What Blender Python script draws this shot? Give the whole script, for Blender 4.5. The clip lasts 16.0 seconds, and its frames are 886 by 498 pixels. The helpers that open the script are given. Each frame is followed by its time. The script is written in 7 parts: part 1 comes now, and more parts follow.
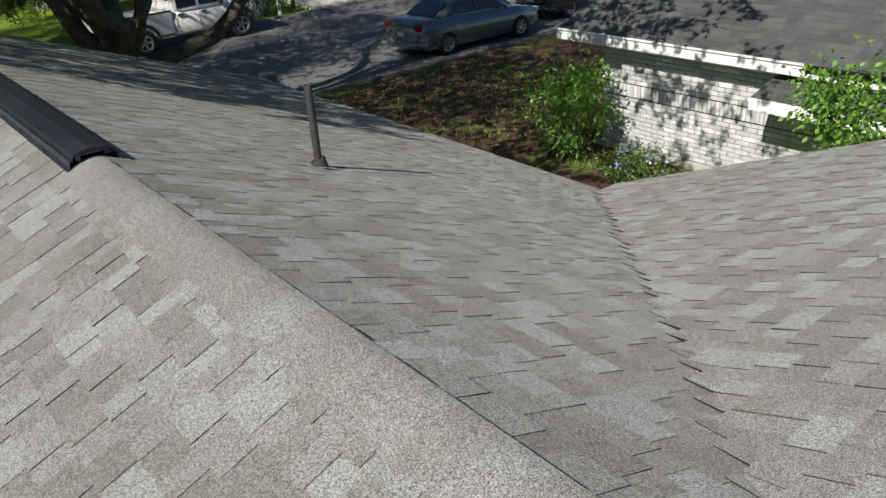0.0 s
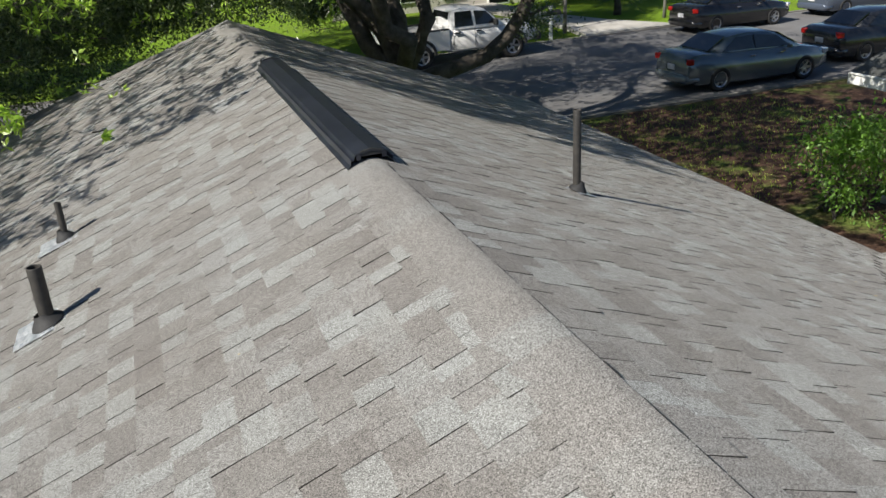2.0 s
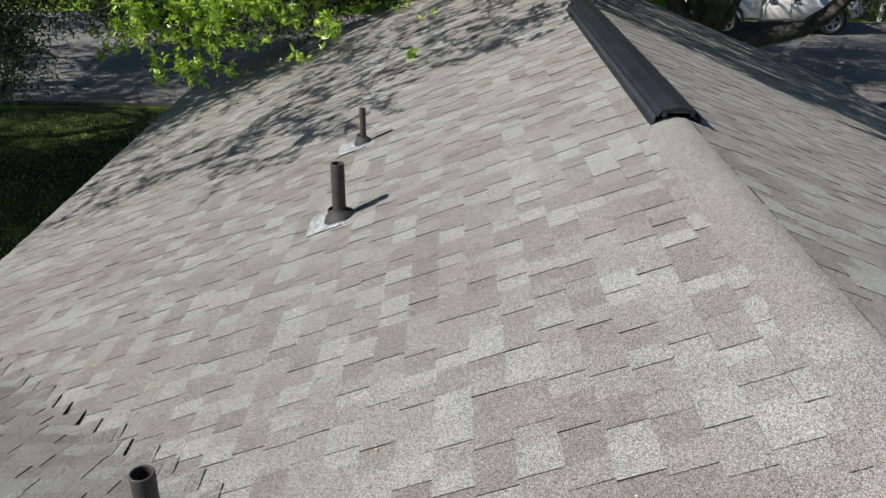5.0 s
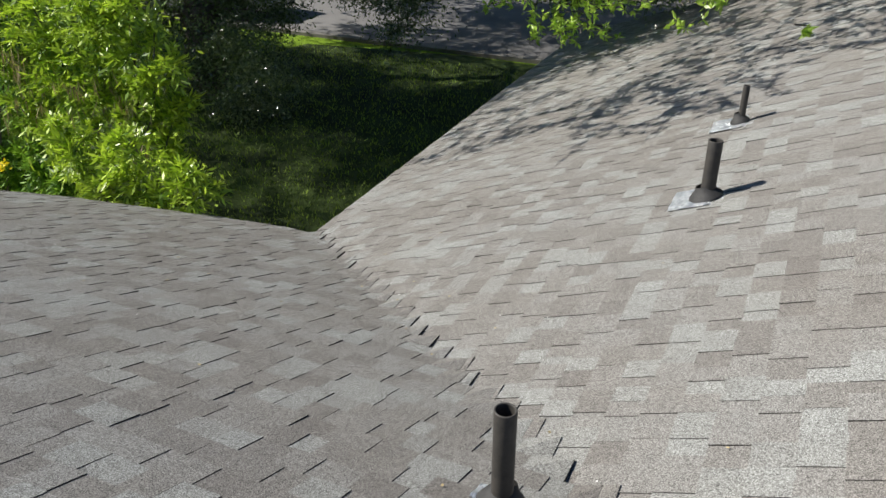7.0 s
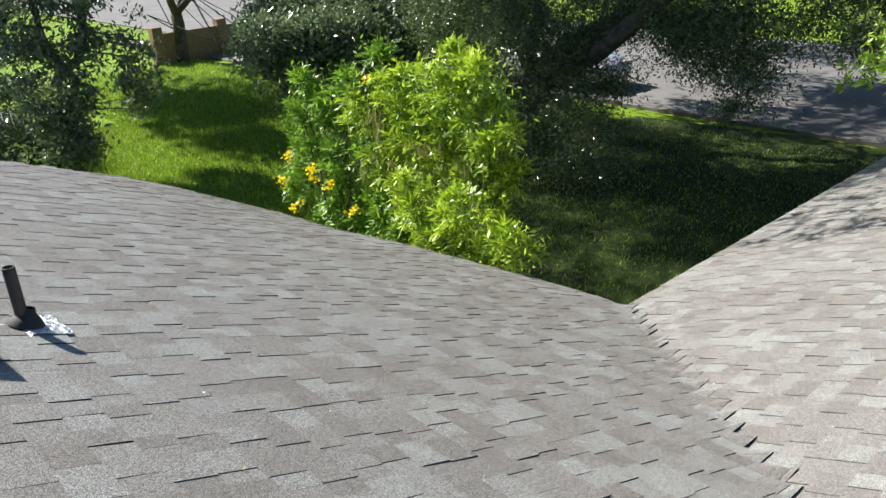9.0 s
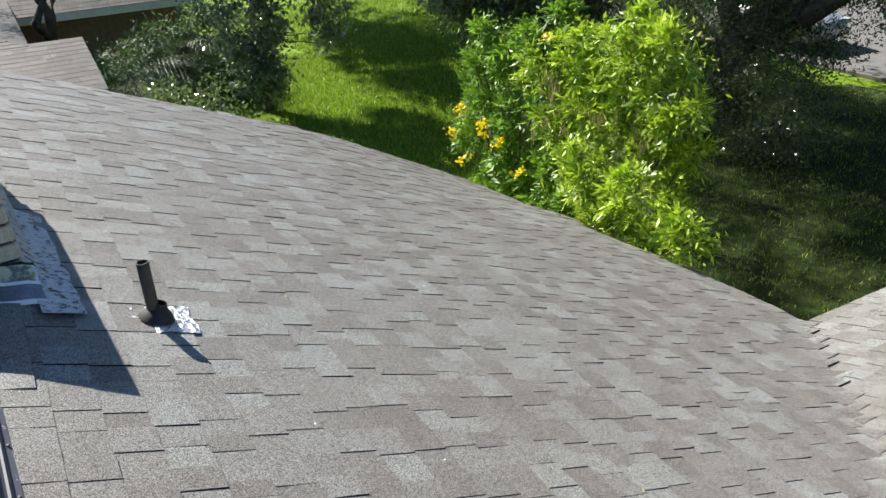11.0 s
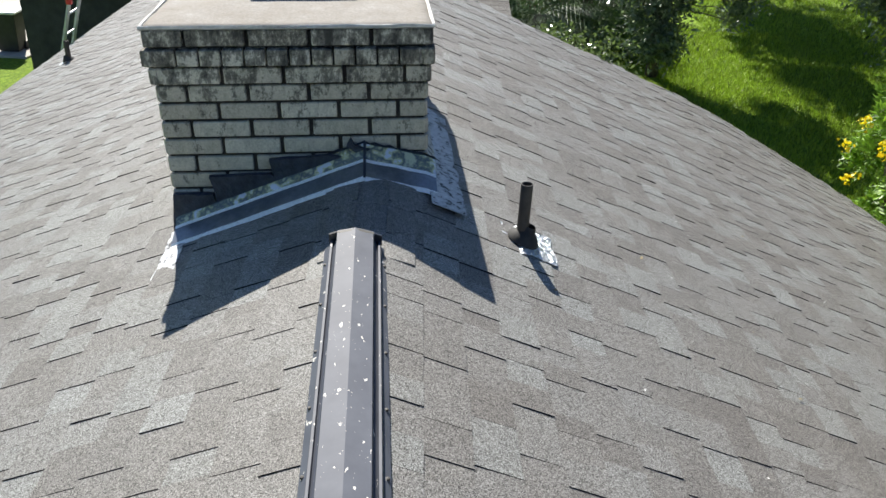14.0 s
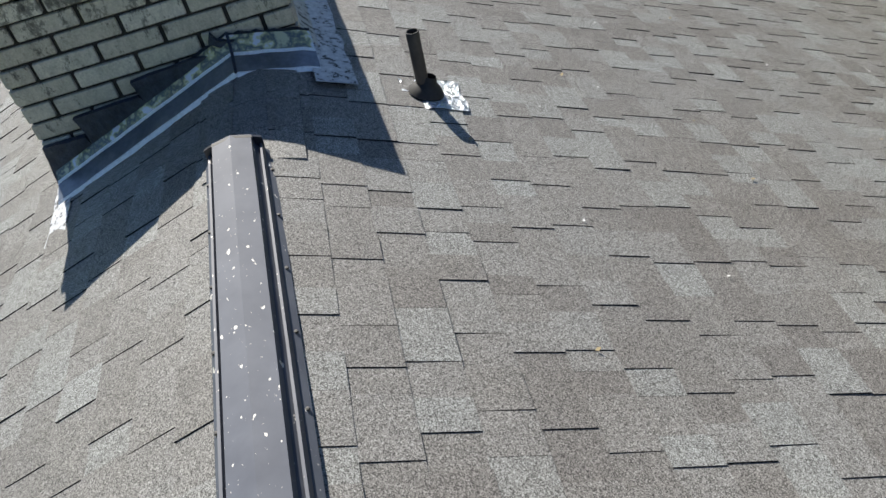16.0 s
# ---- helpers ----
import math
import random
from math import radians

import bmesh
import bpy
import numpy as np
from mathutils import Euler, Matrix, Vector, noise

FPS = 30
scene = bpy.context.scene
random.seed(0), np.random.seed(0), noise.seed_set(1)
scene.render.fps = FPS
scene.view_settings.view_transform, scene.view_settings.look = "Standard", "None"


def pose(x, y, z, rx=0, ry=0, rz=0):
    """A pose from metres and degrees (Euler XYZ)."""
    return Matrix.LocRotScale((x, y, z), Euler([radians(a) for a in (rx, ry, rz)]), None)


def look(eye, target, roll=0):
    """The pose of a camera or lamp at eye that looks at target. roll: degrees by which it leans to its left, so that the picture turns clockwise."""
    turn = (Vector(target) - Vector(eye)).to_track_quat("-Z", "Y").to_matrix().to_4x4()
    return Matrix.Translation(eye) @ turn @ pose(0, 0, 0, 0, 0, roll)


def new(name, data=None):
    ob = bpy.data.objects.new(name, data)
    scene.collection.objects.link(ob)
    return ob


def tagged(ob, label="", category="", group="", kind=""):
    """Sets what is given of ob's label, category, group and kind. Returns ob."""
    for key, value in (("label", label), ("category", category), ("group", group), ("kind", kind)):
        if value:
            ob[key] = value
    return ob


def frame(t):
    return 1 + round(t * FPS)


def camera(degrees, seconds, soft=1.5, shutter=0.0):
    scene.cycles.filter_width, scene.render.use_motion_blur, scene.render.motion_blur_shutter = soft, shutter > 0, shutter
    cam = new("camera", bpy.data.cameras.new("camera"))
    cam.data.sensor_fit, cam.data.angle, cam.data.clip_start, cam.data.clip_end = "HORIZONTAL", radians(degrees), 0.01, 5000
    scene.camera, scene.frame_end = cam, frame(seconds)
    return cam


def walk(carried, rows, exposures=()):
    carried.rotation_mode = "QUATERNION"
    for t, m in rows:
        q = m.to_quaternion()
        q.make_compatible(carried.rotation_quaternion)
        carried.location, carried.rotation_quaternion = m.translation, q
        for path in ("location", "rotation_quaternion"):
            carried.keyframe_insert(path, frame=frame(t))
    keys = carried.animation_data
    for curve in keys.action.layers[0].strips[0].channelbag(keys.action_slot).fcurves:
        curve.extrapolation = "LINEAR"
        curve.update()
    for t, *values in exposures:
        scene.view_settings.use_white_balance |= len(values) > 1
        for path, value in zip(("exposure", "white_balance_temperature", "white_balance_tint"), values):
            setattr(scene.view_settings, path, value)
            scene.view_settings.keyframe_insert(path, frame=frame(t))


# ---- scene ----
import itertools

# ---- camera and its walk ----
cam = camera(57.3, 16.0)
ROWS = [
    (0.0, -1.058, -0.204, 1.36, 64.02, 3.94, -38.6),
    (0.5, -1.075, -0.187, 1.364, 64.54, 4.02, -32.58),
    (1.0, -1.088, -0.162, 1.361, 65.88, 3.87, -27.86),
    (1.5, -1.096, -0.151, 1.364, 66.44, 3.81, -24.52),
    (2.0, -1.116, -0.132, 1.353, 66.93, 3.33, -20.13),
    (2.5, -1.142, -0.122, 1.353, 67.32, 2.74, -16.0),
    (3.0, -1.141, -0.107, 1.347, 67.77, 2.43, -12.42),
    (3.5, -1.141, -0.103, 1.372, 70.75, 1.23, -9.57),
    (3.7, -1.143, -0.105, 1.376, 70.83, 1.67, -6.79),
    (5.8, -1.365, 0.005, 1.229, 58.82, -1.9, 3.42),
    (6.0, -1.366, 0.006, 1.217, 58.08, -2.1, 4.92),
    (6.5, -1.436, -0.017, 1.249, 57.14, -0.02, 15.1),
    (7.0, -1.506, -0.041, 1.28, 61.58, 0.14, 25.11),
    (7.5, -1.54, -0.072, 1.302, 64.67, 0.19, 30.81),
    (8.0, -1.565, -0.084, 1.309, 65.93, 0.33, 34.94),
    (8.5, -1.575, -0.093, 1.31, 66.43, 0.99, 39.75),
    (9.0, -1.588, -0.067, 1.282, 67.01, 3.05, 47.33),
    (9.2, -1.613, -0.05, 1.275, 66.87, 3.71, 49.43),
    (11.3, -1.936, 0.323, 1.489, 63.36, 1.85, 62.75),
    (11.5, -1.955, 0.305, 1.489, 63.79, 1.36, 64.39),
    (12.0, -1.973, 0.261, 1.487, 65.17, 1.18, 69.39),
    (12.5, -1.978, 0.227, 1.474, 65.28, 0.72, 75.32),
    (13.0, -1.969, 0.171, 1.454, 65.35, -1.44, 82.65),
    (13.5, -1.971, 0.148, 1.441, 64.88, -1.8, 87.55),
    (14.0, -1.954, 0.13, 1.418, 60.78, -2.62, 88.77),
    (14.5, -1.965, 0.163, 1.396, 56.96, -1.42, 89.0),
    (15.0, -1.966, 0.23, 1.371, 51.16, 1.62, 87.18),
    (15.5, -2.021, 0.342, 1.372, 51.71, 4.98, 82.84),
    (16.0, -2.173, 0.391, 1.333, 49.55, 9.68, 78.84),
]
EXPOSURES = [(0.0, 0.58), (3.7, 0.86), (6.0, 0.6), (7.5, 1.0), (9.2, 1.38), (11.3, 1.33), (14.0, 1.19), (16.0, 1.04)]
walk(cam, [(t, pose(x, y, z, rx, ry, rz)) for t, x, y, z, rx, ry, rz in ROWS], EXPOSURES)

# ---- world and sun ----
SUN_FROM = Vector((-0.964, -0.265, 0.0)).normalized()      # level direction towards the sun
SUN_UP = radians(40.6)
world = bpy.data.worlds.new("daylight")
scene.world = world
world.use_nodes = True
wn = world.node_tree.nodes
sky = wn.new("ShaderNodeTexSky")
sky.sky_type, sky.sun_disc, sky.ozone_density = "NISHITA", False, 6.0
sky.dust_density = 0.3
sky.sun_elevation, sky.sun_rotation = SUN_UP, math.atan2(SUN_FROM.x, SUN_FROM.y)
wn["Background"].inputs["Strength"].default_value = 0.052
world.node_tree.links.new(sky.outputs["Color"], wn["Background"].inputs["Color"])
sun = new("sun", bpy.data.lights.new("sun", "SUN"))
sun.data.energy, sun.data.angle, sun.data.color = 4.5, radians(0.53), (1.0, 0.95, 0.865)
sun.matrix_world = look(SUN_FROM * math.cos(SUN_UP) * 40 + Vector((0, 0, math.sin(SUN_UP) * 40)), (0, 0, 0))


# ---- materials ----
class Nodes:
    """Short-hand for a node material."""

    def __init__(self, name):
        self.mat = bpy.data.materials.new(name)
        self.mat.use_nodes = True
        self.tree = self.mat.node_tree
        self.bsdf = self.tree.nodes["Principled BSDF"]
        self.out = self.tree.nodes["Material Output"]
        self.where = self.add("ShaderNodeNewGeometry").outputs["Position"]

    def add(self, kind, **values):
        node = self.tree.nodes.new(kind)
        for key, value in values.items():
            node.inputs[key].default_value = value
        return node

    def link(self, a, b):
        self.tree.links.new(a, b)

    def noise(self, scale, detail=3.0, rough=0.6, stretch=None, at=None):
        n = self.add("ShaderNodeTexNoise", Scale=scale, Detail=detail, Roughness=rough)
        src = at or self.where
        if stretch:
            m = self.add("ShaderNodeMapping")
            m.inputs["Scale"].default_value = stretch
            self.link(src, m.inputs["Vector"])
            src = m.outputs["Vector"]
        self.link(src, n.inputs["Vector"])
        return n.outputs["Fac"]

    def ramp(self, fac, stops):
        r = self.add("ShaderNodeValToRGB")
        while len(r.color_ramp.elements) < len(stops):
            r.color_ramp.elements.new(0.5)
        for e, (p, c) in zip(r.color_ramp.elements, stops):
            e.position = p
            e.color = (*c, 1) if isinstance(c, tuple) else (c, c, c, 1)
        self.link(fac, r.inputs["Fac"])
        return r.outputs["Color"]

    def mix(self, a, b, fac, mode="MIX"):
        m = self.add("ShaderNodeMix")
        m.data_type, m.blend_type = "RGBA", mode
        for value, slot in ((fac, m.inputs[0]), (a, m.inputs[6]), (b, m.inputs[7])):
            if hasattr(value, "is_linked"):
                self.link(value, slot)
            else:
                slot.default_value = (*value, 1) if isinstance(value, tuple) else value
        return m.outputs[2]

    def bump(self, height, strength, distance=0.01):
        b = self.add("ShaderNodeBump", Strength=strength, Distance=distance)
        self.link(height, b.inputs["Height"])
        self.link(b.outputs["Normal"], self.bsdf.inputs["Normal"])
        return b

    def finish(self, color, rough=0.8, metal=0.0, spec=0.5):
        if hasattr(color, "is_linked"):
            self.link(color, self.bsdf.inputs["Base Color"])
        else:
            self.bsdf.inputs["Base Color"].default_value = (*color, 1)
        if hasattr(rough, "is_linked"):
            self.link(rough, self.bsdf.inputs["Roughness"])
        else:
            self.bsdf.inputs["Roughness"].default_value = rough
        self.bsdf.inputs["Metallic"].default_value = metal
        self.bsdf.inputs["Specular IOR Level"].default_value = spec
        return self.mat


def surface(name, dark, light, rough=0.8, scale=6.0, fine=60.0, bump=0.25, metal=0.0, spec=0.4, dist=0.004, piece=""):
    """A two-scale surface: broad stains between two colours, fine grain and relief; piece: vary by "object" or "island"."""
    n = Nodes(name)
    broad, grain = n.noise(scale, 4.0), n.noise(fine, 3.0)
    col = n.ramp(broad, [(0.3, dark), (0.7, light)])
    col = n.mix(col, n.ramp(grain, [(0.3, 0.8), (0.7, 1.2)]), 0.6, "MULTIPLY")
    if piece:
        rnd = n.add("ShaderNodeObjectInfo").outputs["Random"] if piece == "object" else n.add("ShaderNodeNewGeometry").outputs["Random Per Island"]
        col = n.mix(col, n.ramp(rnd, [(0.0, 0.72), (1.0, 1.2)]), 0.8, "MULTIPLY")
    n.bump(grain, bump, dist)
    return n.finish(col, rough, metal, spec)


def shingle_surface(name, piece, tones, sheen=0.52):
    """Mineral granules on asphalt: one of several blended tones for each tab, speckle and faint weathering."""
    n = Nodes(name)
    rnd = n.add("ShaderNodeObjectInfo").outputs["Random"] if piece == "object" else n.add("ShaderNodeNewGeometry").outputs["Random Per Island"]
    col = n.ramp(rnd, tones)
    weather = n.noise(0.9, 4.0)
    col = n.mix(col, n.ramp(weather, [(0.3, (0.93, 0.9, 0.87)), (0.7, (1.04, 1.05, 1.06))]), 0.8, "MULTIPLY")
    blot = n.noise(22.0, 3.0)
    col = n.mix(col, n.ramp(blot, [(0.3, 0.94), (0.7, 1.06)]), 0.8, "MULTIPLY")

    def granules(scale, channel, stops, amount):
        cells = n.add("ShaderNodeTexVoronoi", Scale=scale)
        n.link(n.where, cells.inputs["Vector"])
        pick = n.add("ShaderNodeSeparateColor")
        n.link(cells.outputs["Color"], pick.inputs["Color"])
        return cells, n.mix(col, n.ramp(pick.outputs[channel], stops), amount, "MULTIPLY")
    grains, col = granules(430.0, "Red", [(0.0, (0.08, 0.075, 0.07)), (0.25, (0.45, 0.44, 0.43)), (0.45, (1.0, 1.0, 1.0)), (0.8, (1.35, 1.35, 1.35)), (1.0, (2.1, 2.12, 2.15))], 1.0)
    coarse, col = granules(330.0, "Green", [(0.0, (0.55, 0.53, 0.52)), (0.3, (0.92, 0.92, 0.92)), (0.75, (1.08, 1.08, 1.08)), (1.0, (1.3, 1.31, 1.33))], 0.8)
    n.bump(grains.outputs["Distance"], 0.6, 0.0015)
    n.bsdf.inputs["Diffuse Roughness"].default_value = 0.48
    return n.finish(col, 0.64, 0.0, sheen)


TAUPE = [(0.0, (0.172, 0.163, 0.151)), (0.3, (0.2, 0.193, 0.179)), (0.55, (0.217, 0.211, 0.198)), (0.74, (0.228, 0.226, 0.214)), (0.8, (0.246, 0.251, 0.239)), (1.0, (0.27, 0.277, 0.265))]
SLATE = [(0.0, (0.062, 0.065, 0.063)), (0.6, (0.078, 0.082, 0.08)), (1.0, (0.1, 0.104, 0.1))]
PALE = [(0.0, (0.1, 0.093, 0.085)), (0.6, (0.135, 0.128, 0.118)), (1.0, (0.175, 0.167, 0.155))]
M_SHINGLE = shingle_surface("shingle_piece", "object", TAUPE)
M_FIELD = shingle_surface("shingle_field", "island", TAUPE)
M_CAP = shingle_surface("shingle_cap", "object", [(0.0, (0.204, 0.197, 0.184)), (0.6, (0.214, 0.208, 0.195)), (1.0, (0.232, 0.234, 0.222))])
M_SLATE = shingle_surface("dark_shingle", "island", SLATE, 0.25)
M_PALE = shingle_surface("pale_shingle", "island", PALE, 0.15)
M_CUT = surface("black_cut_edge", (0.012, 0.012, 0.012), (0.03, 0.028, 0.026), 0.9)
M_DECK = surface("roof_felt", (0.03, 0.03, 0.03), (0.05, 0.048, 0.045), 0.95)
M_WHITE = surface("white_paint", (0.68, 0.68, 0.66), (0.8, 0.8, 0.78), 0.55, 3.0, 40.0, 0.1)
M_CONCRETE = surface("concrete", (0.36, 0.34, 0.3), (0.5, 0.48, 0.44), 0.9, 2.0, 90.0, 0.3)
M_RUBBER = surface("black_rubber", (0.018, 0.018, 0.018), (0.04, 0.04, 0.04), 0.7, 8.0, 80.0, 0.2)
M_PIPE = surface("weathered_black_pipe", (0.028, 0.027, 0.025), (0.055, 0.05, 0.044), 0.55, 12.0, 90.0, 0.15)
M_VENT = surface("dark_vent_metal", (0.010, 0.012, 0.019), (0.022, 0.026, 0.037), 0.33, 7.0, 120.0, 0.06, 0.0, 0.75)
M_TRUNK = surface("oak_bark", (0.05, 0.042, 0.034), (0.15, 0.13, 0.11), 0.95, 5.0, 30.0, 0.8, dist=0.03)
M_TYRE = surface("tyre_rubber", (0.015, 0.015, 0.015), (0.03, 0.03, 0.03), 0.85)
M_DARKPLASTIC = surface("dark_plastic", (0.02, 0.02, 0.02), (0.035, 0.035, 0.035), 0.6)


def leaf_surface(name, dark, light, gloss=0.45, through_tint=(0.3, 0.5, 0.08), thin=0.35):
    n = Nodes(name)
    rnd = n.add("ShaderNodeNewGeometry").outputs["Random Per Island"]
    col = n.ramp(rnd, [(0.0, dark), (0.7, light), (1.0, tuple(min(1.0, c * 1.35) for c in light))])
    n.finish(col, gloss, 0.0, 0.7)
    back = n.add("ShaderNodeBsdfTranslucent")
    n.link(n.mix(col, through_tint, 0.5), back.inputs["Color"])
    both = n.add("ShaderNodeMixShader", Fac=thin)
    n.link(n.bsdf.outputs["BSDF"], both.inputs[1])
    n.link(back.outputs["BSDF"], both.inputs[2])
    n.link(both.outputs["Shader"], n.out.inputs["Surface"])
    return n.mat


M_OAK = leaf_surface("oak_leaf", (0.03, 0.05, 0.024), (0.165, 0.21, 0.1), 0.25, (0.16, 0.27, 0.05), 0.27)
# Light green raised further, in place of sun that the crown blocks.
M_OAKTIP = leaf_surface("sunlit_young_oak_leaf", (0.2, 0.36, 0.035), (0.5, 0.68, 0.1), 0.4, (0.42, 0.68, 0.06), 0.4)
M_SILVER = leaf_surface("grey_oak_leaf", (0.035, 0.06, 0.032), (0.2, 0.26, 0.16), 0.31, (0.2, 0.3, 0.09), 0.25)
M_ESPERANZA = leaf_surface("yellow_bell_leaf", (0.04, 0.12, 0.008), (0.43, 0.58, 0.045), 0.45, (0.5, 0.7, 0.05), 0.3)
# Darker copy of the yellow-bell leaf; shade on this shrub put into its colour.
M_BELLS = leaf_surface("shaded_bell_leaf", (0.05, 0.13, 0.012), (0.2, 0.36, 0.035), 0.5, (0.32, 0.55, 0.05), 0.34)
M_SHRUB = leaf_surface("shrub_leaf", (0.05, 0.12, 0.015), (0.15, 0.30, 0.035), 0.5, (0.3, 0.5, 0.05), 0.35)
M_PALM = leaf_surface("palm_leaf", (0.025, 0.06, 0.022), (0.07, 0.125, 0.05), 0.65, (0.15, 0.28, 0.05), 0.25)
M_PETAL = leaf_surface("yellow_petal", (0.8, 0.62, 0.01), (0.9, 0.74, 0.02), 0.6, (0.9, 0.6, 0.02), 0.3)
M_BLUEPETAL = leaf_surface("pale_blue_petal", (0.35, 0.42, 0.75), (0.5, 0.58, 0.85), 0.6, (0.6, 0.65, 0.9), 0.3)
M_REDPETAL = leaf_surface("red_petal", (0.45, 0.02, 0.02), (0.6, 0.04, 0.03), 0.6, (0.7, 0.05, 0.03), 0.3)
M_POD = leaf_surface("dry_seed_pod", (0.2, 0.15, 0.06), (0.4, 0.32, 0.16), 0.7, (0.3, 0.24, 0.1), 0.1)
M_GRASSBLADE = leaf_surface("grass_blade", (0.08, 0.15, 0.014), (0.35, 0.49, 0.042), 0.6, (0.3, 0.45, 0.04), 0.2)


def grass_ground():
    n = Nodes("lawn")
    patches, grain = n.noise(0.22, 5.0), n.noise(16.0, 4.0, 0.7)
    fine = n.noise(70.0, 2.0)
    green = n.ramp(grain, [(0.25, (0.05, 0.1, 0.008)), (0.5, (0.15, 0.25, 0.016)), (0.75, (0.29, 0.42, 0.03))])
    col = n.mix(green, n.ramp(grain, [(0.3, (0.06, 0.075, 0.015)), (0.7, (0.15, 0.16, 0.05))]), n.ramp(patches, [(0.52, 0.0), (0.7, 0.6)]))
    col = n.mix(col, n.ramp(fine, [(0.3, 0.6), (0.7, 1.35)]), 0.7, "MULTIPLY")
    n.bump(grain, 0.8, 0.05)
    return n.finish(col, 0.9, 0.0, 0.15)


def litter_ground():
    """Bare soil and brown leaf litter with thin tufts of grass."""
    n = Nodes("leaf_litter")
    patches, grain, fine = n.noise(0.9, 4.0), n.noise(14.0, 4.0, 0.7), n.noise(60.0, 2.0)
    soil = n.ramp(grain, [(0.3, (0.032, 0.019, 0.013)), (0.55, (0.1, 0.058, 0.04)), (0.8, (0.24, 0.15, 0.105))])
    weed = n.ramp(grain, [(0.3, (0.04, 0.07, 0.012)), (0.7, (0.14, 0.18, 0.04))])
    col = n.mix(soil, weed, n.ramp(patches, [(0.52, 0.0), (0.66, 1.0)]))
    col = n.mix(col, n.ramp(fine, [(0.3, 0.6), (0.7, 1.4)]), 0.7, "MULTIPLY")
    n.bump(grain, 0.8, 0.04)
    return n.finish(col, 0.95, 0.0, 0.15)


# Lawn darkened in colour for the oak's shade.
M_SHADE_GRASS = surface("shade_toned_grass", (0.016, 0.026, 0.009), (0.055, 0.085, 0.02), 0.95, 1.4, 26.0, 0.9, 0.0, 0.15, 0.03)
M_GRASS = grass_ground()
M_LITTER = litter_ground()
M_ASPHALT = surface("road_surface", (0.12, 0.117, 0.115), (0.175, 0.172, 0.17), 0.9, 0.7, 120.0, 0.4)


# ---- mesh helpers ----
def edge_faces(me, per, material):
    """Give all but the first of every per faces the second material: the black cut edges of a shingle."""
    me.materials.append(material)
    index = np.ones(len(me.polygons), dtype=np.int32)
    index[::per] = 0
    me.polygons.foreach_set("material_index", index)
    return me


def mesh_of(name, verts, faces, material, smooth=False):
    me = bpy.data.meshes.new(name)
    me.from_pydata([tuple(v) for v in verts], [], faces)
    me.materials.append(material)
    if smooth:
        me.shade_smooth()
    me.update()
    return me


def quads_mesh(name, pts, material):
    """A mesh of loose quads from an array of shape (n, 4, 3)."""
    n = len(pts)
    me = bpy.data.meshes.new(name)
    me.vertices.add(4 * n)
    me.vertices.foreach_set("co", np.ascontiguousarray(pts, dtype=np.float32).ravel())
    me.loops.add(4 * n)
    me.loops.foreach_set("vertex_index", np.arange(4 * n, dtype=np.int32))
    me.polygons.add(n)
    me.polygons.foreach_set("loop_start", np.arange(0, 4 * n, 4, dtype=np.int32))
    me.update(calc_edges=True)
    me.materials.append(material)
    return me


def thing(name, at, label, category, group="", kind="", turn=0.0):
    ob = new(name)
    ob.empty_display_size = 0.1
    ob.matrix_world = pose(*at, 0, 0, turn)
    return tagged(ob, label, category, group, kind)


def put(name, me, parent=None, label="", m=None):
    ob = new(name, me)
    if parent is not None:
        ob.parent = parent
    if m is not None:
        ob.matrix_basis = m
    if label:
        ob["label"] = label
    return ob


def part(name, bm, material, parent, label="", smooth=False):
    """Link a bmesh as one mesh object under a thing or under a part."""
    me = bpy.data.meshes.new(name)
    bm.normal_update()
    bm.to_mesh(me)
    bm.free()
    me.materials.append(material)
    if smooth:
        me.shade_smooth()
    return put(name, me, parent, label)


def box(size, at=(0, 0, 0), bevel=0.0, bm=None, turn=None, segments=1):
    bm = bm or bmesh.new()
    m = Matrix.Translation(at) @ (turn or Matrix()) @ Matrix.Diagonal((*size, 1))
    made = bmesh.ops.create_cube(bm, size=1.0, matrix=m)
    if bevel:
        edges = list({e for v in made["verts"] for e in v.link_edges})
        bmesh.ops.bevel(bm, geom=edges, offset=bevel, segments=segments, affect="EDGES", profile=0.5)
    return bm


def lathe(profile, sides=24, bm=None, m=None):
    """Turn a profile of (radius, height) round z."""
    bm = bm or bmesh.new()
    rings = []
    for r, z in profile:
        ring = []
        for i in range(sides):
            a = 2 * math.pi * i / sides
            v = Vector((r * math.cos(a), r * math.sin(a), z))
            ring.append(bm.verts.new(m @ v if m else v))
        rings.append(ring)
    for a, b in zip(rings, rings[1:]):
        for i in range(sides):
            j = (i + 1) % sides
            bm.faces.new((a[i], a[j], b[j], b[i]))
    return bm


def prism(outline, depth_axis, lo, hi, bm=None):
    """Extrude a closed outline of 2D points along x (0), y (1) or z (2)."""
    bm = bm or bmesh.new()

    def at(p, d):
        q = [p[0], p[1]]
        q.insert(depth_axis, d)
        return q
    a = [bm.verts.new(at(p, lo)) for p in outline]
    b = [bm.verts.new(at(p, hi)) for p in outline]
    n = len(outline)
    bm.faces.new(a)
    bm.faces.new(b[::-1])
    for i in range(n):
        j = (i + 1) % n
        bm.faces.new((a[j], a[i], b[i], b[j]))
    bmesh.ops.recalc_face_normals(bm, faces=bm.faces[:])
    return bm


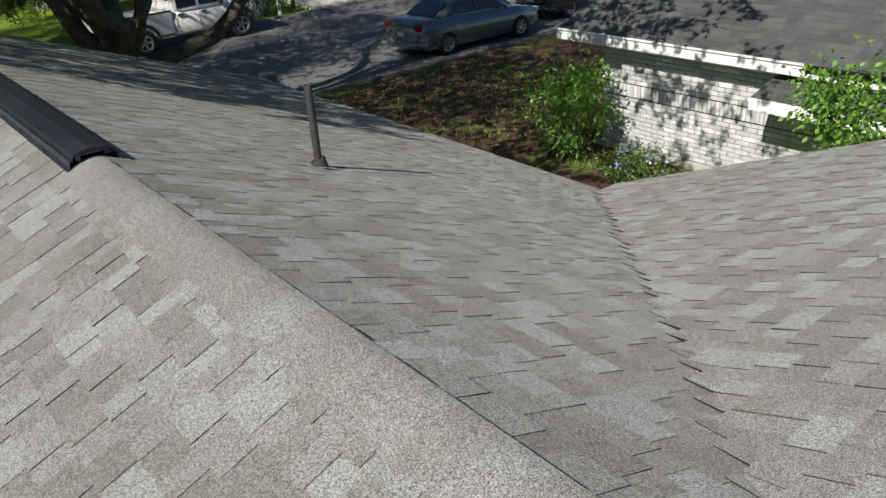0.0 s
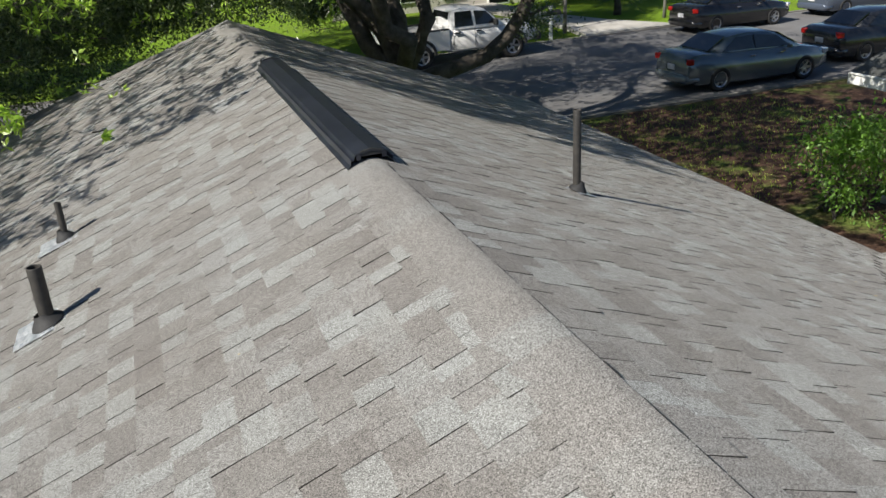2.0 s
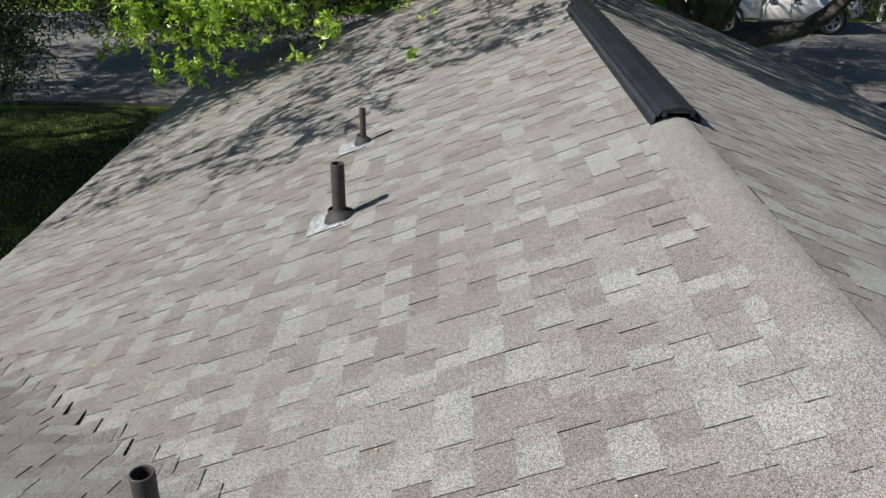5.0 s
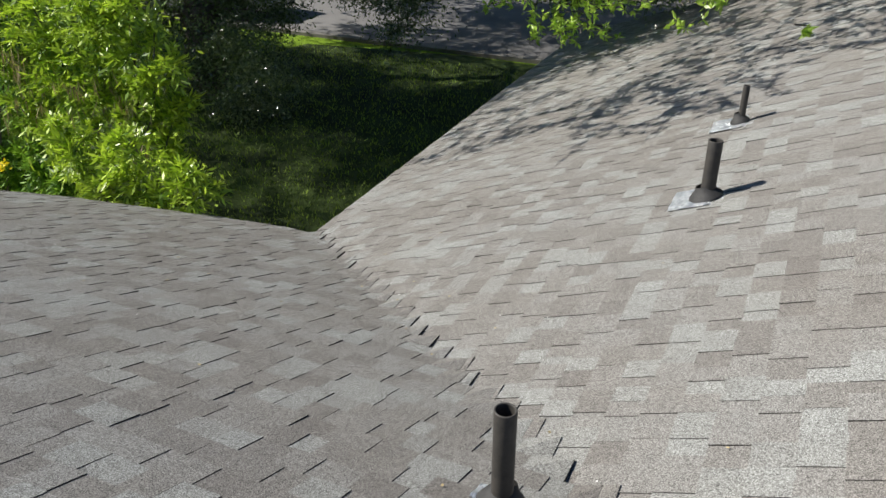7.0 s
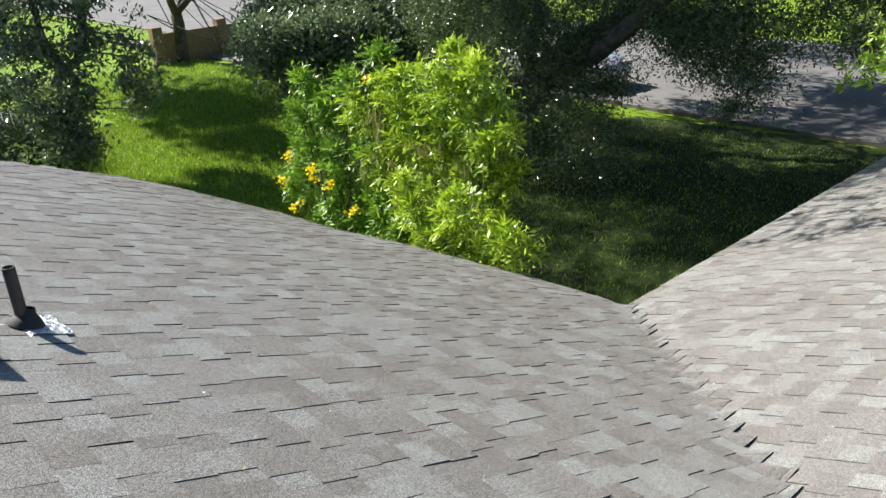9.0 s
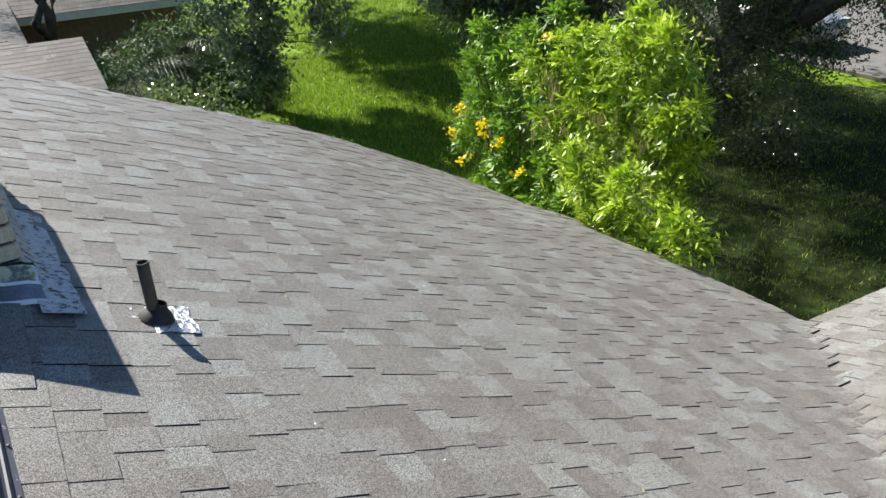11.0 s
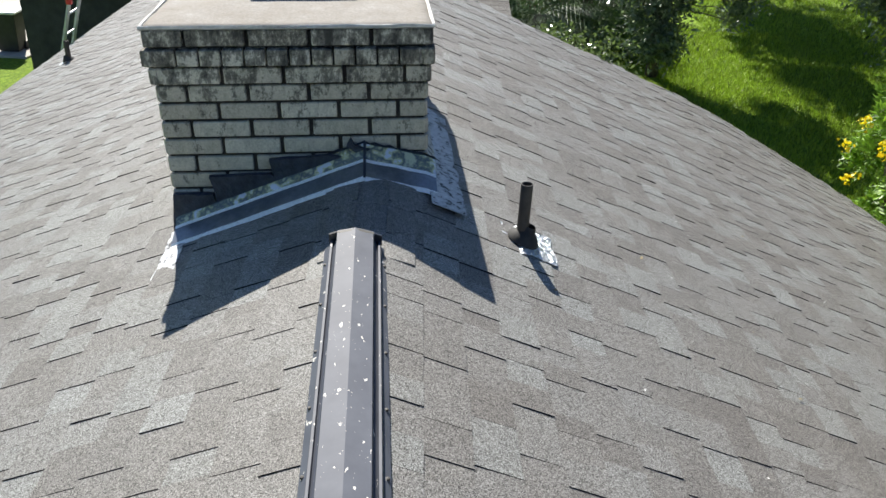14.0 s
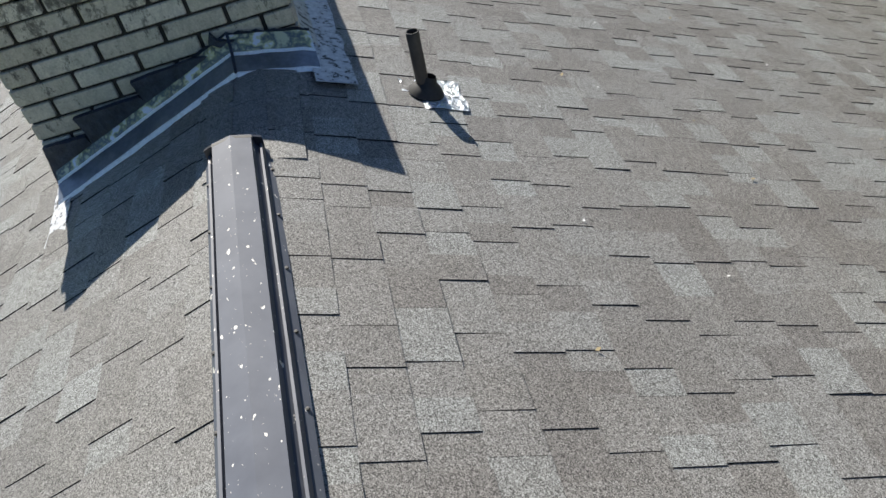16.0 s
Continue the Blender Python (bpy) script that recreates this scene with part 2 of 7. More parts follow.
def tube(points, radii, sides=8, bm=None):
    """A tapered tube along points."""
    bm = bm or bmesh.new()
    pts = [Vector(p) for p in points]
    rings = []
    for i, p in enumerate(pts):
        d = (pts[min(i + 1, len(pts) - 1)] - pts[max(i - 1, 0)]).normalized()
        side = d.cross(Vector((0.3, 0.2, 1.0))).normalized()
        up = side.cross(d)
        rings.append([bm.verts.new(p + (side * math.cos(2 * math.pi * k / sides) + up * math.sin(2 * math.pi * k / sides)) * radii[i]) for k in range(sides)])
    for a, b in zip(rings, rings[1:]):
        for k in range(sides):
            j = (k + 1) % sides
            bm.faces.new((a[k], a[j], b[j], b[k]))
    bm.faces.new(rings[0][::-1])
    bm.faces.new(rings[-1])
    return bm


GROUND = -3.8
SLOPE = 0.401
COS, SIN = 1 / math.hypot(1, SLOPE), SLOPE / math.hypot(1, SLOPE)
EXPOSE = 0.1435                         # height of a shingle course on the slope


# ---- the roof's four slopes: ridge a runs north, ridge b runs west to east ----
BY, BZ = -0.02, 0.036                   # line and height of ridge b
EAVE_W, EAVE_E, EAVE_N, EAVE_S = 5.45, 5.6, 5.5, 4.55
WEST, EAST, PEAK, CORNER = -9.7, 5.75, 11.97, 13.8


def sag(x, y):
    """Bends the north-west corner down so that its outline fits the camera's view."""
    a, b = min(1.0, max(0.0, (-x - 7.0) / 2.7)), min(1.0, max(0.0, (y - 2.5) / 3.0))
    c, e = min(1.0, max(0.0, (-x - 5.7) / 1.2)), max(0.0, y - 4.3) / 1.2
    curl = (0.1 + 0.035 * math.sin(x * 3.1)) * c * c * (3 - 2 * c) * e * e
    return 0.27 * a * a * (3 - 2 * a) * b * b * (3 - 2 * b) + curl


def slope_point(side, u, v, h):
    r, z = v * COS + h * SIN, -v * SIN + h * COS
    if side == "west":
        return (-r, u, z)
    if side == "east":
        return (r, u, z)
    if side == "north":
        return (u, BY + r, BZ + z - sag(u, BY + r))
    return (u, BY - r, BZ + z)


def spans(side, v):
    """The stretches along the ridge that the slope covers at v down the slope."""
    r = v * COS
    if side in ("west", "east"):
        return [(0.06 + r, PEAK + (CORNER - PEAK) * r / (EAVE_W if side == "west" else EAVE_E))]
    if side == "south":
        f = min(1.0, max(0.0, (r - 0.5) / 1.7))
        return [(WEST - 10.0 * f * f * (3 - 2 * f), EAST)]
    if r < 0.2:
        return [(WEST, EAST)]
    return [(WEST, 0.09 - r), (r - 0.09, EAST)]


REACH = {"west": EAVE_W / COS, "east": EAVE_E / COS, "north": (EAVE_N - BY) / COS, "south": (EAVE_S + BY) / COS}
FLIP = {"west": True, "east": False, "north": True, "south": False}


def deck(side):
    """The boarded slope under the shingles, with thickness."""
    verts, faces = [], []
    vs = np.linspace(0.14 if side in ("west", "east") else 0.06, REACH[side], 13)
    for k in range(len(spans(side, 1.0))):
        rows = []
        for v in vs:
            lo, hi = spans(side, v)[min(k, len(spans(side, v)) - 1)]
            if len(spans(side, v)) == 1 and side == "north":
                lo, hi = (lo, 0.0) if k == 0 else (0.0, hi)
            rows.append([lo + (hi - lo) * i / 16 for i in range(17)])
        for h in (-0.004, -0.09):
            base = len(verts)
            for v, row in zip(vs, rows):
                verts += [slope_point(side, u, v, h) for u in row]
            for i in range(len(vs) - 1):
                for j in range(16):
                    a = base + i * 17 + j
                    faces.append((a, a + 1, a + 18, a + 17))
    return mesh_of("roof_deck", verts, faces, M_DECK)


def shingle_cells(side, rng):
    """Tabs of laminated shingles: (u0, u1, v0, lift of the butt edge, lift of its two corners)."""
    cells = []
    course = 0
    v = {"west": 0.13, "east": 0.066}.get(side, 0.07)
    while v < REACH[side] - 0.02:
        upper, lower = spans(side, max(v - 0.03, 0.0)), spans(side, v + EXPOSE)
        if len(upper) < len(lower):
            upper = [(WEST, 0.0), (0.0, EAST)]
        for (lo0, hi0), (lo1, hi1) in zip(upper, lower):
            lo, hi = min(lo0, lo1), max(hi0, hi1)
            cut = rng.uniform(-0.03, 0.045) if side == "north" else -0.11
            u, raised = lo - rng.uniform(0, 0.2), rng.random() < 0.5
            while u < hi:
                w = rng.uniform(0.09, 0.2) if raised else rng.uniform(0.07, 0.17)
                a, b = (max(u, lo0 + (cut if side != "south" else 0)), max(u, lo1 + (cut if side != "south" else 0))), (min(u + w, hi0), min(u + w, hi1))
                end_lift = None
                if side == "north" and hi < 3:
                    stop = (hi0 + hi1) / 2 + 0.03 + cut      # square ends, stepped along the valley
                    b = (min(u + w, stop), min(u + w, stop))
                    if u + w > stop:
                        end_lift = rng.uniform(0.002, 0.009)
                elif side == "north":
                    first = (lo0 + lo1) / 2 - 0.03 - cut
                    a = (max(u, first), max(u, first))
                if b[0] - a[0] > 0.004 or b[1] - a[1] > 0.004:
                    a, b = a, (max(b[0], a[0]), max(b[1], a[1]))
                    cells.append((a, b, v, (0.0057 if raised else 0.0027) * (0.8 if side == "east" else 1.0) + rng.uniform(0, 0.001), rng.uniform(0, 1) ** 4 * 0.003, rng.uniform(0, 1) ** 4 * 0.003 if end_lift is None else end_lift))
                u += w
                raised = not raised if rng.random() < 0.86 else raised
        v += EXPOSE
        course += 1
    return cells


CELL_FACES = [(0, 1, 2, 3), (4, 5, 1, 0), (5, 6, 2, 1), (7, 4, 0, 3)]


def cell_points(side, cell):
    a, b, v, lift, la, lb = cell
    gap = 0.0006
    lo, hi = v + EXPOSE, v - 0.005
    base, back = 0.0012, max(0.0006, lift - 0.0026)
    a0, a1, b0, b1 = a[0] + gap, a[1] + gap, b[0] - gap, b[1] - gap
    top = [slope_point(side, a1, lo, base + lift + la), slope_point(side, b1, lo, base + lift + lb),
           slope_point(side, b0, hi, base + back), slope_point(side, a0, hi, base + back)]
    low = [slope_point(side, a1, lo, -0.003), slope_point(side, b1, lo, -0.003),
           slope_point(side, b0, hi, -0.003), slope_point(side, a0, hi, -0.003)]
    if side == "north" and v > 0.1:          # lapped over the slope across the valley
        for k in (0, 1, 2, 3):
            x, y, z = top[k]
            top[k] = (x, y, max(z, -SLOPE * abs(x) + (0.009 + ((lb if x < 0 else la) if k == (1 if x < 0 else 0) else 0.0) if k < 2 else 0.007)))
    return top + low


def cover(side, parent, near):
    """Shingle one slope: the tabs round the standing place as pieces, all others joined."""
    rng = random.Random(side)
    cells = shingle_cells(side, rng)

    def far(cell):
        p = slope_point(side, (cell[0][1] + cell[1][1]) / 2, cell[2], 0)
        return math.hypot(p[0] - near[0], p[1] - near[1])
    cells.sort(key=far)
    faces = [f[::-1] for f in CELL_FACES] if FLIP[side] else CELL_FACES
    for cell in cells[:300]:
        pts = [Vector(p) for p in cell_points(side, cell)]
        put("shingle", edge_faces(mesh_of("shingle", pts, faces, M_SHINGLE), 4, M_CUT), parent)
    verts, all_faces = [], []
    for cell in cells[300:]:
        base = len(verts)
        verts += cell_points(side, cell)
        all_faces += [tuple(base + i for i in f) for f in faces]
    field = put("shingle_field", edge_faces(mesh_of("shingle_field", verts, all_faces, M_FIELD), 4, M_CUT), parent)
    field["kind"] = "stuff"
    return field


# ---- ground, street ----
def dip(x, y):
    """The ground falls a little towards the house walls."""
    d = min(max(abs(x) - 5.0, 0.0) if y > 5 else max(abs(y) - 4.6, 0.0), 2.2) / 2.2
    inside = -13.5 < x < 6 and -7 < y < 13.5
    return 0.0 if not inside else -0.45 * (1 - d)


def ground_sheet():
    xs = sorted(set(np.round(np.concatenate([np.linspace(-400, -45, 8), np.arange(-44, 44, 1.0), np.linspace(45, 400, 8)]), 2).tolist()))
    ys = xs
    verts = [(x, y, GROUND + dip(x, y) + 0.03 * noise.noise((x * 0.3, y * 0.3, 0))) for y in ys for x in xs]
    n = len(xs)
    faces = [(j * n + i, j * n + i + 1, (j + 1) * n + i + 1, (j + 1) * n + i) for j in range(len(ys) - 1) for i in range(n - 1)]
    ob = put("ground", mesh_of("ground", verts, faces, M_GRASS, True))
    return tagged(ob, "green lawn with mown grass under oak trees", "lawn", kind="structure")


ground_sheet()


M_KERB = surface("weathered_kerb", (0.13, 0.125, 0.115), (0.22, 0.21, 0.19), 0.9, 1.5, 90.0, 0.4)


def flat_sheet(name, outline, z, material, label, category, thick=0.06):
    bm = prism(outline, 2, GROUND + z - thick, GROUND + z)
    bmesh.ops.triangulate(bm, faces=[f for f in bm.faces if len(f.verts) > 4])
    ob = part(name, bm, material, None)
    return tagged(ob, label, category, kind="structure")


STREET_S, STREET_N = 17.6, 28.3
flat_sheet("road", [(-90, STREET_S), (90, STREET_S), (90, STREET_N), (-90, STREET_N)], 0.045, M_ASPHALT, "pale grey residential street, dappled with tree shade", "street")
for y0, y1 in ((STREET_S - 0.22, STREET_S), (STREET_N, STREET_N + 0.22)):
    flat_sheet("kerb", [(-90, y0), (90, y0), (90, y1), (-90, y1)], 0.08, M_KERB, "low weathered kerb along the street", "kerb", 0.2)
flat_sheet("litter_ground", [(5.0, 9.0), (6.4, 7.0), (10.1, 6.0), (10.1, 9.8), (14.5, 13.0), (24.0, 15.0), (24.0, 17.3), (7.5, 17.3), (5.6, 14.5)], 0.04, M_LITTER, "bare soil with brown leaf litter and thin tufts", "soil")
flat_sheet("driveway", [(15.0, STREET_N + 0.1), (19.3, STREET_N + 0.1), (17.8, 31.5), (17.2, 34.0), (15.6, 34.0), (15.4, 31.0)], 0.14, M_CONCRETE, "pale concrete drive and walk across the street", "driveway", 0.15)
flat_sheet("front_walk", [(15.6, 34.0), (17.2, 34.0), (16.6, 41.5), (14.6, 41.5)], 0.135, M_CONCRETE, "pale concrete front walk across the lawn", "path", 0.15)
flat_sheet("cross_walk", [(-40, 14.6), (-24, 15.2), (-24, 16.0), (-40, 15.4)], 0.06, M_KERB, "grey concrete pavement beyond the lawn", "path", 0.1)
# Dark sheet stands in for deep shade on the lawn.
flat_sheet("shaded_bed", [(-13.6, 9.6), (-12.4, 8.0), (-9.0, 7.2), (-5.4, 6.6), (-5.2, 12.5), (-4.6, 16.9), (-9.0, 17.2), (-13.0, 16.6), (-14.4, 13.0)], 0.035, M_SHADE_GRASS, "grass under the oak, its shade put into a dark colour", "grass")
flat_sheet("side_drive", [(-27.0, -12.5), (-19.0, -9.6), (-18.9, -8.0), (-22.0, -7.4), (-27.0, -8.2)], 0.05, M_CONCRETE, "pale concrete drive beside the shed", "driveway")

# ---- our house ----
house = thing("house", (0, 0, 0), "low brick house under a taupe shingle roof", "house")
M_BRICKWALL = surface("house_brick", (0.3, 0.26, 0.2), (0.42, 0.37, 0.3), 0.9, 3.0, 40.0, 0.3)
for a, b, c, d in ((-5.0, 5.1, -4.1, 13.3), (-9.2, -5.0, -4.1, 5.0), (5.1, 5.3, -4.1, 5.2)):
    part("wall", prism([(a, c), (b, c), (b, d), (a, d)], 2, GROUND - 0.6, -2.45), M_BRICKWALL, house)
for x0, x1 in ((WEST + 0.25, WEST + 0.4), (EAST - 0.4, EAST - 0.25)):
    part("gable", prism([(BY - 4.0, -2.1), (BY + 4.4, -2.25), (BY, BZ - 0.5)], 0, x0, x1), M_BRICKWALL, house)


def eave_board(side, name="fascia"):
    v = REACH[side]
    lo = spans(side, v)
    for a, b in lo:
        if abs(b - a) < 0.3:
            continue
        us = np.linspace(a, b, 49)
        verts, faces = [], []
        for u in us:
            p = Vector(slope_point(side, u, v - 0.005, -0.012))
            out = Vector(slope_point(side, u, v + 0.015, -0.012)) - p
            out.z = 0
            q = p + out.normalized() * 0.022
            verts += [p, q, (q.x, q.y, q.z - 0.15), (p.x, p.y, p.z - 0.15)]
        for i in range(48):
            for k in range(4):
                k2 = (k + 1) % 4
                faces.append((4 * i + k, 4 * i + k2, 4 * i + 4 + k2, 4 * i + 4 + k))
        put(name, mesh_of(name, verts, faces, M_WHITE), house, "white painted eave board")


ROOF = {}
for side in ("west", "east", "north", "south"):
    ROOF[side] = put("roof_slope", deck(side), house, "taupe and grey laminated shingle slope")
    eave_board(side)

# the hip end towards the street, and the lower rear wing
hip = mesh_of("hip_end", [(0, PEAK, -0.01), (-EAVE_W, CORNER, -EAVE_W * SLOPE - 0.01), (EAVE_E, CORNER, -EAVE_E * SLOPE - 0.01), (0, PEAK, -0.1), (-EAVE_W, CORNER, -EAVE_W * SLOPE - 0.1), (EAVE_E, CORNER, -EAVE_E * SLOPE - 0.1)],
              [(0, 1, 2), (3, 5, 4), (0, 3, 4, 1), (1, 4, 5, 2), (2, 5, 3, 0)], M_FIELD)
put("roof_slope", hip, house)


def cap_strip(start, end, axis, z0, count, half=0.17, a=0.1, lift=0.012, lapped=False):
    """Ridge caps bent over the ridge, each lapping the next; axis 1 runs along y, axis 0 along x at y = BY.
    lapped: the far ridge, whose west courses roll over the top and end just beyond it."""
    off = SLOPE * (math.hypot(half, a) - half) + lift
    step = (end - start) / count
    w0, w1 = (-0.2, 0.06) if lapped else (-half, half)

    def height(w):
        if not lapped:
            return -SLOPE * math.hypot(w, a) + off
        f, run = (w - w0) / (w1 - w0), w1 - w0
        z_a, z_b = SLOPE * w0 + 0.0058, -SLOPE * w1 + 0.006
        return (2 * f ** 3 - 3 * f ** 2 + 1) * z_a + (f ** 3 - 2 * f ** 2 + f) * run * SLOPE + (3 * f ** 2 - 2 * f ** 3) * z_b - (f ** 3 - f ** 2) * run * 0.36

    for i in range(count):
        u0, u1 = start + i * step, start + (i + 1) * step + 0.02 * (1 if step > 0 else -1)
        verts, faces = [], []
        for u, up in ((u0, 0.0012 if lapped else 0.0018), (u1, 0.0)):
            for k in range(13):
                w = w0 + (w1 - w0) * k / 12
                z = z0 + height(w) + up
                verts.append((w, u, z) if axis else (u, BY + w, z))
        for k in range(13):
            x, y, z = verts[k]
            verts.append((x, y, z - 0.01))
        for k in range(12):
            faces += [(k, k + 1, 14 + k, 13 + k), (26 + k, 27 + k, k + 1, k)]
        base = len(verts)
        verts += [(x, y, z - 0.014) for x, y, z in (verts[0], verts[13], verts[12], verts[25])]
        faces += [(0, 13, base + 1, base), (25, 12, base + 2, base + 3)]
        me = mesh_of("ridge_cap", verts, faces, M_CAP, True)
        me.set_sharp_from_angle(angle=radians(20))
        me.materials.append(M_CUT)
        for f in me.polygons[-2:]:
            f.material_index = 1
        if lapped:
            me.polygons[-2].material_index = 0
        put("ridge_cap", me, house)


def cut_edges(lo, hi, seed):
    """The black cut edges of the east courses, standing a little proud along the far ridge."""
    rng = random.Random(seed)
    y = lo
    while y < hi:
        length = rng.uniform(0.08, 0.24)
        tall, x = rng.choice((0.0, 0.0005, 0.001, 0.0015, 0.004)), 0.0605 + rng.uniform(-0.001, 0.001)
        verts, faces = [], []
        for i in range(5):
            v, bow = y + length * i / 4, tall * (0.55 + 0.45 * math.sin(math.pi * (i + 0.5) / 5))
            z = -SLOPE * x
            verts += [(x, v, z - 0.004), (x, v, z + 0.0066 + bow), (x + 0.0022, v, z + 0.0066 + bow), (x + 0.0028, v, z - 0.008)]
        for i in range(4):
            o = 4 * i
            faces += [(o + 4, o, o + 1, o + 5), (o + 5, o + 1, o + 2, o + 6), (o + 6, o + 2, o + 3, o + 7)]
        faces += [(0, 3, 2, 1), (16, 17, 18, 19)]
        put("cut_edge", mesh_of("cut_edge", verts, faces, M_CUT), house, "black cut shingle edge")
        y += length + rng.uniform(0.0, 0.16)


cap_strip(4.42, -0.05, 1, 0.0, 24, lapped=True)
cap_strip(PEAK, 8.05, 1, 0.0, 18, lapped=True)
cut_edges(0.2, 4.35, 5)
cap_strip(-2.3, EAST, 0, BZ, 36)
cap_strip(-4.4, -5.2, 0, BZ, 4)
cap_strip(-6.7, WEST, 0, BZ, 14)
for sx, ex in ((-1, EAVE_W), (1, EAVE_E)):
    for i in range(26):
        f0, f1 = i / 26, (i + 1.12) / 26
        pts = []
        for f, up in ((f0, 0.012), (f1, 0.004)):
            c = Vector((sx * ex * f, PEAK + (CORNER - PEAK) * f, -ex * SLOPE * f))
            side_in, side_out = Vector((0.0, -0.14, 0.0)), Vector((sx * -0.05, 0.13, -0.12))
            pts += [c + side_in + Vector((0, 0, up)), c + Vector((0, 0, up + 0.02)), c + side_out + Vector((0, 0, up))]
        put("ridge_cap", mesh_of("ridge_cap", pts, [(0, 1, 4, 3), (1, 2, 5, 4)], M_CAP), house)


# ---- ridge vents ----
def spotted_vent():
    n = Nodes("spattered_vent_metal")
    base = n.ramp(n.noise(9.0, 4.0), [(0.3, (0.062, 0.070, 0.092)), (0.7, (0.09, 0.10, 0.125))])
    streak = n.noise(34.0, 2.0, 0.5, (1.0, 1.8, 1.0))
    tiny = n.noise(120.0, 1.0)
    col = n.mix(base, (0.62, 0.6, 0.56), n.ramp(streak, [(0.70, 0.0), (0.706, 1.0)]))
    col = n.mix(col, (0.5, 0.48, 0.45), n.ramp(tiny, [(0.755, 0.0), (0.765, 0.8)]))
    n.bump(n.noise(200.0), 0.08, 0.001)
    return n.finish(col, 0.6, 0.0, 0.3)


def ridge_vent(name, start, end, axis, z0, material, label, skew=(0.0, 0.0)):
    vent = thing(name, (0, 0, 0), label, "ridge vent")
    half = [(0.0, 0.062), (0.062, 0.048), (0.066, 0.02), (0.076, 0.004), (0.079, 0.016), (0.086, 0.016), (0.09, -0.012), (0.108, -0.03)]
    if axis:            # the far vent is a low, smooth hood
        half = [(0.0, 0.05), (0.1, 0.03), (0.106, 0.012), (0.114, -0.004), (0.118, 0.006), (0.126, 0.004), (0.131, -0.03), (0.15, -0.05)]
    prof = [(-w, z) for w, z in half[::-1]] + half[1:]

    def at(w, u, z):
        return (w, u, z0 + z) if axis else (u, w + skew[0] + (skew[1] - skew[0]) * (u - start) / (end - start), z0 + z)
    for nm, pts in (("cover", prof[5:10]), ("baffle", prof[2:6]), ("baffle", prof[9:13]), ("flange", prof[0:3]), ("flange", prof[12:15])):
        verts, faces = [], []
        k = len(pts)
        steps = 13
        for i in range(steps):
            u = start + (end - start) * i / (steps - 1)
            wob = 0.0012 * math.sin(i * 2.1)
            verts += [at(w, u, z + wob) for w, z in pts]
            verts += [at(w, u, z + wob - 0.003) for w, z in pts]
        for i in range(steps - 1):
            o, q = i * 2 * k, (i + 1) * 2 * k
            for j in range(k - 1):
                faces += [(o + j, o + j + 1, q + j + 1, q + j), (o + k + j + 1, o + k + j, q + k + j, q + k + j + 1)]
            faces += [(o, q, q + k, o + k), (o + k - 1, o + 2 * k - 1, q + 2 * k - 1, q + k - 1)]
        for o in (0, (steps - 1) * 2 * k):
            faces += [(o + j, o + j + 1, o + k + j + 1, o + k + j) for j in range(k - 1)]
        put(nm, mesh_of(nm, verts, faces, material), vent)
    d = 1 if end > start else -1
    for u, s in ((start, d), (end, -d)):
        for sw in (-1, 1):
            corners = [(0.066 * sw, 0.046), (0.092 * sw, 0.036), (0.092 * sw, 0.0), (0.066 * sw, 0.0)]
            verts = [at(w, u + s * e, z) for e in (0.0, 0.012) for w, z in corners]
            put("end_tab", mesh_of("end_tab", verts, [(0, 1, 2, 3), (7, 6, 5, 4), (0, 4, 5, 1), (1, 5, 6, 2), (2, 6, 7, 3), (3, 7, 4, 0)], M_VENT), vent, "black folded end tab")
        slot = [at(w, u + s * 0.004, z) for w, z in ((-0.064, 0.02), (0.064, 0.02), (0.064, 0.048), (0.0, 0.062), (-0.064, 0.048))]
        back = [at(w, u + s * 0.02, z) for w, z in ((-0.064, 0.02), (0.064, 0.02), (0.064, 0.048), (0.0, 0.062), (-0.064, 0.048))]
        put("end_plug", mesh_of("end_plug", slot + back, [(0, 1, 2, 3, 4), (9, 8, 7, 6, 5)] + [(i, (i + 1) % 5, 5 + (i + 1) % 5, 5 + i) for i in range(5)], M_DARKPLASTIC), vent)
    n_screw = 9
    for i in range(n_screw):
        u = start + (end - start) * (i + 0.5) / n_screw
        for w in (-0.1, 0.1):
            bm = lathe([(0.0, 0.006), (0.005, 0.005), (0.006, 0.0)], 8, None, Matrix.Translation(at(w, u, -0.022)))
            part("screw", bm, M_DARKPLASTIC, vent)
    return vent


ridge_vent("ridge_vent", 4.36, 8.1, 1, 0.0, M_VENT, "black metal ridge vent along the far ridge")
ridge_vent("ridge_vent", -4.45, -2.25, 0, BZ, spotted_vent(), "dark grey metal ridge vent spattered with white paint", (-0.06, 0.05))


# ---- pipes ----
def flashing_metal():
    n = Nodes("tarnished_lead")
    col = n.ramp(n.noise(14.0, 4.0), [(0.3, (0.22, 0.25, 0.29)), (0.42, (0.5, 0.54, 0.58)), (0.58, (0.8, 0.82, 0.85)), (0.7, (0.36, 0.41, 0.47))])
    n.bump(n.noise(30.0, 3.0), 1.0, 0.03)
    return n.finish(col, 0.3, 0.65, 0.5)


M_LEAD = flashing_metal()


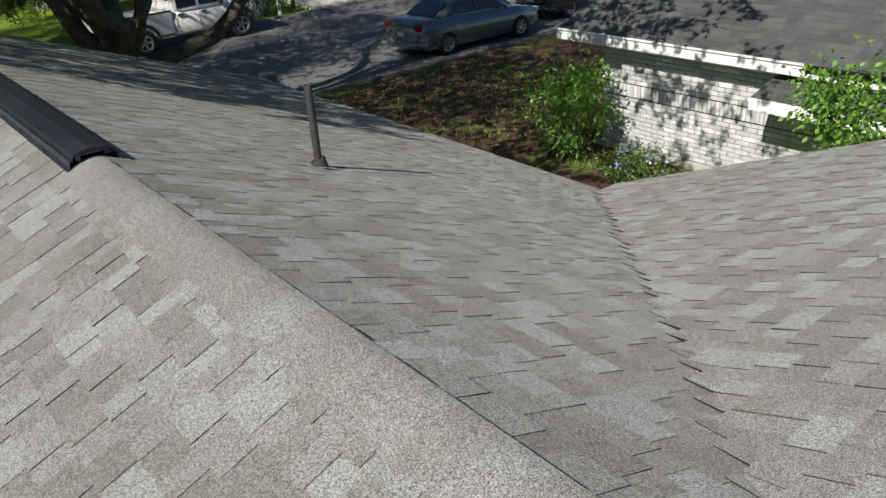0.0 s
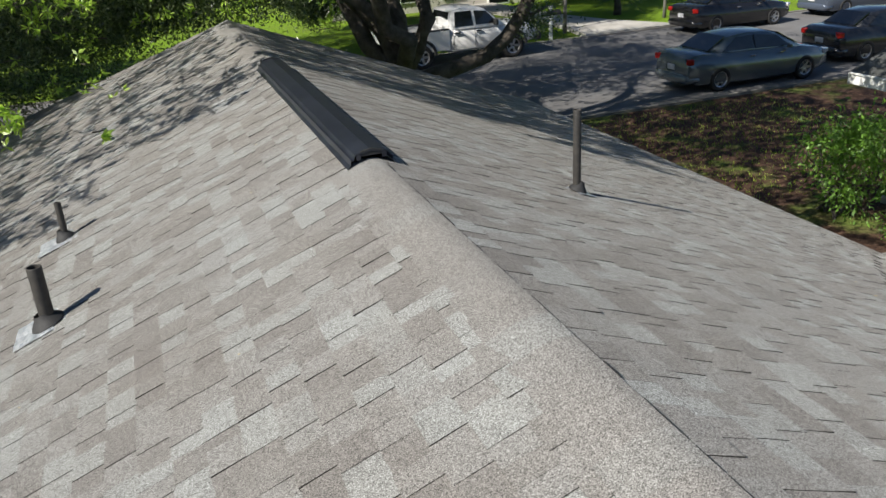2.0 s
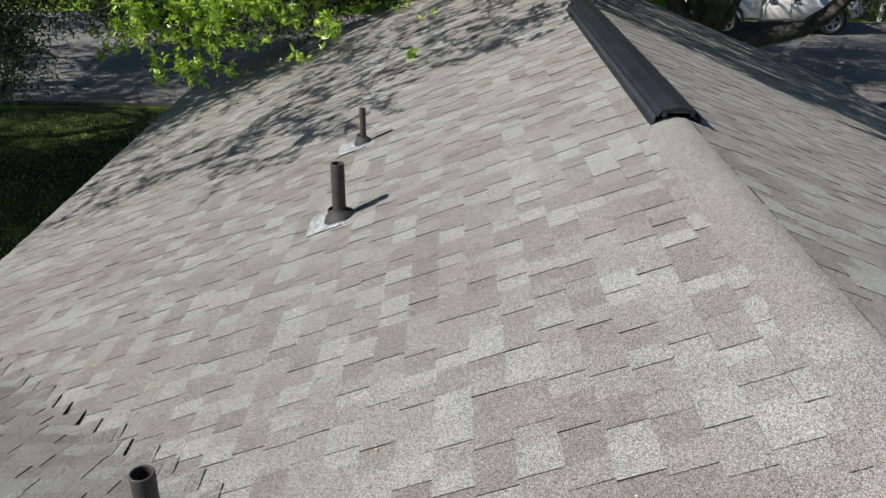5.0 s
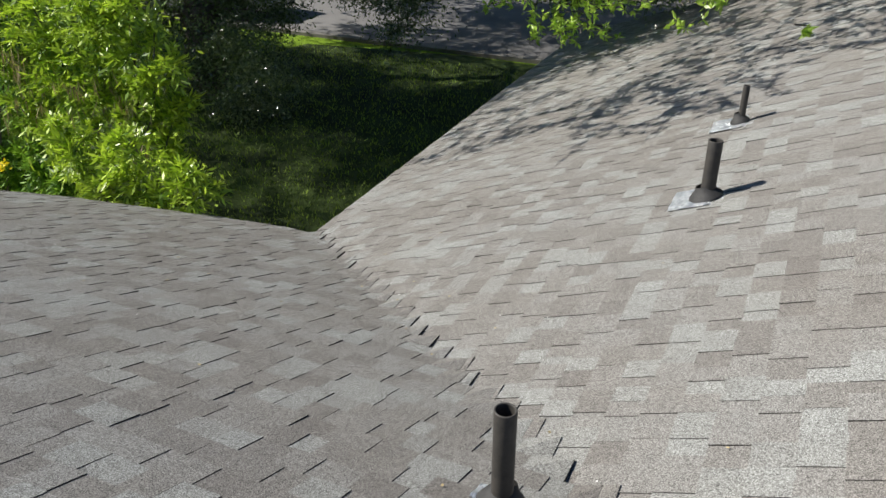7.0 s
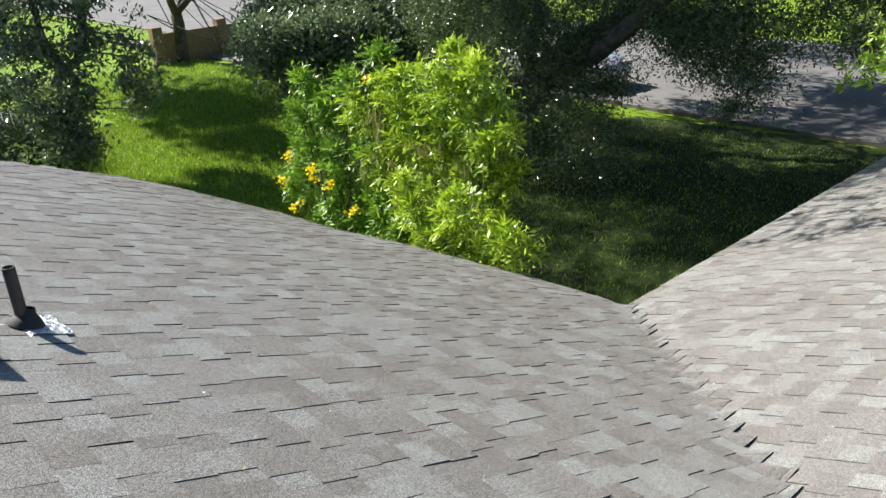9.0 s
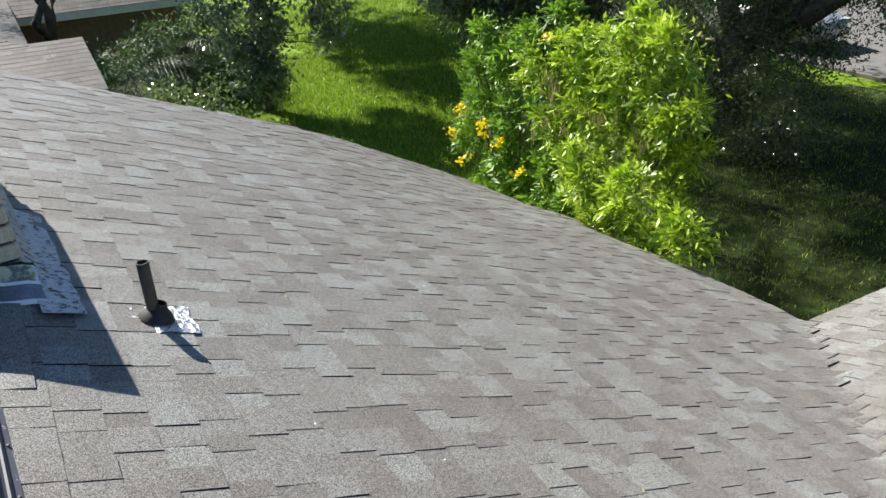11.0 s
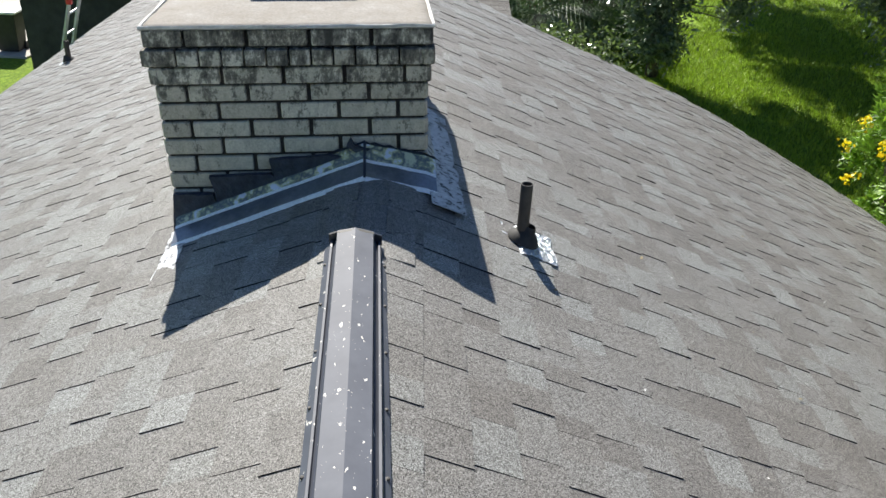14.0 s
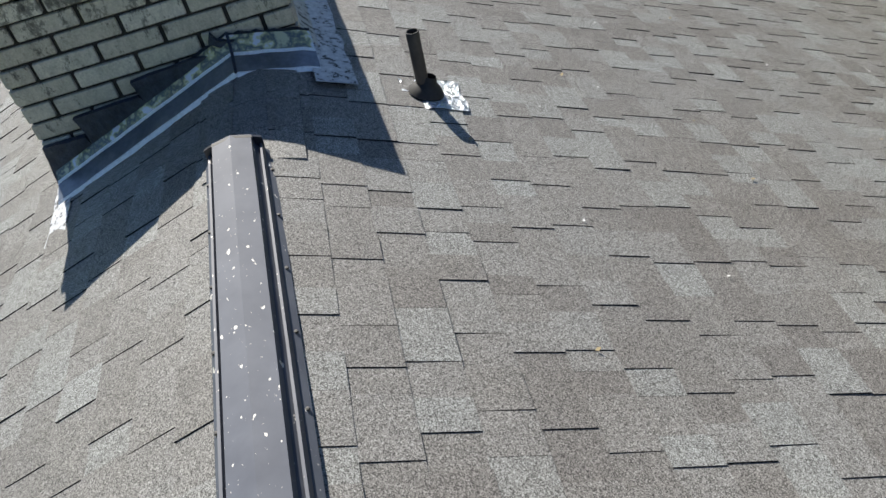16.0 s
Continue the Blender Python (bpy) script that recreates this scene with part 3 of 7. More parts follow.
def pipe(x, y, side, height, radius, lean=(0, 0), plate=(0.16, 0.2), label="", skirt=0.0):
    """A plumbing vent through the roof: plate on the slope, rubber boot, hollow pipe."""
    z = -SLOPE * abs(x) if side in ("west", "east") else BZ - SLOPE * abs(y - BY)
    down = {"west": Vector((-1, 0, -SLOPE)), "east": Vector((1, 0, -SLOPE)), "north": Vector((0, 1, -SLOPE)), "south": Vector((0, -1, -SLOPE))}[side].normalized()
    up = {"west": Vector((-SIN, 0, COS)), "east": Vector((SIN, 0, COS)), "north": Vector((0, SIN, COS)), "south": Vector((0, -SIN, COS))}[side]
    across = up.cross(down)
    t = thing("vent_pipe", (x, y, z), label, "vent pipe", "vent pipes on the roof")
    tilt = Matrix((across, down, up)).transposed().to_4x4()
    # plate, wavy lead or aluminium sheet
    verts, faces = [], []
    rng = random.Random(x * 7 + y)
    n = 12
    for j in range(n + 1):
        for i in range(n + 1):
            a, d = plate[0] * (2 * i / n - 1), -plate[1] * 0.7 + (plate[1] * 1.7 + skirt) * j / n
            edge = 0.012 * noise.noise((a * 14 + x, d * 14 + y, 1.0))
            h = 0.0135 + 0.004 * noise.noise((a * 18 + x, d * 18, y))
            if d < -0.2 * plate[1]:
                h -= 0.01
            verts.append(across * (a * (1.0 + 3 * edge)) + down * (d + edge) + up * h)
    faces = [(j * (n + 1) + i, j * (n + 1) + i + 1, (j + 1) * (n + 1) + i + 1, (j + 1) * (n + 1) + i) for j in range(n) for i in range(n)]
    put("flashing", mesh_of("flashing", verts, faces, M_LEAD, True), t, "crumpled silver flashing sheet")
    wide = max(radius * 2.4, 0.072)
    boot = lathe([(wide, 0.014), (wide * 0.94, 0.024), (wide * 0.62 + radius * 0.3, 0.044), (radius * 1.35, 0.06), (radius * 1.12, 0.078), (radius * 1.02, 0.084)], 28, None, tilt)
    part("boot", boot, M_RUBBER, t, "black rubber boot", True)
    m = Matrix.Translation((0, 0, 0)) @ Matrix.Rotation(radians(lean[0]), 4, "X") @ Matrix.Rotation(radians(lean[1]), 4, "Y")
    body = lathe([(radius, -0.05), (radius, height * 0.5), (radius * 1.005, height - 0.004), (radius * 0.97, height), (radius * 0.84, height), (radius * 0.82, height - 0.004), (radius * 0.82, height - 0.3)], 28, None, m)
    part("pipe", body, M_PIPE, t, "", True)
    return t


pipe(-1.96, 4.67, "west", 0.37, 0.043, (0, 0), (0.15, 0.16), "dark vent pipe with silver flashing on the west slope", 0.05)
pipe(-1.95, 6.13, "west", 0.29, 0.025, (0, 0), (0.14, 0.16), "thin dark vent pipe with silver flashing, near tree shade", 0.05)
pipe(1.67, 4.92, "east", 0.62, 0.03, (0, 0), (0.11, 0.11), "tall dark vent pipe on the east slope")
pipe(-4.95, 0.6, "north", 0.27, 0.025, (0, 0), (0.12, 0.13), "short black vent pipe beside the chimney", 0.02)
pipe(-2.14, 1.74, "north", 0.39, 0.036, (0, 0), (0.105, 0.085), "black vent pipe beside the roof valley")

pipe(-11.6, -4.0, "south", 0.25, 0.03, (0, 0), (0.1, 0.1), "short black vent pipe near the rear eave")

# ---- chimney ----
CX, CY0, CY1, CTOP, CDEEP = -5.185, -0.92, 0.19, 0.592, 1.5
SQUARE = Matrix.Translation((-5.195, -0.355, 0)) @ Matrix.Rotation(radians(3.3), 4, "Z") @ Matrix.Translation((5.185, 0.365, 0))      # turn, and the lean below, set to fit the camera's view
LEANING = Matrix.Translation((-5.195, -0.355, 0)) @ Matrix.Rotation(radians(3.3), 4, "Z") @ Matrix.Rotation(radians(1.96), 4, "X") @ Matrix.Translation((5.185, 0.365, 0))
chimney = thing("chimney", (CX - CDEEP / 2, (CY0 + CY1) / 2, -0.5), "stained pale brick chimney with a concrete crown", "chimney")


def stained_brick(name, piece):
    """Pale brick with dark lichen that thickens in blotches."""
    n = Nodes(name)
    rnd = n.add("ShaderNodeObjectInfo").outputs["Random"] if piece == "object" else n.add("ShaderNodeNewGeometry").outputs["Random Per Island"]
    base = n.ramp(rnd, [(0.0, (0.48, 0.44, 0.36)), (0.5, (0.55, 0.515, 0.43)), (1.0, (0.64, 0.605, 0.515))])
    run = n.noise(12.0, 9.0, 0.78, (1.0, 1.35, 0.8))
    z = n.add("ShaderNodeSeparateXYZ")
    n.link(n.where, z.inputs["Vector"])
    high = n.add("ShaderNodeMapRange")
    n.link(z.outputs["Z"], high.inputs["Value"])
    for key, value in (("From Min", 0.1), ("From Max", 0.6), ("To Min", -0.02), ("To Max", 0.15)):
        high.inputs[key].default_value = value
    add = n.add("ShaderNodeMath")
    add.operation = "ADD"
    n.link(run, add.inputs[0])
    n.link(high.outputs["Result"], add.inputs[1])
    col = n.mix(base, (0.05, 0.048, 0.045), n.ramp(add.outputs["Value"], [(0.56, 0.0), (0.6, 0.6), (0.72, 0.95)]))
    mottle = n.noise(30.0, 7.0, 0.75, (1.0, 1.0, 0.55))
    col = n.mix(col, n.ramp(mottle, [(0.45, 1.0), (0.62, 0.72), (0.74, 0.42)]), 0.8, "MULTIPLY")
    fine = n.noise(120.0, 3.0)
    col = n.mix(col, n.ramp(fine, [(0.3, 0.75), (0.7, 1.2)]), 0.7, "MULTIPLY")
    n.bump(n.noise(60.0, 4.0), 0.45, 0.006)
    return n.finish(col, 0.9, 0.0, 0.25)


M_CHBRICK = stained_brick("stained_brick", "object")
M_MORTAR = surface("dark_mortar", (0.025, 0.022, 0.02), (0.06, 0.054, 0.048), 0.95, 14.0, 90.0, 0.5)
core = box((CDEEP - 0.03, CY1 - CY0 - 0.03, CTOP + 1.2 - 0.02), ((CX - CDEEP / 2), (CY0 + CY1) / 2, (CTOP - 1.2) / 2 - 0.01))
ob = part("core", core, M_MORTAR, chimney)
ob.matrix_parent_inverse = chimney.matrix_world.inverted()
PITCH, BRICK_H = 0.247, 0.077
BRICKS = {}


def brick_mesh(length, height, depth, material, key):
    if key not in BRICKS:
        bm = box((depth, length, height), (0, 0, 0), 0.004)
        me = bpy.data.meshes.new("brick")
        bm.to_mesh(me)
        bm.free()
        me.materials.append(material)
        BRICKS[key] = me
    return BRICKS[key]


def lay(parent, p, length, rot, height, depth, material, rng):
    length = round(length, 2)
    ob = new("brick", brick_mesh(length, height, depth, material, (length, height, depth, material.name)))
    ob.parent = parent
    ob.matrix_parent_inverse = parent.matrix_world.inverted()
    ob.matrix_basis = Matrix.Translation(p) @ Matrix.Rotation(rot, 4, "Z") @ Matrix.Rotation(radians(rng.uniform(-0.35, 0.35)), 4, "X")


def chimney_bricks():
    rng = random.Random(5)
    for row in range(13):
        zc = CTOP - BRICK_H * (row + 0.5)
        proud = (0.018, 0.03, 0.014)[row] if row < 3 else 0.0
        step = 0.0885 if row == 1 else PITCH
        shift = (0.0, 0.06, 0.11, 0.0)[row % 4] if row < 3 else (0.0 if row % 2 else 0.127)
        # east, south, north faces
        for a0, a1, put_at, rot in (
                (CY0 - proud, CY1 + proud, lambda s: (CX - 0.045 + proud, s), 0.0),
                (CX - CDEEP - proud, CX + proud, lambda s: (s, CY1 - 0.045 + proud), math.pi / 2),
                (CX - CDEEP - proud, CX + proud, lambda s: (s, CY0 + 0.045 - proud), -math.pi / 2)):
            edges = [a1]
            if shift > 0.03:
                edges.append(a1 - shift)
            while edges[-1] - step > a0 + 0.035:
                edges.append(edges[-1] - step)
            edges.append(a0)
            for hi, lo in zip(edges, edges[1:]):
                if hi - lo < 0.03:
                    continue
                x, y = put_at((hi + lo) / 2)
                z_roof = BZ - SLOPE * abs(y - BY)
                if zc < z_roof - 0.14:
                    continue
                jig = rng.uniform(-0.0025, 0.0025)
                lay(chimney, (x + jig, y + (jig if rot else 0), zc), hi - lo - 0.013, rot, BRICK_H - 0.0125, 0.09, M_CHBRICK, rng)


chimney_bricks()


def crown():
    n = Nodes("weathered_crown")
    col = n.ramp(n.noise(5.0, 9.0, 0.72), [(0.3, (0.14, 0.118, 0.09)), (0.38, (0.26, 0.24, 0.21)), (0.6, (0.31, 0.295, 0.27)), (0.72, (0.4, 0.385, 0.36))])
    col = n.mix(col, n.ramp(n.noise(90.0), [(0.3, 0.8), (0.7, 1.15)]), 0.7, "MULTIPLY")
    n.bump(n.noise(25.0, 4.0), 0.4, 0.006)
    m = n.finish(col, 0.9, 0.0, 0.2)
    bm = bmesh.new()
    n1 = 22
    x0, x1, y0, y1 = CX - CDEEP - 0.02, CX + 0.022, CY0 - 0.022, CY1 + 0.022
    top = []
    for j in range(n1 + 1):
        row = []
        for i in range(n1 + 1):
            x, y = x0 + (x1 - x0) * i / n1, y0 + (y1 - y0) * j / n1
            e = min(i, j, n1 - i, n1 - j) / n1
            z = CTOP + 0.004 + 0.025 * min(1.0, e * 3.5) + 0.003 * noise.noise((x * 9, y * 9, 3))
            row.append(bm.verts.new((x + (0.004 * noise.noise((y * 20, 1, 2)) if i in (0, n1) else 0), y + (0.004 * noise.noise((x * 20, 5, 2)) if j in (0, n1) else 0), z)))
        top.append(row)
    for j in range(n1):
        for i in range(n1):
            bm.faces.new((top[j][i], top[j][i + 1], top[j + 1][i + 1], top[j + 1][i]))
    rim = [top[0][i] for i in range(n1 + 1)] + [top[j][n1] for j in range(1, n1 + 1)] + [top[n1][i] for i in range(n1 - 1, -1, -1)] + [top[j][0] for j in range(n1 - 1, 0, -1)]
    low = [bm.verts.new((v.co.x, v.co.y, CTOP - 0.004)) for v in rim]
    for i in range(len(rim)):
        j = (i + 1) % len(rim)
        bm.faces.new((rim[j], rim[i], low[i], low[j]))
    ob = part("crown", bm, m, chimney, "weathered concrete crown with a pale rim", True)
    ob.matrix_parent_inverse = chimney.matrix_world.inverted()


crown()
M_OLDMORTAR = surface("old_white_mortar", (0.5, 0.49, 0.46), (0.74, 0.73, 0.7), 0.9, 16.0, 90.0, 0.4)
for at, size in (((CX + 0.02, (CY0 + CY1) / 2, CTOP + 0.006), (0.011, CY1 - CY0 + 0.05, 0.012)), ((CX - CDEEP / 2, CY1 + 0.02, CTOP + 0.006), (CDEEP + 0.02, 0.011, 0.012)), ((CX - CDEEP / 2, CY0 - 0.02, CTOP + 0.006), (CDEEP + 0.02, 0.011, 0.012))):
    bm = box(size, at, 0.003)
    bmesh.ops.subdivide_edges(bm, edges=bm.edges[:], cuts=24)
    for v in bm.verts:
        v.co += Vector((0.007 * noise.noise(v.co * 30), 0.007 * noise.noise(v.co * 27), 0.003 * noise.noise(v.co * 33)))
    part("mortar_rim", bm, M_OLDMORTAR, chimney, "crumbling white mortar rim").matrix_parent_inverse = chimney.matrix_world.inverted()

# flue tile and its cap
FX, FY = -6.08, -0.385
flue = thing("flue", (FX, FY, CTOP + 0.028), "red-brown clay flue tile with a metal rain cap", "chimney flue")
M_CLAY = surface("red_clay", (0.26, 0.1, 0.06), (0.36, 0.155, 0.1), 0.85, 9.0, 70.0, 0.25)
M_SOOT = surface("soot", (0.012, 0.012, 0.012), (0.03, 0.028, 0.026), 0.9)


def rounded_ring(w, d, r, z, bm):
    ring = []
    for cx, cy, a0 in ((w / 2 - r, d / 2 - r, 0), (-w / 2 + r, d / 2 - r, 90), (-w / 2 + r, -d / 2 + r, 180), (w / 2 - r, -d / 2 + r, 270)):
        for k in range(5):
            a = radians(a0 + 90 * k / 4)
            ring.append(bm.verts.new((cx + r * math.cos(a), cy + r * math.sin(a), z)))
    return ring


def rounded_tube(sections):
    bm = bmesh.new()
    rings = [rounded_ring(w, d, r, z, bm) for w, d, r, z in sections]
    n = len(rings[0])
    for a, b in zip(rings, rings[1:]):
        for i in range(n):
            bm.faces.new((a[i], a[(i + 1) % n], b[(i + 1) % n], b[i]))
    return bm


part("tile", rounded_tube([(0.35, 0.335, 0.04, -0.03), (0.35, 0.335, 0.04, 0.166), (0.34, 0.325, 0.038, 0.172), (0.30, 0.285, 0.03, 0.172), (0.30, 0.285, 0.03, -0.02)]), M_CLAY, flue, "", True)
M_HOOD = surface("galvanised_hood", (0.085, 0.095, 0.12), (0.125, 0.137, 0.165), 0.55, 5.0, 80.0, 0.08, 0.35)
part("collar", rounded_tube([(0.362, 0.347, 0.045, 0.142), (0.362, 0.347, 0.045, 0.178), (0.31, 0.3, 0.035, 0.18), (0.31, 0.3, 0.035, 0.155)]), M_SOOT, flue, "soot-black clamp collar")


def cap_screen():
    bm = bmesh.new()
    z0, z1, half = 0.16, 0.292, 0.176
    corners = [(-half, -half), (half, -half), (half, half), (-half, half)]
    for k in range(4):
        a, b = Vector((*corners[k], 0)), Vector((*corners[(k + 1) % 4], 0))
        n = 12
        for i in range(-5, n):
            for flip in (0, 1):
                p = []
                for s in range(6):
                    f = s / 5
                    u = (i + 5 * f) / n
                    if 0 <= u <= 1:
                        q = a.lerp(b, u if not flip else 1 - u)
                        p.append((q.x, q.y, z0 + (z1 - z0) * f))
                if len(p) > 1:
                    tube(p, [0.0014] * len(p), 4, bm)
    return bm


part("screen", cap_screen(), M_SOOT, flue, "black expanded wire screen")
for sx, sy in ((-1, -1), (1, -1), (1, 1), (-1, 1), (1, 0.33), (1, -0.33)):
    part("leg", box((0.01, 0.018, 0.135), (0.176 * sx, 0.176 * sy, 0.226)), M_SOOT, flue)


def hood():
    bm = bmesh.new()
    rings = []
    for half, z in ((0.228, 0.272), (0.226, 0.286), (0.12, 0.352), (0.1, 0.358)):
        rings.append([bm.verts.new((sx * half, sy * half, z)) for sx, sy in ((-1, -1), (1, -1), (1, 1), (-1, 1))])
    for a, b in zip(rings, rings[1:]):
        for i in range(4):
            bm.faces.new((a[i], a[(i + 1) % 4], b[(i + 1) % 4], b[i]))
    bm.faces.new(rings[-1])
    bm.faces.new(rings[0][::-1])
    return bm


part("hood", hood(), M_HOOD, flue, "grey galvanised pyramid hood")


# chimney flashing on the east face, and aprons along both sides
def bright_flashing():
    n = Nodes("bare_flashing_reflections")
    # Yellow and white patches paint the sheet's reflections into its colour.
    col = n.ramp(n.noise(14.0, 3.0), [(0.38, (0.9, 0.92, 0.94)), (0.43, (0.8, 0.78, 0.42)), (0.48, (0.36, 0.38, 0.24)), (0.55, (0.17, 0.19, 0.19)), (0.64, (0.72, 0.72, 0.45))])
    n.bump(n.noise(9.0, 2.0), 0.6, 0.012)
    return n.finish(col, 0.22, 0.55, 0.6)


def worn_apron():
    n = Nodes("painted_apron")
    col = n.ramp(n.noise(28.0, 5.0, 0.7), [(0.40, (0.04, 0.04, 0.043)), (0.45, (0.42, 0.43, 0.45)), (0.7, (0.66, 0.67, 0.68))])
    n.bump(n.noise(40.0), 0.4, 0.004)
    return n.finish(col, 0.55, 0.2, 0.4)


M_BARE, M_APRON = bright_flashing(), worn_apron()
# Darker copy of the flashing metal, for how light falls on the lower fold.
M_SHADEFOLD = surface("shade_toned_flashing", (0.12, 0.14, 0.175), (0.23, 0.26, 0.3), 0.32, 9.0, 60.0, 0.15, 0.35)
M_TAR = surface("roofing_tar", (0.018, 0.025, 0.04), (0.045, 0.058, 0.085), 0.5, 18.0, 50.0, 0.7, 0.0, 0.35, 0.01)
# Near-white colour paints the sky highlight along the folds.
M_CREASE = surface("highlight_toned_crease", (0.86, 0.9, 0.93), (0.94, 0.95, 0.97), 0.45, 20.0, 60.0, 0.15, 0.0)
front = thing("chimney_flashing", (CX, BY, BZ), "bent bare-metal flashing across the chimney's foot", "flashing")


def strip(name, pts, material, label="", parent=None, thick=0.002):
    """A sheet through rows of points, one row per edge, closed underneath."""
    rows, k = len(pts), len(pts[0])
    verts = [Vector(p) for row in pts for p in row]
    verts += [v - Vector((0, 0, thick)) for v in verts]
    o = rows * k
    faces = []
    for j in range(rows - 1):
        for i in range(k - 1):
            a = j * k + i
            faces += [(a, a + 1, a + k + 1, a + k), (o + a + k, o + a + k + 1, o + a + 1, o + a)]
    me = mesh_of(name, verts, faces, material)
    ob = put(name, me, parent, label)
    if parent is not None:
        ob.matrix_parent_inverse = parent.matrix_world.inverted()
    return ob


FOLD_Y = -0.085                          # the bend is placed beside the ridge to fit the camera's view
for sy, reach in ((-1, 0.815), (1, 0.305)):
    n = 15
    rows = {"upper": [], "fold": [], "lower": [], "edge": []}
    seal = []
    for i in range(n):
        d = reach * i / (n - 1)
        y = FOLD_Y + sy * d
        z = BZ - SLOPE * abs(y - BY) + 0.004 * (sy < 0)
        z = min(z, BZ - SLOPE * abs(FOLD_Y - BY) - SLOPE * 0.5 * d) + 0.006 if sy > 0 else z + 0.006
        w = 0.003 * noise.noise((y * 12, sy, 4))
        rows["upper"].append(((CX + 0.012, y, z + 0.094 + w), (CX + 0.076, y, z + 0.046 + w)))
        rows["fold"].append(((CX + 0.072, y, z + 0.048 + w), (CX + 0.092, y, z + 0.0405 + w)))
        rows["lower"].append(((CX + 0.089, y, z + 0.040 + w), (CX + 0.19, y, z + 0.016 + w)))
        rows["edge"].append(((CX + 0.187, y, z + 0.018 + w), (CX + 0.204 + 2 * w, y, z + 0.004)))
        seal.append(((CX + 0.014, y, z + 0.086 + 0.005 * noise.noise((i * 0.9, sy, 1))), (CX + 0.014, y, z + 0.104 + 0.01 * noise.noise((i * 0.7, sy, 9)))))
    for nm, mat, lab in (("upper", M_BARE, ""), ("fold", M_CREASE, "folded crease, its sky highlight put into the colour"), ("lower", M_SHADEFOLD, "lower fold, its shade put into a darker colour"), ("edge", M_CREASE, "lower edge, its sky highlight put into the colour")):
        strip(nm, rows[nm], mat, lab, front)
    strip("sealant", seal, M_TAR, "black tar line along the brick", front)

ZF = BZ - SLOPE * abs(FOLD_Y - BY) + 0.01
strip("seam", [((CX + 0.014, FOLD_Y - 0.006, ZF + 0.1), (CX + 0.014, FOLD_Y + 0.006, ZF + 0.1)), ((CX + 0.08, FOLD_Y - 0.006, ZF + 0.05), (CX + 0.08, FOLD_Y + 0.006, ZF + 0.05)), ((CX + 0.2, FOLD_Y - 0.005, ZF + 0.016), (CX + 0.2, FOLD_Y + 0.005, ZF + 0.016))], M_TAR, "black sealed seam at the bend", front)


def tar_patch(outline):
    bm = bmesh.new()
    pts = [Vector((CX + 0.01, y, z)) for y, z in outline]
    vs = [bm.verts.new(p) for p in pts]
    f = bm.faces.new(vs)
    ext = bmesh.ops.extrude_face_region(bm, geom=[f])
    for v in [g for g in ext["geom"] if isinstance(g, bmesh.types.BMVert)]:
        v.co.x += 0.03
    bmesh.ops.subdivide_edges(bm, edges=bm.edges[:], cuts=2, use_grid_fill=True)
    for v in bm.verts:
        v.co += Vector((0.004 * noise.noise(v.co * 20), 0.006 * noise.noise(v.co * 17), 0.006 * noise.noise(v.co * 23)))
    bmesh.ops.recalc_face_normals(bm, faces=bm.faces[:])
    ob = part("tar_patch", bm, M_TAR, front, "black tar smeared over the brick")
    ob.matrix_parent_inverse = front.matrix_world.inverted()


tar_patch([(-0.903, -0.129), (-0.738, -0.127), (-0.715, -0.2), (-0.873, -0.3), (-0.918, -0.31)])
tar_patch([(-0.746, -0.046), (-0.48, -0.028), (-0.445, -0.08), (-0.709, -0.22)])
tar_patch([(-0.488, 0.035), (-0.273, 0.056), (-0.18, 0.055), (-0.458, -0.085)])
tar_patch([(-0.161, 0.102), (-0.146, 0.141), (-0.128, 0.104), (-0.065, 0.093), (-0.109, 0.07)])
for side, x0, x1, y_in, y_out, lab in (("north", -6.7, -4.88, 0.19, 0.335, "grey peeling apron along the chimney's north side"), ("south", -5.14, -4.66, -0.84, -0.925, "white smeared apron along the chimney's south side")):
    apron = []
    for i in range(19):
        x = x0 + (x1 - x0) * i / 18
        e = 0.012 * noise.noise((x * 9, y_in, 2))
        row = []
        for k in range(4):
            y = y_in + (y_out - y_in) * k / 3 + (e if k == 3 else 0)
            row.append((x, y, BZ - SLOPE * abs(y - BY) + 0.02 + (0.05 if k == 0 and x < CX else 0.0)))
        apron.append(row)
    ob = strip("chimney_apron", apron, M_APRON)
    ob.matrix_world = SQUARE
    tagged(ob, lab, "flashing")
front.matrix_world = SQUARE @ front.matrix_world
for stack in (chimney, flue):
    stack.matrix_world = LEANING @ stack.matrix_world


# ---- plants ----
def leaves(centres, length, rng, spread=0.0, droop=0.3, slim=0.36, out=None):
    """Pointed leaves, one quad each, round the given places: array (n, 4, 3); out: directions that they spread in."""
    n = len(centres)
    d = rng.normal(size=(n, 3))
    if out is not None:
        d = d * 0.45 + out / (np.linalg.norm(out, axis=1, keepdims=True) + 1e-6)
    d[:, 2] -= droop
    d /= np.linalg.norm(d, axis=1, keepdims=True)
    s = np.cross(d, rng.normal(size=(n, 3)))
    s /= np.linalg.norm(s, axis=1, keepdims=True) + 1e-9
    size = length * rng.uniform(0.65, 1.25, (n, 1))
    c = centres + rng.normal(size=(n, 3)) * spread
    return np.stack([c, c + d * size * 0.5 + s * size * slim * 0.5, c + d * size, c + d * size * 0.5 - s * size * slim * 0.5], axis=1)


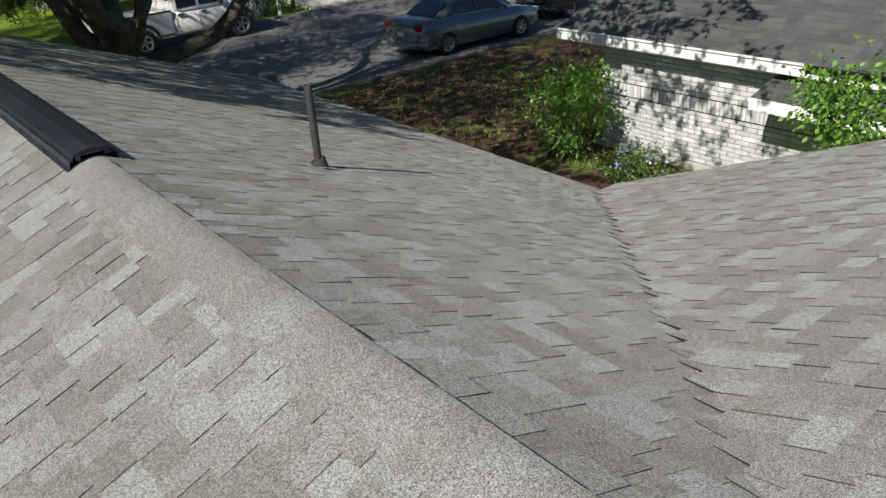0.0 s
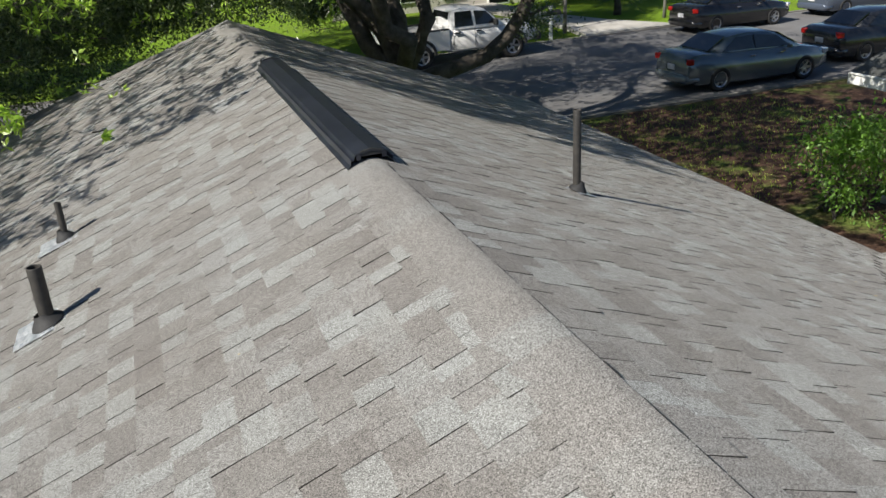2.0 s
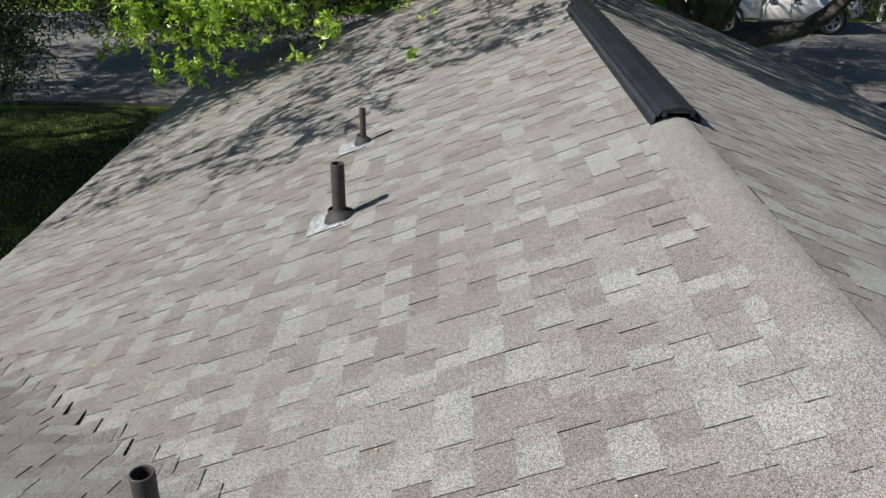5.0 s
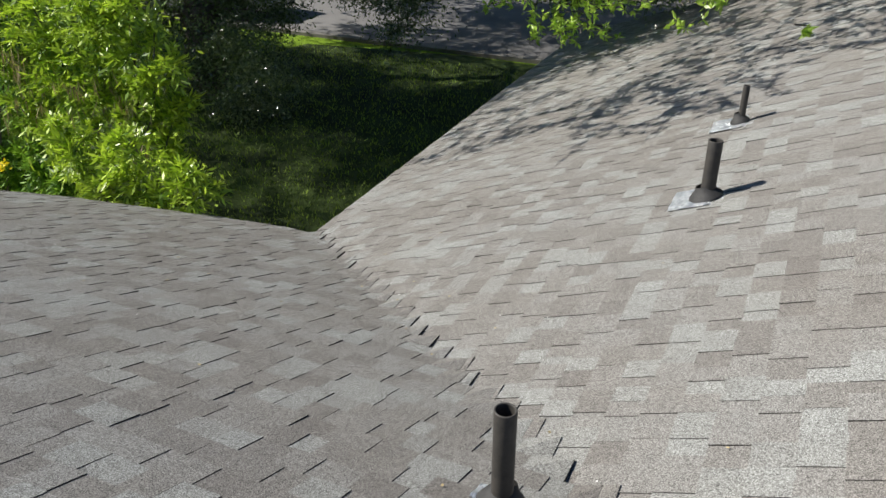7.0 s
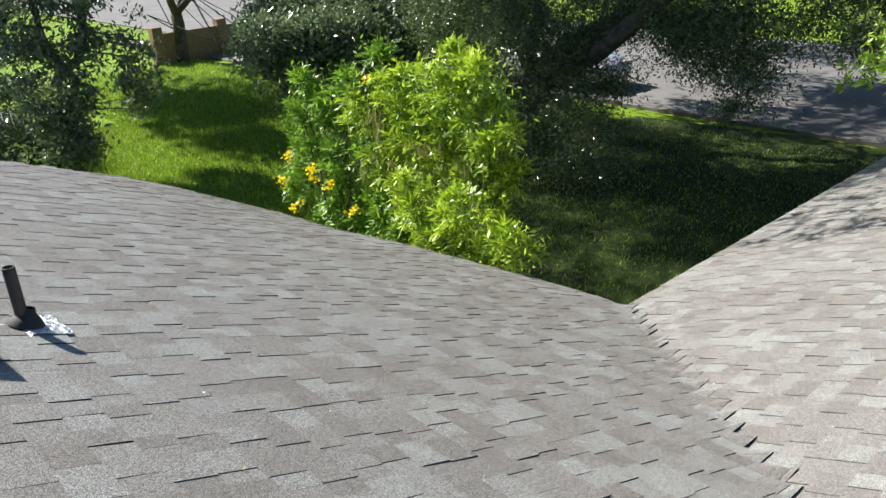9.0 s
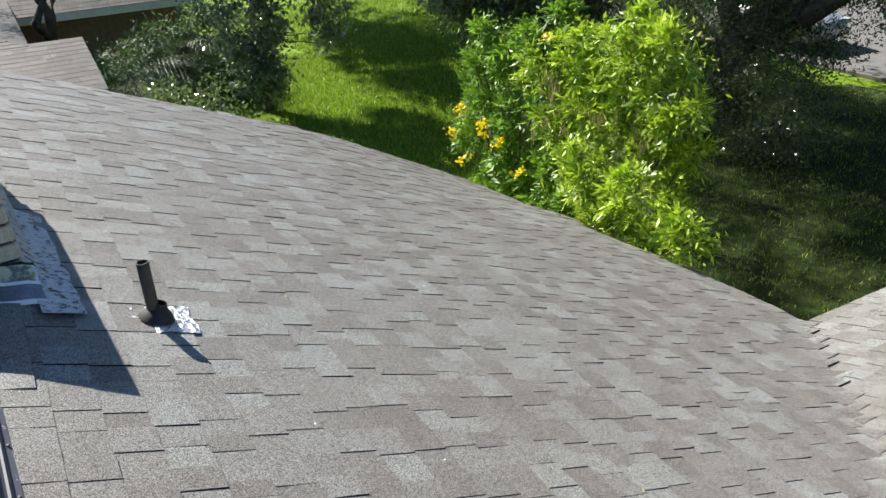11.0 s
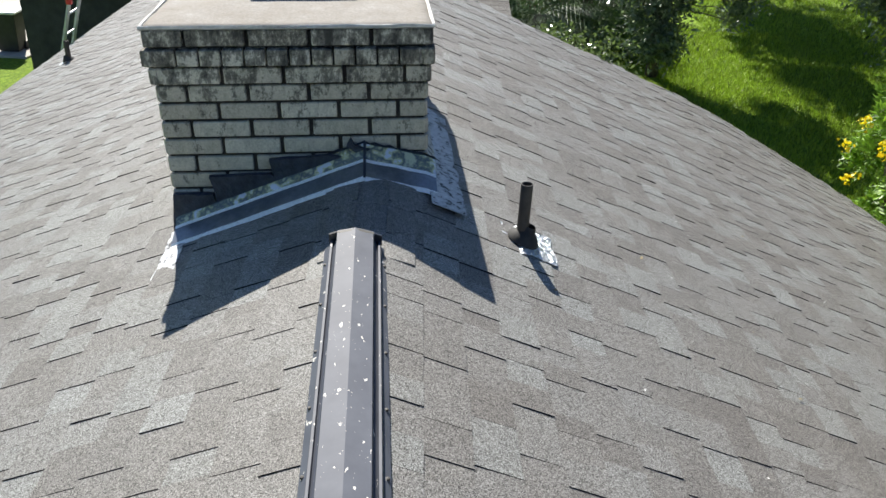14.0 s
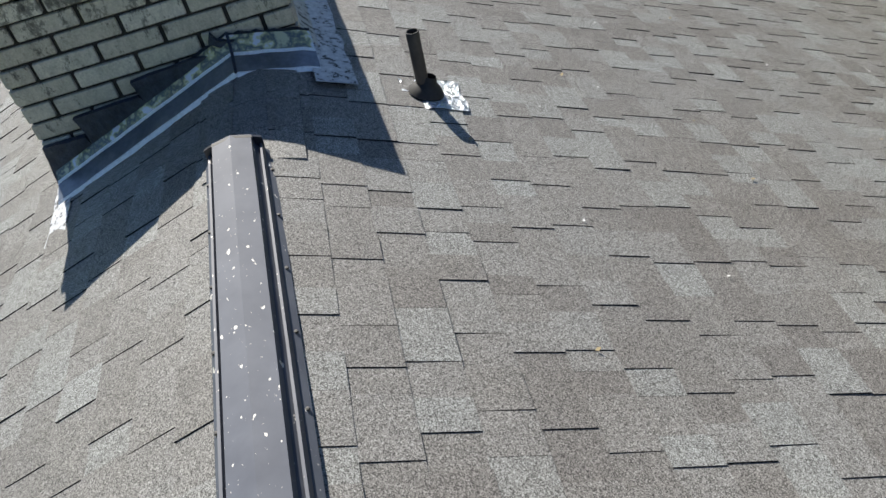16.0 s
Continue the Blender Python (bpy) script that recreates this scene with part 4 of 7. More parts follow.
def clumps(blobs, rng, per, radius, flat=0.7, hollow=0.35):
    """Places of leaves: clumps scattered in egg-shaped blobs (x, y, z, rx, ry, rz, count), thinner inside."""
    out, cores, spread = [], [], []
    for x, y, z, rx, ry, rz, count in blobs:
        for _ in range(count):
            v = rng.normal(size=3)
            v /= np.linalg.norm(v)
            f = (hollow + (1 - hollow) * rng.random()) ** 0.5
            c = np.array((x, y, z)) + v * f * np.array((rx, ry, rz))
            cores.append(c)
            k = int(per * rng.uniform(0.5, 1.5))
            p = rng.normal(size=(k, 3)) * radius * rng.uniform(0.6, 1.3) * np.array((1, 1, flat))
            out.append(c + p)
            spread.append(p)
    clumps.out = np.concatenate(spread)
    return np.concatenate(out), cores


def limb(bm, a, b, r0, r1, rng, bend=0.12, n=7, sides=9):
    a, b = Vector(a), Vector(b)
    length = (b - a).length
    pts, rad = [], []
    off = Vector((0, 0, 0))
    for i in range(n):
        f = i / (n - 1)
        if 0 < i < n - 1:
            off = off * 0.6 + Vector(rng.normal(size=3)) * bend * length * 0.3
        elif i == n - 1:
            off = Vector((0, 0, 0))
        pts.append(a.lerp(b, f) + off)
        rad.append(r0 + (r1 - r0) * f)
    tube(pts, rad, sides, bm)
    return pts


def spray(at, rng, reach, rosettes, leaf, slim, bm):
    """A thin shoot with rosettes of leaves along it: leaf quads (n, 4, 3); the shoot goes into bm."""
    d = rng.normal(size=3) * np.array((1, 1, 0.35))
    d /= np.linalg.norm(d)
    quads = []
    for k in range(rosettes):
        f = (k + 0.5) / rosettes
        p = at + d * reach * (f - 0.5) + rng.normal(size=3) * 0.05
        n = rng.integers(7, 12)
        v = rng.normal(size=(n, 3)) + d * 0.9
        v /= np.linalg.norm(v, axis=1, keepdims=True)
        side = np.cross(v, rng.normal(size=(n, 3)))
        side /= np.linalg.norm(side, axis=1, keepdims=True) + 1e-9
        size = leaf * rng.uniform(0.7, 1.25, (n, 1))
        quads.append(np.stack([p + v * 0.01, p + v * size * 0.5 + side * size * slim * 0.5, p + v * size, p + v * size * 0.5 - side * size * slim * 0.5], 1))
    tube([tuple(at - d * reach * 0.7), tuple(at + rng.normal(size=3) * 0.02), tuple(at + d * reach * 0.5)], [0.008, 0.006, 0.003], 4, bm)
    return np.concatenate(quads)


def oak(name, base, limbs, blobs, seed, label, per=70, radius=0.28, size=0.075, material=None, tips=None, tip_blobs=(), trunk_r=0.35, twigs=70, fork=None, group="", upper=(), bent=(), shade=()):
    rng = np.random.default_rng(seed)
    t = thing(name, base, label, "tree", group)
    inv = Matrix.Translation(base).inverted()
    bm = bmesh.new()
    fork = Vector(fork or (base[0], base[1], base[2] + 1.8))
    pts = limb(bm, Vector(base) - Vector((0, 0, 0.2)), fork, trunk_r * 1.25, trunk_r, rng, 0.04, 6, 12)
    part("trunk", bm, M_TRUNK, t, "rough grey-brown bark", True).matrix_parent_inverse = inv
    ends = []
    for target, r0, r1 in limbs:
        bm = bmesh.new()
        ends += limb(bm, fork, target, r0, r1, rng, 0.14, 9, 9)[3:]
        part("limb", bm, M_TRUNK, t, "", True).matrix_parent_inverse = inv
    for line, r0, r1 in bent:
        bm = bmesh.new()
        tube(line, [r0 + (r1 - r0) * i / (len(line) - 1) for i in range(len(line))], 10, bm)
        ends += [Vector(p) for p in line[3:]]
        part("limb", bm, M_TRUNK, t, "", True).matrix_parent_inverse = inv
    cloud, cores = clumps(blobs, rng, per, radius)
    bm = bmesh.new()
    pick = rng.permutation(len(cores))[:twigs]
    for i in pick:
        c = Vector(cores[i])
        e = min(ends + [fork], key=lambda q: (q - c).length)
        limb(bm, e, c, 0.028, 0.006, rng, 0.16, 6, 4)
    if len(bm.verts):
        ob = part("twig", bm, M_TRUNK, t)
        ob.matrix_parent_inverse = inv
        ob["kind"] = "stuff"
    else:
        bm.free()
    ob = put("crown", quads_mesh("crown", leaves(cloud, size, rng), material or M_OAK), t, "dense small glossy leaves")
    ob.matrix_parent_inverse = inv
    # Canopy out of view, added only to block sun and sky.
    if upper:
        cloud, _ = clumps(upper, rng, 60, 0.45)
        put("upper_crown", quads_mesh("upper_crown", leaves(cloud, 0.24, rng, 0, 0.3, 0.5), material or M_OAK), t).matrix_parent_inverse = inv
    if tip_blobs:
        bm = bmesh.new()
        quads = []
        for x, y, z, rx, ry, rz, count in tip_blobs:
            for _ in range(int(count * 0.9)):
                at = np.array((x, y, z)) + rng.normal(size=3) * np.array((rx, ry, rz)) * 0.55
                quads.append(spray(at, rng, rng.uniform(0.1, 0.4), rng.integers(2, 5), 0.112, 0.3, bm))
        ob = put("young_growth", quads_mesh("young_growth", np.concatenate(quads), tips or M_OAKTIP), t, "fresh light green shoots, sunlight put into their colour")
        ob.matrix_parent_inverse = inv
        ob = part("shoot", bm, M_TRUNK, t)
        ob.matrix_parent_inverse = inv
        ob["kind"] = "stuff"
    # Unseen sprays, each put up-sun of a spot that should be shaded.
    if shade:
        bm = bmesh.new()
        quads = []
        for under, x0, x1, y0, y1, count in shade:
            for _ in range(count):
                x, y, top = rng.uniform(x0, x1), rng.uniform(y0, y1), rng.uniform(1.5, 2.3)
                h = top + (SLOPE * abs(x) if under == "roof" else -GROUND)
                at = np.array((x + SUN_FROM.x * h / math.tan(SUN_UP), y + SUN_FROM.y * h / math.tan(SUN_UP), top))
                quads.append(spray(at, rng, rng.uniform(0.4, 1.0), rng.integers(5, 10), size * 1.05, 0.42, bm))
        ob = put("overhang", quads_mesh("overhang", np.concatenate(quads), material or M_OAK), t, "unseen leafy sprays added up-sun to shade roof and ground")
        ob.matrix_parent_inverse = inv
        ob = part("spray_twig", bm, M_TRUNK, t)
        ob.matrix_parent_inverse = inv
        ob["kind"] = "stuff"
    return t


# the live oak between the house and the street, and the one west of it
# Crown blobs well above eye height are out of view, added to cast shade.
oak("oak_tree", (3.8, 16.4, GROUND), [((2.2, 16.5, 2.2), 0.24, 0.1), ((3.8, 17.5, 3.0), 0.26, 0.12), ((5.0, 16.6, 2.4), 0.2, 0.08), ((0.5, 15.0, 3.0), 0.2, 0.08), ((1.0, 18.5, 3.5), 0.2, 0.08)],
    [(-0.2, 16.4, 1.3, 2.6, 1.4, 1.0, 80), (0.0, 15.6, 0.3, 2.2, 0.5, 0.7, 90), (-1.2, 17.5, 0.6, 1.8, 1.4, 0.9, 50), (1.5, 13.5, 3.6, 4.0, 2.6, 1.0, 130), (5.5, 13.5, 4.2, 3.4, 3.0, 1.0, 55), (5.0, 18.0, 4.6, 4.5, 3.0, 1.2, 55), (9.5, 19.5, 4.4, 3.6, 3.2, 1.0, 40), (2.0, 22.5, 4.6, 4.2, 3.0, 1.2, 120), (8.0, 24.0, 4.6, 3.6, 2.6, 1.0, 70), (0.0, 10.8, 4.2, 2.2, 1.6, 0.7, 40), (11.0, 13.0, 3.0, 2.5, 2.5, 0.6, 40), (0.0, 19.5, 3.2, 4.0, 2.4, 0.8, 80), (4.5, 21.5, 3.8, 3.0, 2.5, 0.6, 80)], 11,
    "spreading live oak in the front yard with forked trunk", per=150, radius=0.33, size=0.1,
    tip_blobs=[(-0.7, 14.5, 0.4, 1.0, 0.4, 0.45, 34), (0.5, 14.5, 0.4, 0.8, 0.4, 0.4, 26), (1.5, 14.5, 0.3, 0.6, 0.4, 0.4, 18), (2.0, 14.5, -0.2, 0.25, 0.3, 0.4, 10)], trunk_r=0.34,
    upper=[(1.0, 19.5, 4.8, 3.0, 2.2, 0.6, 40), (-2.5, 21.5, 4.8, 3.4, 2.6, 0.6, 50), (4.5, 23.5, 5.2, 3.0, 2.6, 0.6, 30), (6.0, 16.0, 4.6, 3.0, 1.6, 0.5, 24)],
    shade=[("roof", 0.2, 2.4, 8.3, 13.0, 120), ("roof", 2.4, 5.5, 8.6, 13.5, 170), ("roof", 2.6, 4.6, 7.8, 8.8, 14), ("ground", 6.0, 14.5, 9.4, 17.3, 560), ("ground", 9.6, 12.2, 5.6, 10.2, 34), ("ground", 8.5, 15.5, 13.0, 17.6, 170), ("ground", 7.6, 10.4, 7.8, 11.2, 80), ("ground", 10.8, 16.5, 7.5, 11.8, 110), ("ground", 7.0, 16.0, 17.6, 24.5, 190)])
oak("oak_tree", (4.3, 17.0, GROUND), [],
    [(10.5, 18.0, 1.9, 2.4, 1.6, 1.0, 80), (13.5, 17.5, 1.3, 1.8, 1.3, 0.7, 44), (7.25, 17.0, -1.15, 0.35, 0.25, 0.25, 9), (6.4, 16.8, 0.75, 1.8, 0.5, 0.35, 30), (11.2, 16.8, 0.0, 0.9, 0.5, 0.5, 22), (7.8, 17.2, 2.0, 1.6, 1.2, 0.8, 40), (15.5, 19.0, 2.0, 2.0, 1.6, 0.8, 40), (12.0, 15.0, 2.9, 3.0, 2.4, 0.8, 40), (8.5, 12.0, 3.2, 2.6, 2.4, 0.7, 34)], 12,
    "leaning live oak with a bent limb reaching over the street", per=150, radius=0.28, size=0.09,
    tip_blobs=[(11.0, 16.4, 0.5, 1.0, 0.4, 0.4, 9), (10.9, 16.5, -0.5, 0.5, 0.4, 0.4, 14), (12.6, 16.2, 0.3, 0.5, 0.4, 0.4, 6), (6.6, 16.4, 0.6, 1.4, 0.3, 0.25, 10)], trunk_r=0.2, fork=(4.5, 17.0, -2.2), twigs=30,
    bent=[([(4.5, 17.0, -2.2), (5.2, 17.02, -2.05), (6.0, 17.0, -1.86), (6.5, 16.98, -1.5), (6.86, 17.0, -1.08), (7.25, 17.0, -0.45), (7.65, 17.02, 0.1), (8.3, 17.05, 0.9), (9.4, 17.3, 1.8)], 0.19, 0.12), ([(6.86, 17.0, -1.08), (7.2, 17.0, -1.05), (7.6, 17.05, -0.9)], 0.05, 0.02)])
oak("oak_tree", (-12.6, 12.4, GROUND), [((-6.0, 12.4, 1.8), 0.22, 0.07), ((-13.5, 12.0, 1.5), 0.2, 0.07), ((-8.0, 15.0, 3.0), 0.22, 0.08), ((-4.6, 13.5, 2.0), 0.16, 0.05), ((-14.0, 14.5, 2.0), 0.2, 0.07)],
    [(-6.4, 13.6, 1.2, 2.6, 1.3, 1.4, 90), (-4.6, 13.2, -0.1, 2.0, 1.0, 0.9, 80), (-3.2, 15.0, 0.6, 1.8, 1.4, 1.2, 90), (-9.8, 13.0, -0.1, 2.2, 1.4, 1.0, 120), (-8.2, 12.4, -1.6, 0.5, 0.5, 0.7, 20), (-15.5, 14.0, -1.0, 2.2, 0.8, 1.0, 120), (-18.5, 14.5, -0.5, 2.0, 1.0, 1.2, 110), (-8.8, 12.6, -0.9, 1.6, 0.6, 0.45, 60), (-6.2, 12.8, -0.3, 1.6, 0.7, 0.6, 60), (-6.0, 12.4, -0.6, 1.6, 0.7, 0.5, 44), (-9.2, 13.2, -1.3, 1.2, 0.5, 0.5, 44), (-11.3, 12.8, -1.2, 0.8, 0.6, 1.4, 70), (-12.6, 12.0, -2.0, 1.4, 1.1, 2.0, 190), (-14.8, 12.6, -0.6, 1.6, 1.2, 1.6, 110), (-10.9, 11.6, -2.9, 0.9, 0.8, 1.0, 50),
     (-2.4, 15.6, 0.0, 1.7, 1.0, 0.9, 110), (-13.5, 9.0, 3.0, 2.6, 2.4, 0.7, 260), (-17.0, 9.0, 3.0, 2.6, 2.6, 0.8, 240), (-17.0, 13.5, 3.0, 3.2, 2.6, 0.8, 240), (-12.0, 12.5, 3.4, 3.0, 2.0, 0.7, 160), (-14.0, 18.0, 3.2, 4.0, 3.0, 0.8, 170), (-10.0, 15.5, 3.4, 4.0, 2.4, 0.9, 150), (-3.6, 17.0, -0.5, 3.0, 0.9, 1.5, 170), (-3.6, 13.2, 0.4, 1.7, 0.5, 0.6, 70), (-4.8, 12.0, -0.8, 1.5, 0.5, 0.35, 40), (-15.5, 6.3, 3.2, 2.6, 0.9, 0.5, 70)], 13,
    "broad dark live oak overhanging the roof corner", per=160, radius=0.24, size=0.078,
    tip_blobs=[(-4.2, 11.1, -0.62, 0.9, 0.5, 0.45, 90), (-5.3, 11.2, -0.75, 0.8, 0.5, 0.45, 70), (-4.9, 10.9, -1.25, 0.7, 0.4, 0.3, 26), (-2.75, 10.4, -0.72, 0.35, 0.3, 0.15, 6), (-1.72, 8.6, -0.5, 0.1, 0.2, 0.08, 2), (-2.95, 9.0, -0.72, 0.12, 0.2, 0.1, 2), (-1.85, 11.0, -0.4, 0.3, 0.3, 0.2, 5), (-3.2, 12.6, -0.4, 0.9, 0.5, 0.4, 12), (-9.0, 12.0, 0.4, 2.0, 0.6, 0.5, 8), (-2.0, 12.7, 0.5, 0.8, 0.4, 0.45, 30), (-6.2, 12.2, 0.0, 2.4, 0.4, 0.7, 16)], trunk_r=0.36, twigs=110,
    upper=[(-11.8, 11.0, 3.2, 2.6, 2.2, 0.5, 90), (-11.6, 15.0, 3.4, 3.2, 2.2, 0.5, 90), (-8.6, 13.5, 4.4, 2.6, 2.6, 0.5, 60), (-15.0, 19.5, 3.8, 4.0, 2.6, 0.6, 150), (-9.0, 19.5, 3.8, 3.4, 2.4, 0.6, 120), (-13.0, 19.0, 3.8, 4.0, 2.0, 0.6, 100), (-15.5, 11.0, 3.6, 1.6, 2.4, 0.5, 80), (-4.0, 18.0, 3.6, 3.0, 2.0, 0.6, 90), (-19.0, 15.5, 3.6, 2.6, 1.8, 0.5, 40), (-19.5, 19.5, 3.8, 3.0, 2.0, 0.5, 40), (-21.0, 24.0, 3.8, 3.2, 2.2, 0.5, 34), (-15.5, 23.5, 3.8, 3.0, 2.0, 0.5, 30)],
    shade=[("roof", -3.3, -0.2, 8.1, 13.2, 220), ("roof", -5.4, -3.3, 8.1, 13.2, 70), ("roof", -3.4, -1.7, 6.5, 8.1, 34), ("roof", -1.5, -0.2, 7.4, 8.6, 24), ("roof", -5.4, -3.0, 7.2, 8.4, 34)])
oak("oak_tree", (-19.5, 5.4, GROUND), [((-19.0, 5.0, 0.6), 0.12, 0.05), ((-20.0, 7.2, 1.0), 0.12, 0.05)],
    [(-19.0, 4.8, -1.3, 0.42, 0.4, 1.6, 44), (-19.1, 5.5, -2.0, 0.35, 0.35, 1.1, 30), (-19.2, 6.9, -1.3, 0.4, 0.4, 1.3, 30), (-19.0, 6.0, -0.7, 0.3, 0.35, 1.0, 18), (-18.7, 5.2, -2.8, 0.4, 0.5, 0.4, 24), (-19.4, 4.3, -0.7, 0.3, 0.3, 0.9, 24), (-19.4, 5.6, 0.4, 1.2, 1.5, 0.7, 70), (-20.0, 6.0, 1.4, 1.8, 2.0, 1.0, 60)], 14,
    "grey-green oak with drooping branches on the lawn", per=58, radius=0.17, size=0.15, material=M_SILVER, trunk_r=0.12, twigs=40)
oak("oak_tree", (-32.2, 14.0, GROUND), [((-31.0, 12.0, 1.5), 0.16, 0.06), ((-33.0, 15.5, 2.0), 0.16, 0.06), ((-31.5, 17.0, 1.0), 0.14, 0.05)],
    [(-31.5, 13.0, 2.0, 3.5, 3.5, 1.6, 110), (-30.0, 18.0, 0.6, 2.6, 2.6, 1.5, 110), (-25.5, 15.5, -0.6, 3.2, 1.6, 1.5, 170), (-21.0, 15.0, -0.4, 2.4, 1.4, 1.4, 110), (-20.6, 11.6, -1.5, 1.2, 0.9, 1.2, 90), (-21.5, 13.0, -1.2, 1.8, 0.6, 0.9, 70), (-22.5, 13.2, -2.2, 0.5, 0.4, 0.9, 34), (-20.4, 12.6, -1.9, 0.5, 0.4, 1.1, 40), (-19.2, 12.8, -1.6, 0.5, 0.4, 0.8, 34), (-18.6, 12.6, -0.8, 1.0, 0.6, 0.7, 44), (-17.8, 10.6, -1.4, 0.6, 0.5, 0.6, 50), (-17.6, 11.6, -1.7, 0.7, 0.6, 0.8, 70), (-17.3, 12.8, -1.6, 0.8, 0.6, 0.9, 80), (-16.6, 13.8, -1.4, 0.9, 0.6, 0.9, 70), (-18.2, 9.4, -1.4, 0.6, 0.5, 0.5, 44), (-18.0, 10.1, -2.0, 0.5, 0.5, 0.8, 50)], 15,
    "slim dark oak at the far side of the lawn", upper=[(-26.3, 7.2, 2.9, 2.2, 0.4, 0.4, 40), (-31.0, 8.6, 2.8, 3.4, 1.6, 0.5, 140), (-27.0, 10.6, 3.0, 2.4, 1.0, 0.5, 50)], per=85, radius=0.24, size=0.15, material=M_SILVER, trunk_r=0.22, twigs=30,
    shade=[("ground", -23.0, -18.6, 8.2, 10.4, 110), ("ground", -20.0, -16.0, 9.4, 12.0, 80), ("ground", -17.4, -14.0, 6.3, 7.9, 80), ("ground", -31.0, -25.5, 10.6, 12.4, 60), ("ground", -16.0, -13.4, 8.0, 10.0, 40)])
oak("oak_tree", (-23.3, 1.6, GROUND), [((-23.6, 0.3, 2.0), 0.12, 0.05), ((-23.0, 2.7, 2.2), 0.12, 0.05), ((-23.5, 1.7, 2.4), 0.1, 0.04)],
    [(-25.0, 0.5, 1.6, 1.6, 1.6, 0.8, 40), (-24.2, 3.2, 1.2, 1.4, 1.6, 0.9, 40)], 16,
    "bare-stemmed forked tree behind the rear roof", per=90, radius=0.25, size=0.1, material=M_SHRUB, trunk_r=0.2, twigs=20, fork=(-23.4, 1.6, -2.4), upper=[(-29.5, -4.5, 2.6, 3.2, 2.4, 0.5, 110)])
oak("oak_tree", (8.0, 34.0, GROUND), [((6.0, 33.0, 2.0), 0.2, 0.08), ((10.5, 35.0, 2.6), 0.2, 0.08), ((8.0, 36.0, 3.0), 0.18, 0.07)],
    [(6.0, 33.5, 1.6, 3.5, 2.6, 1.8, 130), (11.5, 35.0, 2.6, 3.6, 2.6, 1.4, 110), (1.0, 34.0, 0.2, 3.6, 2.0, 2.4, 220), (-7.0, 33.0, -0.6, 4.5, 2.0, 2.6, 260), (17.0, 37.0, 3.4, 3.5, 2.5, 1.0, 80), (24.0, 36.0, 2.2, 3.0, 2.5, 1.2, 70), (22.0, 39.0, -1.9, 2.6, 0.9, 0.8, 40), (10.0, 38.3, 0.0, 4.0, 1.0, 1.6, 160), (15.5, 38.6, 0.3, 3.0, 1.0, 1.1, 110), (21.5, 39.0, 0.1, 3.0, 1.0, 0.9, 80), (7.0, 37.5, -0.8, 3.6, 1.2, 1.6, 110), (4.0, 29.5, 3.6, 4.0, 2.5, 0.9, 110), (9.0, 37.5, -1.6, 3.2, 0.8, 0.9, 200), (14.0, 38.0, -1.2, 2.5, 0.8, 0.6, 110), (19.0, 38.5, -1.3, 2.0, 0.8, 0.6, 80), (25.0, 37.0, -1.5, 3.0, 0.8, 0.8, 120), (9.0, 31.5, -0.9, 2.8, 0.9, 0.9, 230), (10.0, 33.5, -0.7, 2.2, 0.8, 0.7, 110), (14.0, 34.0, -0.5, 1.5, 0.8, 0.6, 60), (19.5, 35.0, -0.6, 1.6, 0.8, 0.6, 60), (5.6, 31.5, -1.3, 1.8, 0.9, 1.3, 160), (14.0, 32.0, -0.35, 2.4, 1.0, 0.45, 100), (-3.0, 27.0, 3.6, 4.0, 2.5, 0.9, 90)], 17,
    "wide oak on the lawn across the street", per=110, radius=0.36, size=0.14, trunk_r=0.4, twigs=30, upper=[(-7.0, 27.5, 3.6, 6.0, 2.0, 0.6, 200), (2.0, 27.8, 3.6, 5.0, 1.8, 0.6, 150), (-10.0, 30.0, 3.6, 6.0, 3.0, 0.6, 170), (2.0, 30.5, 3.4, 4.0, 2.0, 0.6, 120), (9.0, 31.0, 3.6, 4.0, 2.0, 0.6, 110), (14.0, 34.0, 3.8, 3.4, 2.4, 0.6, 80)])

oak("small_tree", (-21.1, -4.7, GROUND), [((-21.2, -5.7, -0.9), 0.06, 0.03), ((-21.0, -4.3, -0.7), 0.05, 0.025), ((-21.2, -5.2, -0.5), 0.05, 0.02)],
    [(-21.2, -5.6, -1.2, 0.6, 0.5, 0.4, 14), (-21.1, -4.5, -1.4, 0.4, 0.4, 0.4, 8), (-21.2, -5.0, -0.3, 0.9, 0.9, 0.5, 30)], 18,
    "thin-leaved small tree behind the shed", per=60, radius=0.22, size=0.08, material=M_OAK, trunk_r=0.07, twigs=14, fork=(-21.1, -4.7, -2.0))


